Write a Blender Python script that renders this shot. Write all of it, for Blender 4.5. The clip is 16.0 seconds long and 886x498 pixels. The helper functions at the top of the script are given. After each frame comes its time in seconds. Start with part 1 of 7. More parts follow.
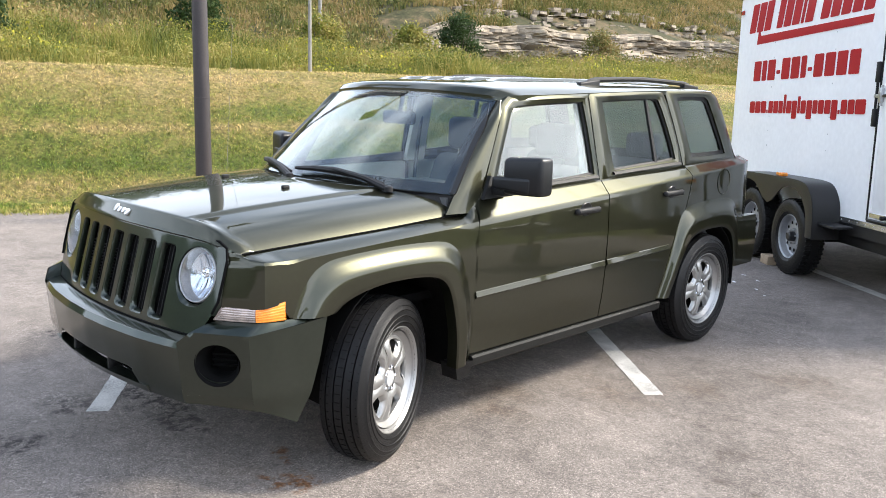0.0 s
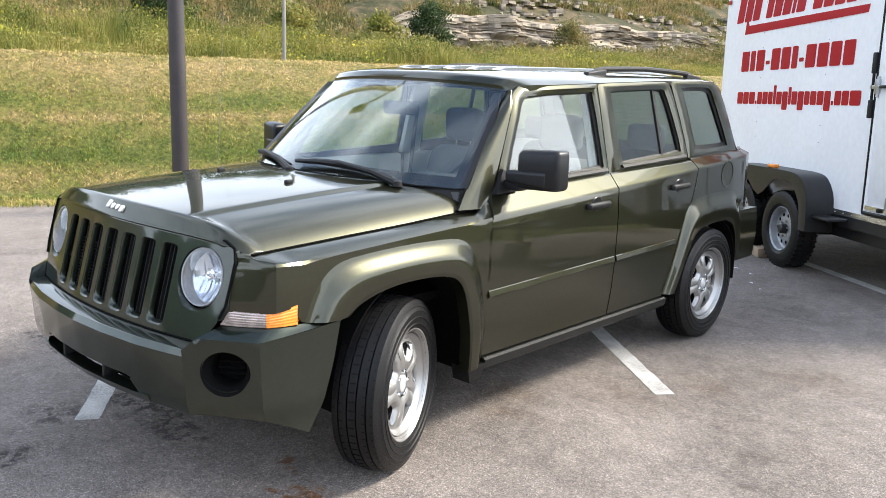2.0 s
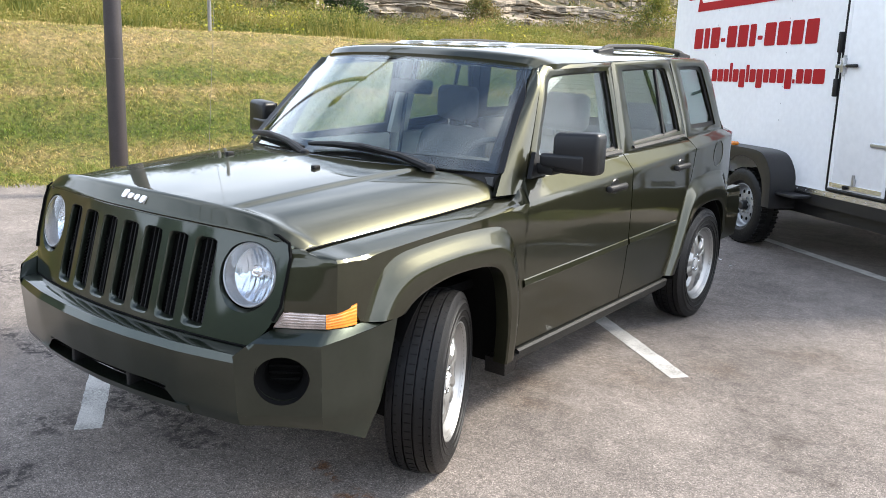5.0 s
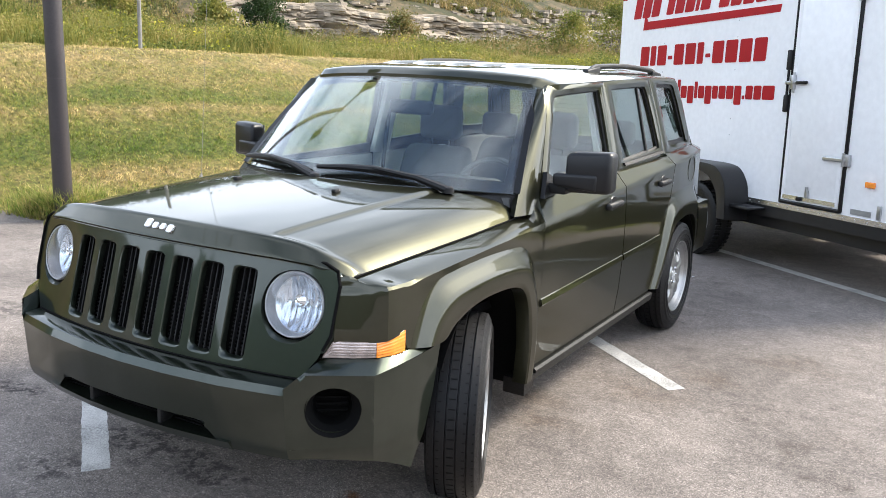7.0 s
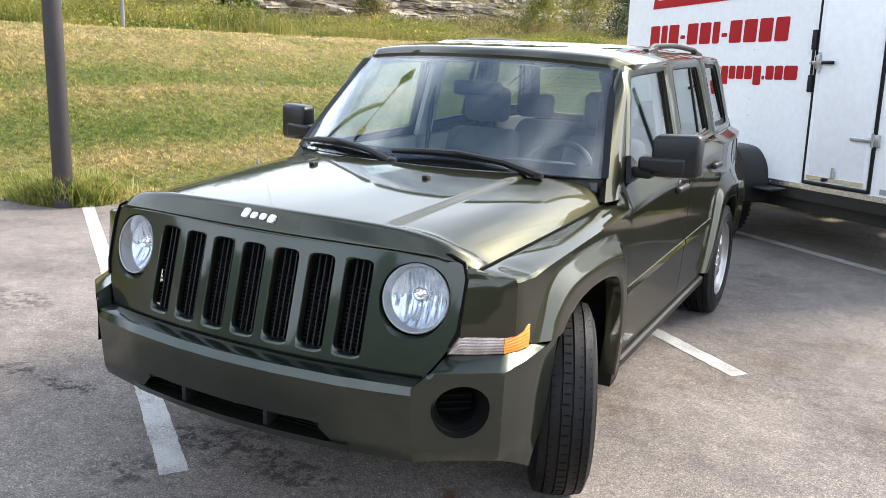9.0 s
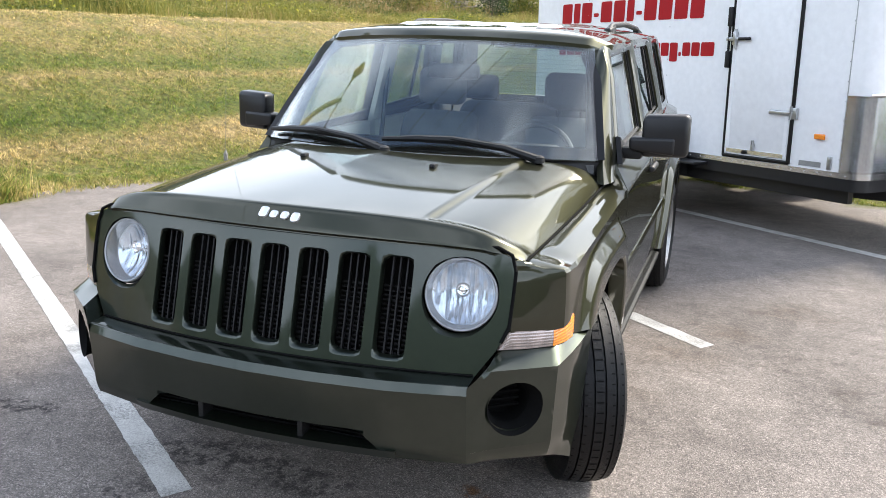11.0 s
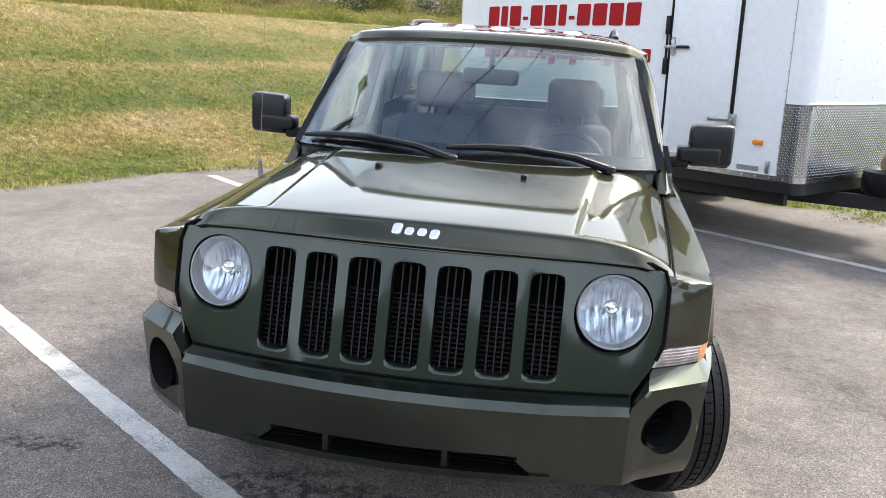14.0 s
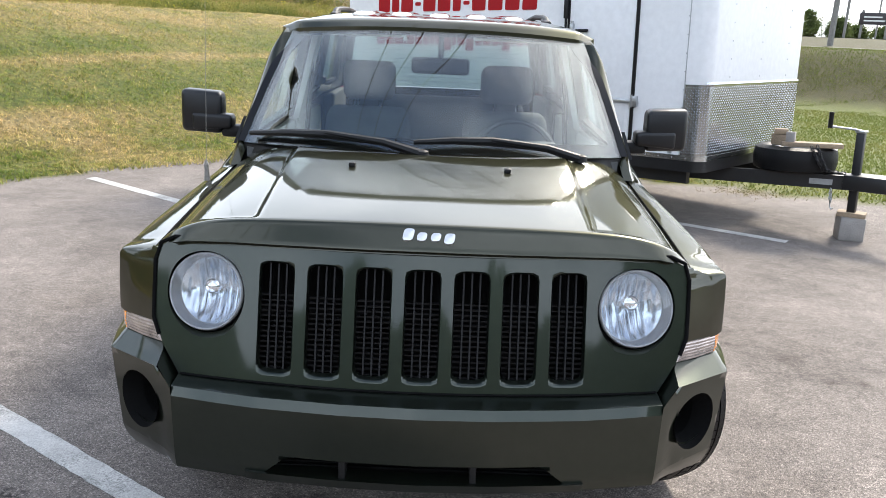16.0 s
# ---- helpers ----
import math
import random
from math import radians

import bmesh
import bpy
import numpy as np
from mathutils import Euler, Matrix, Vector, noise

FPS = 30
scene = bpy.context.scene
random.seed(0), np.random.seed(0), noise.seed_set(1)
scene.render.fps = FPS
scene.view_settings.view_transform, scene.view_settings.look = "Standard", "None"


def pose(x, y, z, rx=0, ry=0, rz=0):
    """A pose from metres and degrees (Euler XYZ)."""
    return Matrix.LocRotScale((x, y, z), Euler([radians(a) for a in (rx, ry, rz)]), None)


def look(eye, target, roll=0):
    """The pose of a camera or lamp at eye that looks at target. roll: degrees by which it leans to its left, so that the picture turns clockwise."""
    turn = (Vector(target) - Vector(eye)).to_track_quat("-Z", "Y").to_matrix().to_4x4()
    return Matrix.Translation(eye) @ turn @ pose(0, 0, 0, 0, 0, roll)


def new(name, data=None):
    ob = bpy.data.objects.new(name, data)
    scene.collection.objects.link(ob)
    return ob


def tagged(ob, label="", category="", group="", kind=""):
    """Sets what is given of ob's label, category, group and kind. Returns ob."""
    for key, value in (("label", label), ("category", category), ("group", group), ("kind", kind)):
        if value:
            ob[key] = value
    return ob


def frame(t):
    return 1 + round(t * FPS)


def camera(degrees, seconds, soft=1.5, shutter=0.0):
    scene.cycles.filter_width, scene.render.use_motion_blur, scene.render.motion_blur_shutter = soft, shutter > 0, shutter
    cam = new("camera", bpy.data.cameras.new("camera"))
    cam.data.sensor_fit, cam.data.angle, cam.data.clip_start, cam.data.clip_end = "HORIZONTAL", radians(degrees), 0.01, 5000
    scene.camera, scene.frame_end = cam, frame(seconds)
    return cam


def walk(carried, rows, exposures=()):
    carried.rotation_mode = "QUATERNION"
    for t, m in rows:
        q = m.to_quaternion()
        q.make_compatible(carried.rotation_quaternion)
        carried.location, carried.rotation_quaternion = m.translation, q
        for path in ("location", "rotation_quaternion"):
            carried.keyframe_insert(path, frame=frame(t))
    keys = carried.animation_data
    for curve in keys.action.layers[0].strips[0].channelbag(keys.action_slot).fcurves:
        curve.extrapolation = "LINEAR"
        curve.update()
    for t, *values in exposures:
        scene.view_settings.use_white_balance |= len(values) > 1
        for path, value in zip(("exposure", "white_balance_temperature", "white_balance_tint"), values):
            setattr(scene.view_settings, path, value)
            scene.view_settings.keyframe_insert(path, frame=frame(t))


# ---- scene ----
cam = camera(55.4, 16.0, soft=0.3)
METRES = 3.6936
BASE = Matrix(((0.705678, -0.708146, 0.023398, 3.46093), (0.708518, 0.705070, -0.029632, -2.35661), (0.004487, 0.037489, 0.999287, 1.61149), (0, 0, 0, 1)))
ROWS = [
    (0.0, 0.0, 0.0, 0.0, 0.31, -13.26, -1.33),
    (0.5, -0.0224, 0.0061, -0.0011, -1.38, -13.91, -1.53),
    (1.0, -0.0383, 0.0072, -0.0009, -2.86, -14.32, -1.69),
    (1.5, -0.0429, 0.0212, -0.0033, -3.02, -14.25, -1.69),
    (2.0, -0.0534, 0.0503, -0.0038, -1.93, -13.89, -1.65),
    (2.5, -0.0767, 0.0642, -0.0048, -1.24, -14.28, -1.7),
    (3.0, -0.1151, 0.0685, -0.0028, -3.04, -14.75, -1.25),
    (3.5, -0.1403, 0.0695, -0.0018, -4.67, -14.85, -1.3),
    (4.0, -0.1547, 0.0817, -0.0048, -5.5, -15.22, -1.76),
    (4.5, -0.1741, 0.1038, -0.0056, -6.7, -15.43, -2.17),
    (7.0, -0.3059, 0.1458, -0.0041, -14.08, -14.19, -2.45),
    (7.5, -0.3341, 0.1742, -0.0065, -14.04, -13.62, -2.34),
    (8.0, -0.3552, 0.1894, -0.0056, -13.6, -13.98, -2.74),
    (8.5, -0.3858, 0.1999, -0.0072, -14.61, -14.64, -2.54),
    (9.0, -0.4258, 0.2175, -0.0115, -16.62, -15.39, -2.57),
    (9.5, -0.4505, 0.2351, -0.0129, -18.33, -16.21, -3.04),
    (12.0, -0.5902, 0.3319, -0.015, -28.1, -16.39, -2.2),
    (12.5, -0.6132, 0.3542, -0.019, -28.38, -16.57, -2.93),
    (13.0, -0.6407, 0.3908, -0.0203, -28.73, -16.48, -3.88),
    (13.5, -0.6765, 0.4134, -0.0212, -31.23, -16.37, -4.77),
    (14.0, -0.717, 0.4327, -0.0187, -35.04, -16.1, -4.3),
    (14.5, -0.7373, 0.4494, -0.0219, -36.92, -16.34, -4.25),
    (15.0, -0.7433, 0.4831, -0.0253, -39.13, -16.56, -3.35),
    (15.5, -0.7533, 0.5108, -0.0235, -41.59, -16.52, -3.15),
    (16.0, -0.773, 0.536, -0.0246, -44.68, -16.36, -3.7),
]
walk(cam, [(t, BASE @ pose(METRES * x, METRES * y, METRES * z, 90 + pitch, roll, yaw)) for t, x, y, z, yaw, pitch, roll in ROWS],
     exposures=((0, 0.78), (4.5, 0.74), (7.0, 0.76), (9.5, 0.78), (12.0, 0.66), (13.5, 0.60), (14.5, 0.56), (16.0, 0.52)))

# ---- world and sun ----
SUN_AZ, SUN_EL = radians(54), radians(40)   # the sun stands between +x and +y
world = bpy.data.worlds.new("world")
scene.world = world
world.use_nodes = True
wn, wl = world.node_tree.nodes, world.node_tree.links
wn.clear()
w_out = wn.new("ShaderNodeOutputWorld")
w_bg = wn.new("ShaderNodeBackground")
w_bg.inputs["Strength"].default_value = 0.19
sky = wn.new("ShaderNodeTexSky")
sky.sky_type, sky.sun_disc = "NISHITA", False
sky.sun_elevation, sky.sun_rotation = SUN_EL, math.pi / 2 - SUN_AZ
sky.air_density, sky.dust_density, sky.ozone_density = 1.0, 1.5, 1.0
# broken white cloud over the whole sky
w_co = wn.new("ShaderNodeTexCoord")
w_map = wn.new("ShaderNodeMapping")
w_map.inputs["Scale"].default_value = (1.0, 1.0, 2.6)
w_noise = wn.new("ShaderNodeTexNoise")
w_noise.inputs["Scale"].default_value = 1.7
w_noise.inputs["Detail"].default_value = 5
w_noise.inputs["Roughness"].default_value = 0.55
w_ramp = wn.new("ShaderNodeValToRGB")
w_ramp.color_ramp.elements[0].position, w_ramp.color_ramp.elements[1].position = 0.30, 0.72
# cloud is brighter towards the sun
w_dot, w_pow, w_glow = wn.new("ShaderNodeVectorMath"), wn.new("ShaderNodeMath"), wn.new("ShaderNodeMix")
w_dot.operation = "DOT_PRODUCT"
w_dot.inputs[1].default_value = (math.cos(SUN_AZ) * math.cos(SUN_EL), math.sin(SUN_AZ) * math.cos(SUN_EL), math.sin(SUN_EL))
w_half = wn.new("ShaderNodeMath")
w_half.operation, w_half.inputs[1].default_value, w_half.inputs[2].default_value = "MULTIPLY_ADD", 0.5, 0.5
w_pow.operation, w_pow.inputs[1].default_value = "POWER", 14.0
w_glow.data_type = "RGBA"
w_glow.inputs["A"].default_value, w_glow.inputs["B"].default_value = (9.9, 10.8, 12.3, 1), (17.5, 17.3, 17.0, 1)
wl.new(w_co.outputs["Generated"], w_dot.inputs[0])
wl.new(w_dot.outputs["Value"], w_half.inputs[0])
wl.new(w_half.outputs[0], w_pow.inputs[0])
wl.new(w_pow.outputs[0], w_glow.inputs["Factor"])
w_mix = wn.new("ShaderNodeMix")
w_mix.data_type = "RGBA"
wl.new(w_glow.outputs["Result"], w_mix.inputs["B"])
wl.new(w_co.outputs["Generated"], w_map.inputs["Vector"])
wl.new(w_map.outputs["Vector"], w_noise.inputs["Vector"])
# more cloud on the sun's side, clearer sky opposite
w_more = wn.new("ShaderNodeMath")
w_more.operation, w_more.inputs[1].default_value = "MULTIPLY_ADD", 0.06
wl.new(w_dot.outputs["Value"], w_more.inputs[0])
# cloud thickens towards the horizon
w_sep, w_low = wn.new("ShaderNodeSeparateXYZ"), wn.new("ShaderNodeMath")
w_low.operation, w_low.inputs[1].default_value = "MULTIPLY_ADD", -0.30
w_base = wn.new("ShaderNodeMath")
w_base.operation, w_base.inputs[1].default_value = "ADD", 0.14
wl.new(w_co.outputs["Generated"], w_sep.inputs[0])
wl.new(w_sep.outputs["Z"], w_low.inputs[0])
wl.new(w_noise.outputs["Fac"], w_base.inputs[0])
wl.new(w_base.outputs[0], w_low.inputs[2])
wl.new(w_low.outputs[0], w_more.inputs[2])
wl.new(w_more.outputs[0], w_ramp.inputs["Fac"])
wl.new(w_ramp.outputs["Color"], w_mix.inputs["Factor"])
wl.new(sky.outputs["Color"], w_mix.inputs["A"])
wl.new(w_mix.outputs["Result"], w_bg.inputs["Color"])
wl.new(w_bg.outputs["Background"], w_out.inputs["Surface"])

sun = new("sun", bpy.data.lights.new("sun", "SUN"))
sun.data.energy, sun.data.angle, sun.data.color = 4.4, radians(11), (1.0, 0.925, 0.81)
sun.matrix_world = look((math.cos(SUN_AZ) * math.cos(SUN_EL) * 50, math.sin(SUN_AZ) * math.cos(SUN_EL) * 50, math.sin(SUN_EL) * 50), (0, 0, 0))



# ---- materials ----
def mat(name, color, rough=0.5, metal=0.0, coat=0.0, noise_scale=0.0, vary=0.0, bump=0.0, bump_scale=200.0, fine=0.0, spec=0.5, transmission=0.0, emit=None, grain=0.0, coat_rough=0.03, coat_ior=1.5):
    """A surface with two scales of colour change and a fine relief."""
    m = bpy.data.materials.new(name)
    m.use_nodes = True
    n, l = m.node_tree.nodes, m.node_tree.links
    b = n["Principled BSDF"]
    b.inputs["Base Color"].default_value = (*color, 1)
    b.inputs["Roughness"].default_value = rough
    b.inputs["Metallic"].default_value = metal
    b.inputs["Coat Weight"].default_value = coat
    b.inputs["Coat Roughness"].default_value = coat_rough
    b.inputs["Coat IOR"].default_value = coat_ior
    b.inputs["Specular IOR Level"].default_value = spec
    b.inputs["Transmission Weight"].default_value = transmission
    if emit:
        b.inputs["Emission Color"].default_value, b.inputs["Emission Strength"].default_value = (*emit[0], 1), emit[1]
    co = n.new("ShaderNodeTexCoord")
    if vary:
        t1, t2 = n.new("ShaderNodeTexNoise"), n.new("ShaderNodeTexNoise")
        t1.inputs["Scale"].default_value, t1.inputs["Detail"].default_value = noise_scale, 5
        t2.inputs["Scale"].default_value, t2.inputs["Detail"].default_value = noise_scale * 14, 3
        add = n.new("ShaderNodeMath")
        add.operation = "ADD"
        rng = n.new("ShaderNodeMapRange")
        rng.inputs["From Min"].default_value, rng.inputs["From Max"].default_value = 0.7, 1.3
        rng.inputs["To Min"].default_value, rng.inputs["To Max"].default_value = 1 - vary, 1 + vary
        mul = n.new("ShaderNodeMix")
        mul.data_type, mul.blend_type = "RGBA", "MULTIPLY"
        mul.inputs["Factor"].default_value = 1
        mul.inputs["A"].default_value = (*color, 1)
        l.new(co.outputs["Object"], t1.inputs["Vector"])
        l.new(co.outputs["Object"], t2.inputs["Vector"])
        l.new(t1.outputs["Fac"], add.inputs[0])
        l.new(t2.outputs["Fac"], add.inputs[1])
        l.new(add.outputs[0], rng.inputs["Value"])
        l.new(rng.outputs["Result"], mul.inputs["B"])
        l.new(mul.outputs["Result"], b.inputs["Base Color"])
    if bump:
        t3, bp = n.new("ShaderNodeTexNoise"), n.new("ShaderNodeBump")
        t3.inputs["Scale"].default_value, t3.inputs["Detail"].default_value = bump_scale, 4
        bp.inputs["Strength"].default_value, bp.inputs["Distance"].default_value = bump, 0.01
        l.new(co.outputs["Object"], t3.inputs["Vector"])
        l.new(t3.outputs["Fac"], bp.inputs["Height"])
        l.new(bp.outputs["Normal"], b.inputs["Normal"])
    return m


def glass_mat(name, tint, rough=0.0):
    """Thin pane: tinted see-through with a mirror-like gloss by Fresnel."""
    m = bpy.data.materials.new(name)
    m.use_nodes = True
    n, l = m.node_tree.nodes, m.node_tree.links
    n.remove(n["Principled BSDF"])
    out = n["Material Output"]
    tr, gl, mx, fr = n.new("ShaderNodeBsdfTransparent"), n.new("ShaderNodeBsdfGlossy"), n.new("ShaderNodeMixShader"), n.new("ShaderNodeLayerWeight")
    pw, ma = n.new("ShaderNodeMath"), n.new("ShaderNodeMath")
    tr.inputs["Color"].default_value = (*tint, 1)
    gl.inputs["Roughness"].default_value = rough
    gl.inputs["Color"].default_value = (1, 1, 1, 1)
    fr.inputs["Blend"].default_value = 0.5
    pw.operation, pw.inputs[1].default_value = "POWER", 4.0
    ma.operation, ma.inputs[1].default_value, ma.inputs[2].default_value = "MULTIPLY_ADD", 0.9, 0.065
    l.new(fr.outputs["Facing"], pw.inputs[0])
    l.new(pw.outputs[0], ma.inputs[0])
    l.new(ma.outputs[0], mx.inputs["Fac"])
    l.new(tr.outputs["BSDF"], mx.inputs[1])
    l.new(gl.outputs["BSDF"], mx.inputs[2])
    l.new(mx.outputs["Shader"], out.inputs["Surface"])
    return m


M = {
    "paint": mat("olive_green_paint", (0.0425, 0.0430, 0.0268), 0.36, 0.92, coat=1.0, coat_ior=1.46, noise_scale=3.0, vary=0.05, bump=0.004, bump_scale=900),
    # front bumper and nose panel: body paint, with their shade put into the colour
    "paint_shaded": mat("olive_green_paint_shaded", (0.0310, 0.0390, 0.0290), 0.34, 0.85, coat=1.0, coat_ior=1.47, coat_rough=0.05, noise_scale=3.0, vary=0.05, bump=0.01, bump_scale=900),
    "black_plastic": mat("black_plastic", (0.010, 0.010, 0.0105), 0.50, spec=0.3, bump=0.12, bump_scale=700, noise_scale=9, vary=0.12),
    "gloss_black": mat("gloss_black", (0.007, 0.007, 0.008), 0.3, spec=0.3, noise_scale=20, vary=0.1),
    "rubber": mat("rubber", (0.0055, 0.0055, 0.006), 0.46, spec=0.26, bump=0.25, bump_scale=260, noise_scale=14, vary=0.22),
    "void": mat("engine_bay_black", (0.005, 0.005, 0.005), 0.85, spec=0.08, noise_scale=8, vary=0.2),
    "rim": mat("silver_wheel_paint", (0.35, 0.35, 0.345), 0.40, 0.8, coat=0.4, noise_scale=25, vary=0.07),
    "chrome": mat("chrome", (0.85, 0.85, 0.86), 0.06, 1.0, noise_scale=30, vary=0.03),
    "reflector": mat("lamp_reflector", (0.74, 0.79, 0.85), 0.24, 0.85, noise_scale=30, vary=0.03),
    "frosted": mat("frosted_lamp_wall", (0.40, 0.41, 0.42), 0.45, 0.35, noise_scale=60, vary=0.1, bump=0.5, bump_scale=500),
    "satin": mat("satin_silver", (0.78, 0.79, 0.80), 0.22, 0.55, noise_scale=40, vary=0.05),
    "mirror_shell": mat("satin_black_shell", (0.009, 0.0095, 0.011), 0.34, spec=0.35, noise_scale=14, vary=0.12, bump=0.05, bump_scale=900),
    "sill": mat("grey_sill_plastic", (0.011, 0.0115, 0.011), 0.45, spec=0.22, noise_scale=12, vary=0.15, bump=0.1, bump_scale=500),
    "glass": glass_mat("window_glass", (0.91, 0.955, 0.94)),
    "glass_dark": glass_mat("tinted_glass", (0.62, 0.69, 0.67)),
    "lens": glass_mat("headlamp_lens", (0.93, 0.95, 0.97)),
    "clear": mat("clear_lens", (0.44, 0.37, 0.34), 0.20, 0.5, coat=1.0, noise_scale=26, vary=0.35, bump=0.2, bump_scale=120),
    "orange": mat("amber_lens", (0.95, 0.29, 0.03), 0.15, coat=1.0, noise_scale=60, vary=0.12, bump=0.2, bump_scale=120),
    "red_lens": mat("red_lens", (0.35, 0.02, 0.02), 0.15, coat=1.0, noise_scale=60, vary=0.12),
    "fabric": mat("grey_seat_cloth", (0.13, 0.135, 0.14), 0.9, noise_scale=12, vary=0.15, bump=0.3, bump_scale=400),
    "trim_light": mat("pale_cabin_trim", (0.66, 0.66, 0.62), 0.75, noise_scale=7, vary=0.08, bump=0.1, bump_scale=300),
    "trim_dark": mat("slate_cabin_trim", (0.075, 0.078, 0.08), 0.6, noise_scale=9, vary=0.12, bump=0.2, bump_scale=500),
    "mirror": mat("mirror_glass", (0.9, 0.9, 0.9), 0.01, 1.0),
    "white": mat("white_trailer_skin", (0.85, 0.855, 0.86), 0.36, spec=0.4, noise_scale=1.3, vary=0.05, bump=0.02, bump_scale=3, coat_rough=0.1),
    "red": mat("red_vinyl", (0.38, 0.006, 0.012), 0.5, spec=0.25, noise_scale=6, vary=0.08),
    "steel": mat("galvanised_steel", (0.50, 0.51, 0.52), 0.35, 0.9, noise_scale=18, vary=0.18, bump=0.1, bump_scale=90),
    "alu": mat("bright_aluminium", (0.72, 0.73, 0.74), 0.24, 1.0, noise_scale=14, vary=0.12),
    "tread_alu": mat("dull_tread_aluminium", (0.50, 0.505, 0.50), 0.22, 1.0, noise_scale=9, vary=0.18),
    "frame_black": mat("black_trailer_frame", (0.012, 0.012, 0.013), 0.42, noise_scale=8, vary=0.25, bump=0.1, bump_scale=120),
    "wheel_grey": mat("grey_steel_wheel", (0.36, 0.37, 0.38), 0.42, 0.5, noise_scale=20, vary=0.15),
    "pole": mat("brown_pole_paint", (0.034, 0.027, 0.027), 0.5, noise_scale=5, vary=0.22, bump=0.15, bump_scale=60),
    "post_grey": mat("weathered_grey_post", (0.22, 0.21, 0.19), 0.8, noise_scale=8, vary=0.25, bump=0.2, bump_scale=80),
    "wood": mat("weathered_board", (0.33, 0.25, 0.17), 0.8, noise_scale=7, vary=0.25, bump=0.3, bump_scale=60),
    "concrete": mat("grey_concrete_block", (0.33, 0.31, 0.29), 0.9, noise_scale=12, vary=0.18, bump=0.5, bump_scale=90),
}
for key in ("paint", "paint_shaded"):
    M[key].node_tree.nodes["Principled BSDF"].inputs["Specular Tint"].default_value = (0.44, 0.44, 0.40, 1)


# ---- mesh tools ----
def V(*a):
    return Vector(a)


def empty(name, m=None, label="", category="", group="", kind=""):
    ob = new(name)
    if m is not None:
        ob.matrix_world = m
    return tagged(ob, label, category, group, kind)


def part(name, bm, material, parent=None, label="", smooth=True, loc=None, sharp=32):
    """Links a bmesh as one mesh object, under a thing or a part."""
    me = bpy.data.meshes.new(name)
    bmesh.ops.recalc_face_normals(bm, faces=bm.faces)
    if smooth:
        lim = radians(sharp)
        for f in bm.faces:
            f.smooth = True
        for e in bm.edges:
            if len(e.link_faces) == 2 and e.calc_face_angle(0) > lim:
                e.smooth = False
    bm.to_mesh(me)
    bm.free()
    me.materials.append(material)
    ob = new(name, me)
    if parent is not None:
        ob.parent = parent
    if loc is not None:
        ob.matrix_basis = loc
    return tagged(ob, label)


def thing(name, bm, material, label, category, m=None, group="", kind="", smooth=True):
    return tagged(part(name, bm, material, None, label, smooth, m), "", category, group, kind)


def sheet(fn, nu, nv, back=None):
    """A grid over fn(u, v), u and v in 0..1; with back (a vector) it becomes a closed slab."""
    bm = bmesh.new()
    g = [[bm.verts.new(fn(i / nu, j / nv)) for j in range(nv + 1)] for i in range(nu + 1)]
    for i in range(nu):
        for j in range(nv):
            bm.faces.new((g[i][j], g[i + 1][j], g[i + 1][j + 1], g[i][j + 1]))
    if back is not None:
        h = [[bm.verts.new(v.co + back) for v in row] for row in g]
        for i in range(nu):
            for j in range(nv):
                bm.faces.new((h[i][j], h[i][j + 1], h[i + 1][j + 1], h[i + 1][j]))
        for i in range(nu):
            for j in (0, nv):
                bm.faces.new((g[i][j], g[i + 1][j], h[i + 1][j], h[i][j]))
        for j in range(nv):
            for i in (0, nu):
                bm.faces.new((g[i][j], g[i][j + 1], h[i][j + 1], h[i][j]))
    return bm


def ring(outer, inner, surf, steps=3, back=None, bow=None, closed=True):
    """A band between two paths of the same number of points (2D), laid on surf(a, b, t)."""
    bm = bmesh.new()
    n = len(outer)
    loops = []
    for k in range(steps + 1):
        t = k / steps
        loops.append([bm.verts.new(surf(o[0] + (i[0] - o[0]) * t, o[1] + (i[1] - o[1]) * t, t)) for o, i in zip(outer, inner)])
    end = n if closed else n - 1
    for a, b in zip(loops, loops[1:]):
        for i in range(end):
            j = (i + 1) % n
            bm.faces.new((a[i], a[j], b[j], b[i]))
    if back is not None:
        lb = [[bm.verts.new(v.co + back) for v in loop] for loop in (loops[0], loops[-1])]
        for i in range(end):
            j = (i + 1) % n
            bm.faces.new((loops[0][j], loops[0][i], lb[0][i], lb[0][j]))
            bm.faces.new((loops[-1][i], loops[-1][j], lb[1][j], lb[1][i]))
            bm.faces.new((lb[0][j], lb[0][i], lb[1][i], lb[1][j]))
        if not closed:
            for i in (0, n - 1):
                col = [lp[i] for lp in loops]
                bm.faces.new(col + [lb[1][i], lb[0][i]])
    return bm


def slab(pts, back):
    """A flat or nearly flat polygon given thickness."""
    bm = bmesh.new()
    a = [bm.verts.new(p) for p in pts]
    b = [bm.verts.new(Vector(p) + back) for p in pts]
    bm.faces.new(a)
    bm.faces.new(list(reversed(b)))
    for i in range(len(a)):
        j = (i + 1) % len(a)
        bm.faces.new((a[j], a[i], b[i], b[j]))
    return bm


def box(lo, hi, bevel=0.0, seg=2, bm=None):
    own = bm is None
    b2 = bmesh.new()
    r = bmesh.ops.create_cube(b2, size=1)
    for v in b2.verts:
        v.co = Vector([lo[k] + (hi[k] - lo[k]) * (v.co[k] + 0.5) for k in range(3)])
    if bevel:
        bmesh.ops.bevel(b2, geom=b2.edges[:], offset=bevel, segments=seg, affect="EDGES", profile=0.5, clamp_overlap=True)
    if own:
        return b2
    return join(bm, b2)


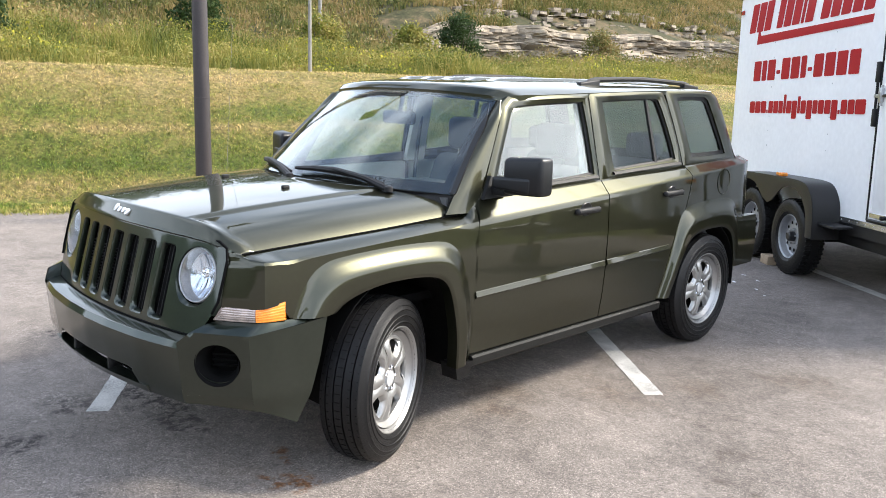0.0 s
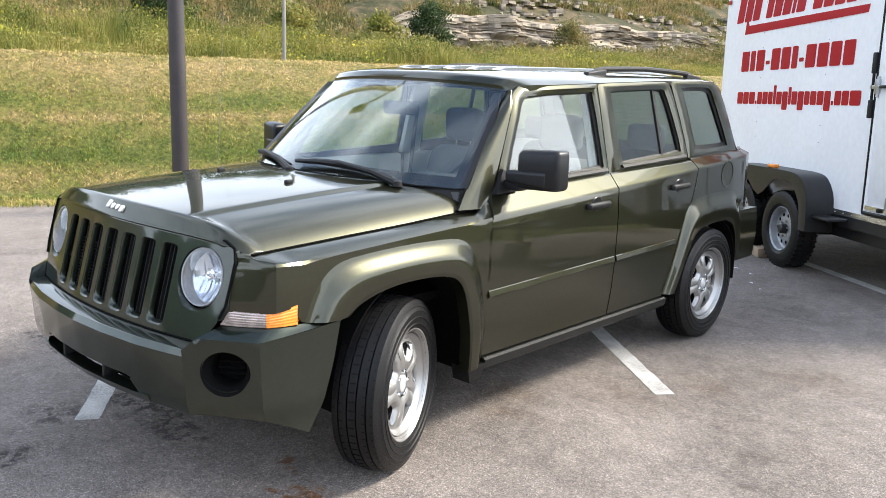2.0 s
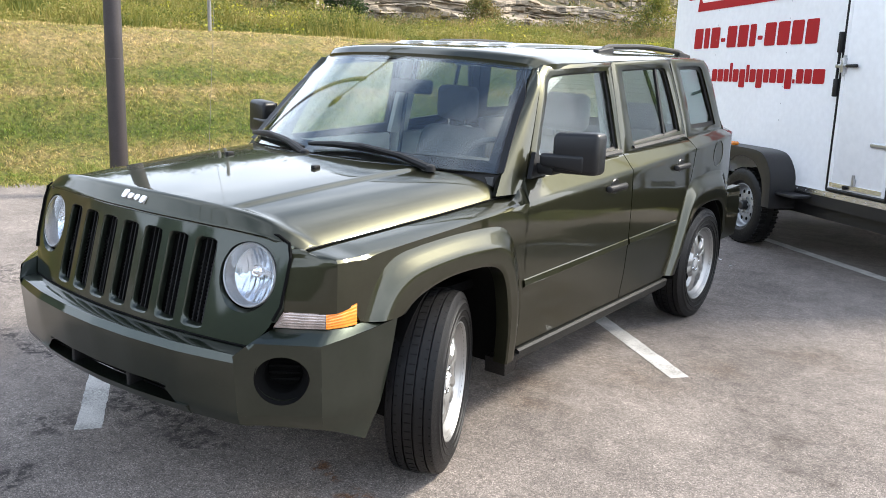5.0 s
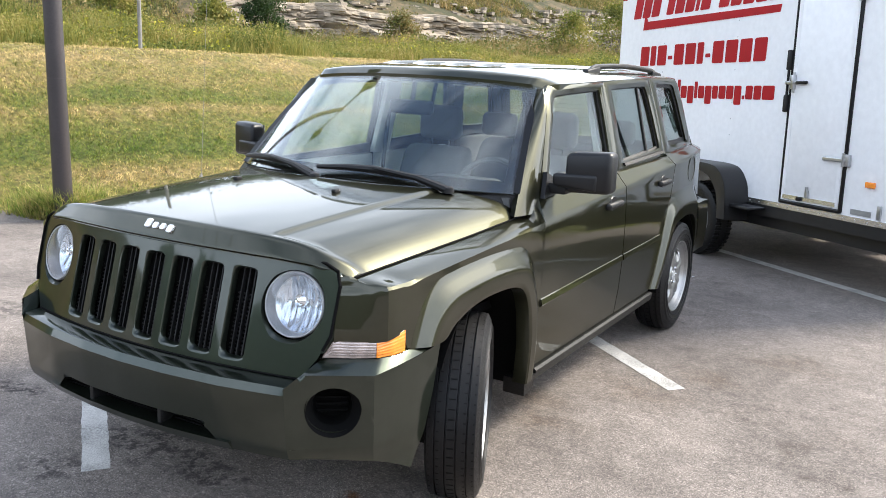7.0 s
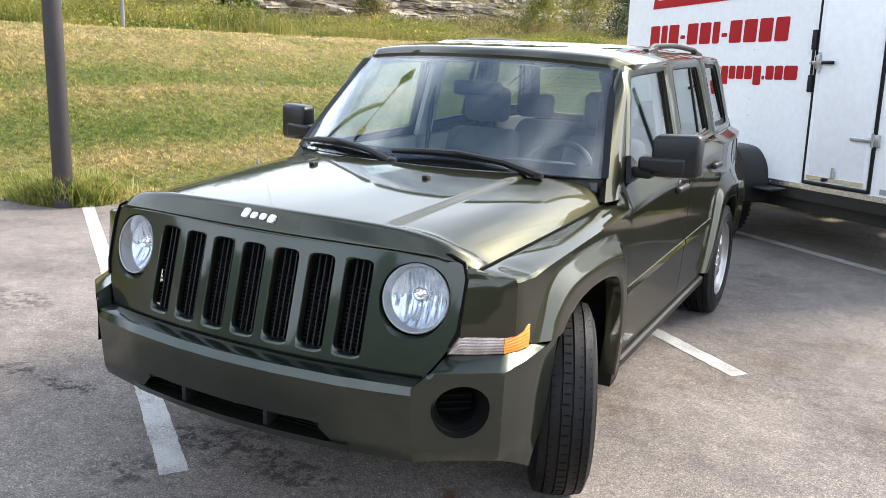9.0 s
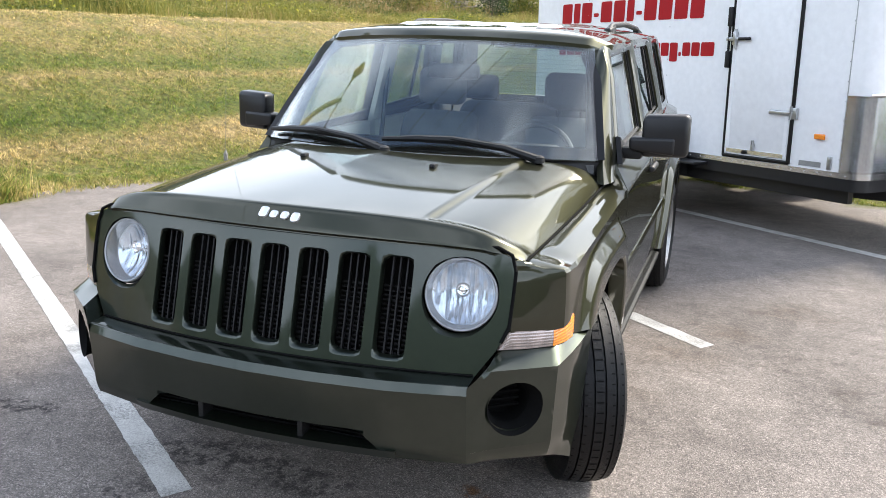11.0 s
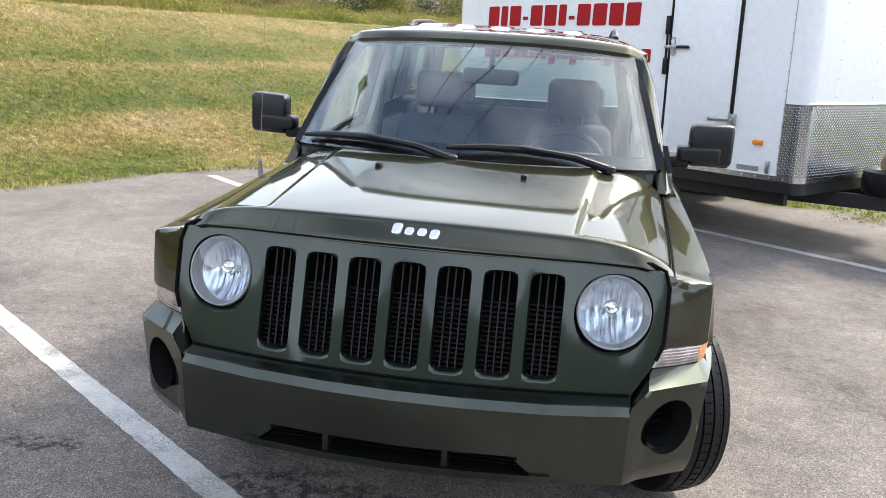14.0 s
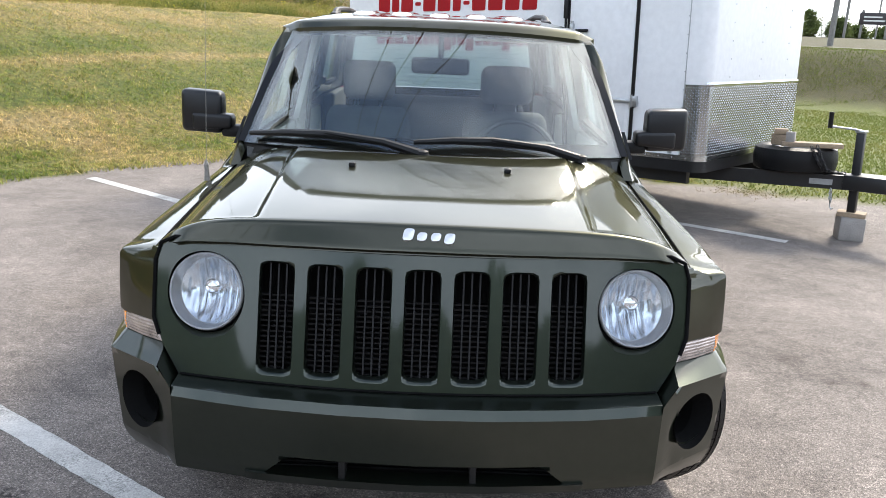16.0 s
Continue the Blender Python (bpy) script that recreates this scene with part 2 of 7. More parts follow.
def join(bm, other, m=None):
    me = bpy.data.meshes.new("tmp")
    if m is not None:
        other.transform(m)
    other.to_mesh(me)
    other.free()
    bm.from_mesh(me)
    bpy.data.meshes.remove(me)
    return bm


def lathe(profile, seg=48, axis="X"):
    """Turns a profile of (along, radius) about an axis."""
    bm = bmesh.new()
    rows = []
    for a, r in profile:
        row = []
        for i in range(seg):
            t = 2 * math.pi * i / seg
            c, s = math.cos(t) * r, math.sin(t) * r
            row.append(bm.verts.new({"X": (a, c, s), "Y": (c, a, s), "Z": (c, s, a)}[axis]))
        rows.append(row)
    for p, q in zip(rows, rows[1:]):
        for i in range(seg):
            j = (i + 1) % seg
            bm.faces.new((p[i], p[j], q[j], q[i]))
    return bm


def tube(path, radius, seg=8, caps=True, bm=None):
    """A round bar along a path of points; radius a number or one per point."""
    bm = bm or bmesh.new()
    path = [Vector(p) for p in path]
    n = len(path)
    rad = radius if isinstance(radius, (list, tuple)) else [radius] * n
    rows = []
    up = Vector((0, 0, 1))
    for k, p in enumerate(path):
        d = (path[min(k + 1, n - 1)] - path[max(k - 1, 0)]).normalized()
        side = d.cross(up)
        if side.length < 1e-3:
            side = d.cross(Vector((1, 0, 0)))
        side.normalize()
        top = side.cross(d).normalized()
        rows.append([bm.verts.new(p + (side * math.cos(2 * math.pi * i / seg) + top * math.sin(2 * math.pi * i / seg)) * rad[k]) for i in range(seg)])
    for a, b in zip(rows, rows[1:]):
        for i in range(seg):
            j = (i + 1) % seg
            bm.faces.new((a[i], a[j], b[j], b[i]))
    if caps:
        bm.faces.new(rows[0][::-1])
        bm.faces.new(rows[-1])
    return bm


def lerp(a, b, t):
    return a + (b - a) * t


def table(rows, x):
    """Straight steps between (x, y) rows."""
    if x <= rows[0][0]:
        return rows[0][1]
    for (a, p), (b, q) in zip(rows, rows[1:]):
        if x <= b:
            return p + (q - p) * (x - a) / (b - a)
    return rows[-1][1]


def glide(rows, x):
    """Like table, but without a kink at the rows."""
    n = len(rows)
    if x <= rows[0][0]:
        return rows[0][1]
    for i in range(n - 1):
        (a, p), (b, q) = rows[i], rows[i + 1]
        if x <= b:
            def slope(k):
                j, m_ = max(k - 1, 0), min(k + 1, n - 1)
                return (rows[m_][1] - rows[j][1]) / (rows[m_][0] - rows[j][0])
            w, t = b - a, (x - a) / (b - a)
            return p * (2 * t ** 3 - 3 * t * t + 1) + q * (3 * t * t - 2 * t ** 3) + w * (slope(i) * (t ** 3 - 2 * t * t + t) + slope(i + 1) * (t ** 3 - t * t))
    return rows[-1][1]


def smooth01(t):
    t = min(1, max(0, t))
    return t * t * (3 - 2 * t)


def loop_points(pts, n):
    """n points at even steps along a closed path of 2D points."""
    pts = list(pts) + [pts[0]]
    seg = [math.dist(a, b) for a, b in zip(pts, pts[1:])]
    total, out = sum(seg), []
    for k in range(n):
        s, i = total * k / n, 0
        while s > seg[i]:
            s -= seg[i]
            i += 1
        a, b, t = pts[i], pts[i + 1], s / seg[i]
        out.append((lerp(a[0], b[0], t), lerp(a[1], b[1], t)))
    return out


def snap(path, corners):
    """The same path with its nearest points drawn to the given corners."""
    for c in corners:
        i = min(range(len(path)), key=lambda q: math.dist(path[q], c))
        path[i] = tuple(c)
    return path


def rounded(pts, r, n=4):
    """A closed 2D path with rounded corners."""
    out, k = [], len(pts)
    for i in range(k):
        p, a, b = Vector(pts[i]), Vector(pts[i - 1]), Vector(pts[(i + 1) % k])
        da, db = (a - p), (b - p)
        q = min(r, da.length * 0.45, db.length * 0.45)
        s, e = p + da.normalized() * q, p + db.normalized() * q
        for j in range(n + 1):
            t = j / n
            out.append(tuple(s * (1 - t) ** 2 + p * 2 * t * (1 - t) + e * t * t))
    return out


# ---- ground ----
EDGE_N, EDGE_D = (-0.80, 0.60), 6.13       # the lawn begins where EDGE_N . p = EDGE_D
CREST_A, CREST_M, CREST_R = (-9.6, 3.0), (-0.957, 0.29), (0.29, 0.957)


def lawn_in(x, y):
    wob = 0.10 * math.sin(x * 1.7 + y * 0.9) + 0.06 * math.sin(x * 4.1 - y * 3.3)
    left = EDGE_N[0] * x + EDGE_N[1] * y - EDGE_D + wob
    back = 0.40 * x + 0.92 * y - 6.95 + wob
    return max(left + 0.60 * math.exp(-((x + 5.1) ** 2 + (y - 2.45) ** 2) / 0.35), back)


def crest_c(x, y):
    return CREST_M[0] * (x - CREST_A[0]) + CREST_M[1] * (y - CREST_A[1])


def crest_s(x, y):
    return CREST_R[0] * (x - CREST_A[0]) + CREST_R[1] * (y - CREST_A[1])


def ground_z(x, y):
    d = lawn_in(x, y)
    left = EDGE_N[0] * x + EDGE_N[1] * y - EDGE_D
    c = crest_c(x, y)
    z = 0.0
    if c < 0:
        if left > 0:
            t = max(0.0, (left - 0.5) / (left - 0.5 - c)) if left > 0.5 else 0.0
            z = 1.70 * (0.45 * t + 0.55 * smooth01(t))
            z += 0.025 * math.sin(x * 1.1) * math.sin(y * 0.8) * min(1, left)
    else:
        z = 1.70 - 0.26 * smooth01(c / 1.2) + 0.30 * smooth01((c - 6.5) / 4)
        s = crest_s(x, y)
        # hillside with a ledge of rock
        z += 0.9 * smooth01((c - 9) / 20)
        up = min(36.0, max(0.0, c - 34))
        z += 0.46 * min(up, 9.0) + 0.25 * max(0.0, up - 9.0) + 1.7 * smooth01((c - 33.5) / 1.5) * smooth01((s - 18) / 8) + 0.8 * noise.noise((x * 0.09, y * 0.09, 0)) * smooth01((c - 20) / 10)
        z += 2.4 * smooth01((10 - s) / 26) * smooth01((c - 9) / 10)
    # bank of the far street
    w = 0.43 * x + 0.90 * y
    z2 = 1.45 * smooth01((w - 19.8) / 4.4) * smooth01((x - 1) / 5)
    z2 += (0.55 * smooth01((w - 30) / 28) + max(0.0, w - 58) * 0.002) * smooth01((x - 1) / 5)
    z = max(z, z2 if c < 0 else 0)
    if d > 0:
        z += 0.035 * smooth01(d / 0.35)
    return z


def lawn_tone(x, y):
    """How dry the sward is: 0 fresh green, 1 straw; mown in bands along the bank."""
    left = EDGE_N[0] * x + EDGE_N[1] * y - EDGE_D
    c, s_ = crest_c(x, y), crest_s(x, y)
    t = min(1.0, max(0.0, left / max(0.3, left - c))) if c < 0 else 1.0
    t += 0.020 * noise.noise((s_ * 0.5, t * 6, 0.0))
    dry = table([(0.0, 0.42), (0.06, 0.30), (0.13, 0.38), (0.22, 0.62), (0.32, 0.60), (0.40, 0.26), (0.50, 0.30), (0.545, 0.42), (0.56, 0.80), (0.575, 0.80), (0.60, 0.38), (0.68, 0.36), (0.74, 0.52), (0.80, 0.58), (0.86, 0.74), (0.94, 0.62), (1.0, 0.82)], t)
    dry += 0.30 * noise.noise((s_ * 0.33, t * 9, 3.0)) + 0.24 * noise.noise((x * 1.3, y * 1.3, 7.0)) + 0.20 * noise.noise((x * 4.2, y * 4.2, 1.0))
    if t < 0.38:
        dry += 0.34 * noise.noise((s_ * 0.45 + 2.2, 5.0, 0.0))
    return min(1.0, max(0.0, dry))


def axis_steps(a, b, fine_a, fine_b, coarse, fine):
    out, v = [], a
    while v < b:
        out.append(v)
        dist = 0 if fine_a <= v <= fine_b else min(abs(v - fine_a), abs(v - fine_b))
        v += fine + (coarse - fine) * min(1, dist / 60)
    return out + [b]


LAWN_STOPS = [(0.05, (0.098, 0.142, 0.024)), (0.35, (0.190, 0.200, 0.048)), (0.60, (0.290, 0.242, 0.088)), (0.92, (0.42, 0.320, 0.160))]


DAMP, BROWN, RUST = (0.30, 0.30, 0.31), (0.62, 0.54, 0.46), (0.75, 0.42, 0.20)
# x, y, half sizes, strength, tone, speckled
GROUND_MARKS = [
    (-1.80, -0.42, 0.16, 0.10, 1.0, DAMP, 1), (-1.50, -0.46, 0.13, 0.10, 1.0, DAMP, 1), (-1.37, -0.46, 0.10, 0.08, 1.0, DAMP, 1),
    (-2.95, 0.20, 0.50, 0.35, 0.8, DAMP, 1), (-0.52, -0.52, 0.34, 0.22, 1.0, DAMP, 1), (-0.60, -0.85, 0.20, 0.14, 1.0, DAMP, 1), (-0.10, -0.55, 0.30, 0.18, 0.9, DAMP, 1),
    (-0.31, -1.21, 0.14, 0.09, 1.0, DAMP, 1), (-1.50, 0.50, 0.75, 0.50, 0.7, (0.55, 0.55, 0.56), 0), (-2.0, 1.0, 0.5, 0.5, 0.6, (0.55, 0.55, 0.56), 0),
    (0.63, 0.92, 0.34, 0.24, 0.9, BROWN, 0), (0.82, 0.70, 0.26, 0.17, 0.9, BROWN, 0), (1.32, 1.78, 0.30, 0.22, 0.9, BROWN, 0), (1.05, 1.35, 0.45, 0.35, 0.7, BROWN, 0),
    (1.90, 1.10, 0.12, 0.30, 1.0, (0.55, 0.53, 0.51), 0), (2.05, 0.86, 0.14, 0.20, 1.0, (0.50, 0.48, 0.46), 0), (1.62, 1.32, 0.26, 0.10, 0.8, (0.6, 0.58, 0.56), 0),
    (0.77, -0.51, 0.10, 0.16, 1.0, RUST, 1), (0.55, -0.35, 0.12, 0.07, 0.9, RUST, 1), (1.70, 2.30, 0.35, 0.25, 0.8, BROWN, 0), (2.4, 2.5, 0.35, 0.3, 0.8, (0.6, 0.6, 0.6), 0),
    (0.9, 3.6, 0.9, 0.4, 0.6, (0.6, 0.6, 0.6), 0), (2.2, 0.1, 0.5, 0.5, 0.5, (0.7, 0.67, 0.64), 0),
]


def ground_mat():
    """Asphalt lot, mown lawn, far road and weeds, told apart by where they lie."""
    m = bpy.data.materials.new("ground_cover")
    m.use_nodes = True
    n, l = m.node_tree.nodes, m.node_tree.links
    b = n["Principled BSDF"]
    b.inputs["Roughness"].default_value = 0.92
    b.inputs["Specular IOR Level"].default_value = 0.3
    co = n.new("ShaderNodeTexCoord")
    zone = n.new("ShaderNodeAttribute")
    zone.attribute_name = "lawn"
    hill = n.new("ShaderNodeAttribute")
    hill.attribute_name = "hill"

    def noise_tex(scale, detail=5, rough=0.55, vec=None):
        t = n.new("ShaderNodeTexNoise")
        t.inputs["Scale"].default_value, t.inputs["Detail"].default_value, t.inputs["Roughness"].default_value = scale, detail, rough
        l.new(vec if vec is not None else co.outputs["Object"], t.inputs["Vector"])
        return t.outputs["Fac"]

    def ramp(fac, stops):
        r = n.new("ShaderNodeValToRGB")
        els = r.color_ramp.elements
        while len(els) < len(stops):
            els.new(0.5)
        for e, (p, c) in zip(els, stops):
            e.position, e.color = p, (*c, 1)
        l.new(fac, r.inputs["Fac"])
        return r.outputs["Color"]

    def mix(fac, a, bb, kind="MIX"):
        x = n.new("ShaderNodeMix")
        x.data_type, x.blend_type = "RGBA", kind
        for key, val in (("Factor", fac), ("A", a), ("B", bb)):
            if isinstance(val, (int, float, tuple)):
                x.inputs[key].default_value = val
            else:
                l.new(val, x.inputs[key])
        return x.outputs["Result"]

    # asphalt: grey binder, pale and dark chips, worn patches, damp spots
    vor = n.new("ShaderNodeTexVoronoi")
    vor.inputs["Scale"].default_value = 250
    l.new(co.outputs["Object"], vor.inputs["Vector"])
    sep = n.new("ShaderNodeSeparateColor")
    l.new(vor.outputs["Color"], sep.inputs["Color"])
    chips = ramp(sep.outputs["Red"], [(0.0, (0.095, 0.084, 0.076)), (0.35, (0.178, 0.158, 0.144)), (0.8, (0.236, 0.208, 0.190)), (1.0, (0.42, 0.375, 0.34))])
    chips = mix(0.8, chips, ramp(noise_tex(95, 4, 0.75), [(0.30, (0.76, 0.76, 0.76)), (0.70, (1.24, 1.235, 1.23))]), "MULTIPLY")
    chips = mix(0.9, chips, ramp(noise_tex(30, 5, 0.8), [(0.30, (0.80, 0.80, 0.80)), (0.70, (1.18, 1.175, 1.17))]), "MULTIPLY")
    chips = mix(0.9, chips, ramp(noise_tex(7.5, 6, 0.72), [(0.30, (0.74, 0.735, 0.73)), (0.70, (1.14, 1.135, 1.13))]), "MULTIPLY")
    patch = ramp(noise_tex(0.8, 8, 0.66), [(0.3, (0.58, 0.57, 0.57)), (0.5, (0.97, 0.965, 0.96)), (0.7, (1.26, 1.25, 1.24))])
    asphalt = mix(1.0, chips, patch, "MULTIPLY")
    stain = ramp(noise_tex(1.1, 7, 0.66), [(0.56, (0, 0, 0)), (0.74, (1, 1, 1))])
    asphalt = mix(mix(1.0, stain, (0.40, 0.40, 0.40, 1), "MULTIPLY"), asphalt, mix(1.0, asphalt, (0.62, 0.57, 0.53, 1), "MULTIPLY"))
    # damp spots, drips, rust, tyre smudges and plain darker patches, each at its own place
    warp = n.new("ShaderNodeTexNoise")
    warp.inputs["Scale"].default_value, warp.inputs["Detail"].default_value = 5.0, 5
    l.new(co.outputs["Object"], warp.inputs["Vector"])
    bend = n.new("ShaderNodeVectorMath")
    bend.operation, bend.inputs[1].default_value = "MULTIPLY_ADD", (0.42, 0.42, 0.0)
    l.new(warp.outputs["Color"], bend.inputs[0])
    l.new(co.outputs["Object"], bend.inputs[2])
    speck = ramp(noise_tex(17, 5, 0.7), [(0.46, (0, 0, 0)), (0.56, (1, 1, 1))])
    blot = ramp(noise_tex(6, 5, 0.65), [(0.32, (0.15, 0.15, 0.15)), (0.62, (1, 1, 1))])
    for x, y, sx_, sy_, dark, tone, cut in GROUND_MARKS:
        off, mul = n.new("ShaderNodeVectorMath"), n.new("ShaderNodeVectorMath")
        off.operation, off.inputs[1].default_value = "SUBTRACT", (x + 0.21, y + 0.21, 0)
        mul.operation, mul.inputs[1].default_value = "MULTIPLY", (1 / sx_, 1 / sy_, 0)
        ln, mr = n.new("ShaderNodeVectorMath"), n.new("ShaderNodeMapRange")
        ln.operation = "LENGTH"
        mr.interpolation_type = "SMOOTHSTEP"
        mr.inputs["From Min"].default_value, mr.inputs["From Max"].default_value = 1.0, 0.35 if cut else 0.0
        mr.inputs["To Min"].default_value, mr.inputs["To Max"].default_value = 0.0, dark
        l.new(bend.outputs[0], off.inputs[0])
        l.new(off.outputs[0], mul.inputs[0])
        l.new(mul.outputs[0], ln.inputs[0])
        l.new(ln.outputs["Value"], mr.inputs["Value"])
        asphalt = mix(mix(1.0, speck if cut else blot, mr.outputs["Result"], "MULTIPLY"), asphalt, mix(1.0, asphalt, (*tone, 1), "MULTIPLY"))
    # lawn: green to straw
    dry = n.new("ShaderNodeAttribute")
    dry.attribute_name = "dry"
    bands = dry.outputs["Fac"]
    fine = noise_tex(26, 4, 0.7)
    mid = noise_tex(3.4, 5, 0.65)
    tuft = noise_tex(11, 4, 0.65)
    lift = n.new("ShaderNodeMath")
    lift.operation, lift.inputs[1].default_value, lift.inputs[2].default_value = "MULTIPLY_ADD", 1.1, -0.55
    both = n.new("ShaderNodeMath")
    both.operation = "ADD"
    l.new(tuft, lift.inputs[0])
    l.new(lift.outputs[0], both.inputs[0])
    l.new(bands, both.inputs[1])
    grass = ramp(both.outputs[0], LAWN_STOPS)
    # shading of the tufts, painted in as random light and dark
    grass = mix(0.8, grass, ramp(noise_tex(19, 3, 0.6), [(0.34, (0.35, 0.36, 0.33)), (0.62, (1.35, 1.33, 1.3))]), "MULTIPLY")
    grass = mix(0.75, grass, ramp(fine, [(0.3, (0.45, 0.45, 0.42)), (0.7, (1.5, 1.45, 1.35))]), "MULTIPLY")
    grass = mix(0.6, grass, ramp(mid, [(0.3, (0.65, 0.75, 0.6)), (0.7, (1.3, 1.2, 1.15))]), "MULTIPLY")
    # ground between the blades darkened, for the shade they cast on it
    grass = mix(1.0, grass, (0.55, 0.55, 0.55, 1), "MULTIPLY")
    # greener mown grass; the far bank's slope is painted darker, for its shade
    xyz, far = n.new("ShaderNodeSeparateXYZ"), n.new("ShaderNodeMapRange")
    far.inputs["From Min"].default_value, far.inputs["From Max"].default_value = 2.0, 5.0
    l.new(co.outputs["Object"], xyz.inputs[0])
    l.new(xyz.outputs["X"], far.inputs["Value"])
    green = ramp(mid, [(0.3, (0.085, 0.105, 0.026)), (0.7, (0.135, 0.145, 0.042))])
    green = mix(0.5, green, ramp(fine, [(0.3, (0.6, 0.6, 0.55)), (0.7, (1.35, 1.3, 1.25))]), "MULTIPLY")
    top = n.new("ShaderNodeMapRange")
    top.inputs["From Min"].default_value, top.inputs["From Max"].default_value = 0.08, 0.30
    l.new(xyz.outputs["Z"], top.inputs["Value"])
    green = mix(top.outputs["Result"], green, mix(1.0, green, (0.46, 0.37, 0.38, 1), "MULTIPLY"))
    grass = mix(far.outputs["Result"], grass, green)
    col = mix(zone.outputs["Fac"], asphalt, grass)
    # hillside: dry brown-green scrub ground
    scrub = ramp(noise_tex(0.55, 8, 0.7), [(0.34, (0.020, 0.028, 0.008)), (0.48, (0.055, 0.052, 0.022)), (0.62, (0.13, 0.095, 0.052)), (0.72, (0.20, 0.145, 0.08))])
    scrub = mix(0.8, scrub, ramp(noise_tex(4.5, 6, 0.75), [(0.3, (0.35, 0.36, 0.34)), (0.7, (1.5, 1.45, 1.4))]), "MULTIPLY")
    col = mix(hill.outputs["Fac"], col, scrub)
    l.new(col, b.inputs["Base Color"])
    bp = n.new("ShaderNodeBump")
    bp.inputs["Strength"].default_value, bp.inputs["Distance"].default_value = 0.55, 0.006
    l.new(noise_tex(260, 3), bp.inputs["Height"])
    l.new(bp.outputs["Normal"], b.inputs["Normal"])
    return m


xs = axis_steps(-400, -62, -62, -62, 25, 2) + axis_steps(-60, -14.2, -60, -14, 1, 0.9) + axis_steps(-14, 400, -14, 8, 25, 0.25)
ys = axis_steps(-400, 16, -5, 16, 25, 0.25) + axis_steps(16.5, 100, 16, 100, 1, 0.9) + axis_steps(102, 600, 102, 102, 25, 2)
verts = [(x, y, ground_z(x, y)) for x in xs for y in ys]
nyy = len(ys)
faces = [(i * nyy + j, (i + 1) * nyy + j, (i + 1) * nyy + j + 1, i * nyy + j + 1) for i in range(len(xs) - 1) for j in range(nyy - 1)]
me = bpy.data.meshes.new("ground")
me.from_pydata(verts, [], faces)
for poly in me.polygons:
    poly.use_smooth = True
att = me.attributes.new("lawn", "FLOAT", "POINT")
att.data.foreach_set("value", [1.0 if (0 < lawn_in(x, y) and not 0.9 < crest_c(x, y) < 6.2) else 0.0 for x, y, z in verts])
att = me.attributes.new("dry", "FLOAT", "POINT")
att.data.foreach_set("value", [lawn_tone(x, y) if lawn_in(x, y) > -0.3 and crest_c(x, y) < 1 else 0.5 for x, y, z in verts])
att = me.attributes.new("hill", "FLOAT", "POINT")
att.data.foreach_set("value", [smooth01((crest_c(x, y) - 6.5) / 2) for x, y, z in verts])
me.materials.append(ground_mat())
tagged(new("ground", me), "asphalt parking lot running into mown grass banks", "ground", kind="structure")

# painted bay lines
def line_mat():
    """White road paint, rubbed through to the stone in places."""
    m = mat("worn_white_line_paint", (0.52, 0.51, 0.485), 0.8, noise_scale=9, vary=0.25, bump=0.6, bump_scale=170)
    n, l = m.node_tree.nodes, m.node_tree.links
    b = n["Principled BSDF"]
    col = b.inputs["Base Color"].links[0].from_socket
    co = n.new("ShaderNodeTexCoord")
    t1, t2, ad, r, mx = n.new("ShaderNodeTexNoise"), n.new("ShaderNodeTexNoise"), n.new("ShaderNodeMath"), n.new("ShaderNodeValToRGB"), n.new("ShaderNodeMix")
    t1.inputs["Scale"].default_value, t1.inputs["Detail"].default_value = 3.5, 6
    t2.inputs["Scale"].default_value, t2.inputs["Detail"].default_value, t2.inputs["Roughness"].default_value = 110, 3, 0.7
    ad.operation = "ADD"
    mx.data_type = "RGBA"
    l.new(co.outputs["Object"], t1.inputs["Vector"])
    l.new(co.outputs["Object"], t2.inputs["Vector"])
    l.new(t1.outputs["Fac"], ad.inputs[0])
    l.new(t2.outputs["Fac"], ad.inputs[1])
    r.color_ramp.elements[0].position, r.color_ramp.elements[1].position = 1.0 / 2, 1.22 / 2
    r.color_ramp.elements[1].color = (0.75, 0.75, 0.75, 1)
    hf = n.new("ShaderNodeMath")
    hf.operation, hf.inputs[1].default_value = "MULTIPLY", 0.5
    l.new(ad.outputs[0], hf.inputs[0])
    l.new(hf.outputs[0], r.inputs["Fac"])
    l.new(r.outputs["Color"], mx.inputs["Factor"])
    l.new(col, mx.inputs["A"])
    mx.inputs["B"].default_value = (0.17, 0.165, 0.155, 1)
    l.new(mx.outputs["Result"], b.inputs["Base Color"])
    return m


M["line"] = line_mat()
for k, (x0, y0, x1, y1) in enumerate(((-5.15, 2.66, -0.44, -0.80), (-3.45, 5.30, 1.23, 1.50), (-1.9, 7.20, 2.90, 3.77))):
    a, b = Vector((x0, y0, 0)), Vector((x1, y1, 0))
    u = (b - a).normalized()
    side = Vector((-u.y, u.x, 0)) * 0.055
    steps = 160
    rnd = random.Random(k)
    bm = bmesh.new()
    rows = []
    for i in range(steps + 1):
        p = a.lerp(b, i / steps)
        rows.append([bm.verts.new(p + side * (1 + rnd.uniform(-0.08, 0.03)) + V(0, 0, 0.0025)), bm.verts.new(p - side * (1 + rnd.uniform(-0.08, 0.03)) + V(0, 0, 0.0025))])
    for p, q in zip(rows, rows[1:]):
        bm.faces.new((p[0], p[1], q[1], q[0]))
    thing("parking_line", bm, M["line"], "worn white painted parking bay line on asphalt", "road marking", group="parking bay lines", kind="structure")


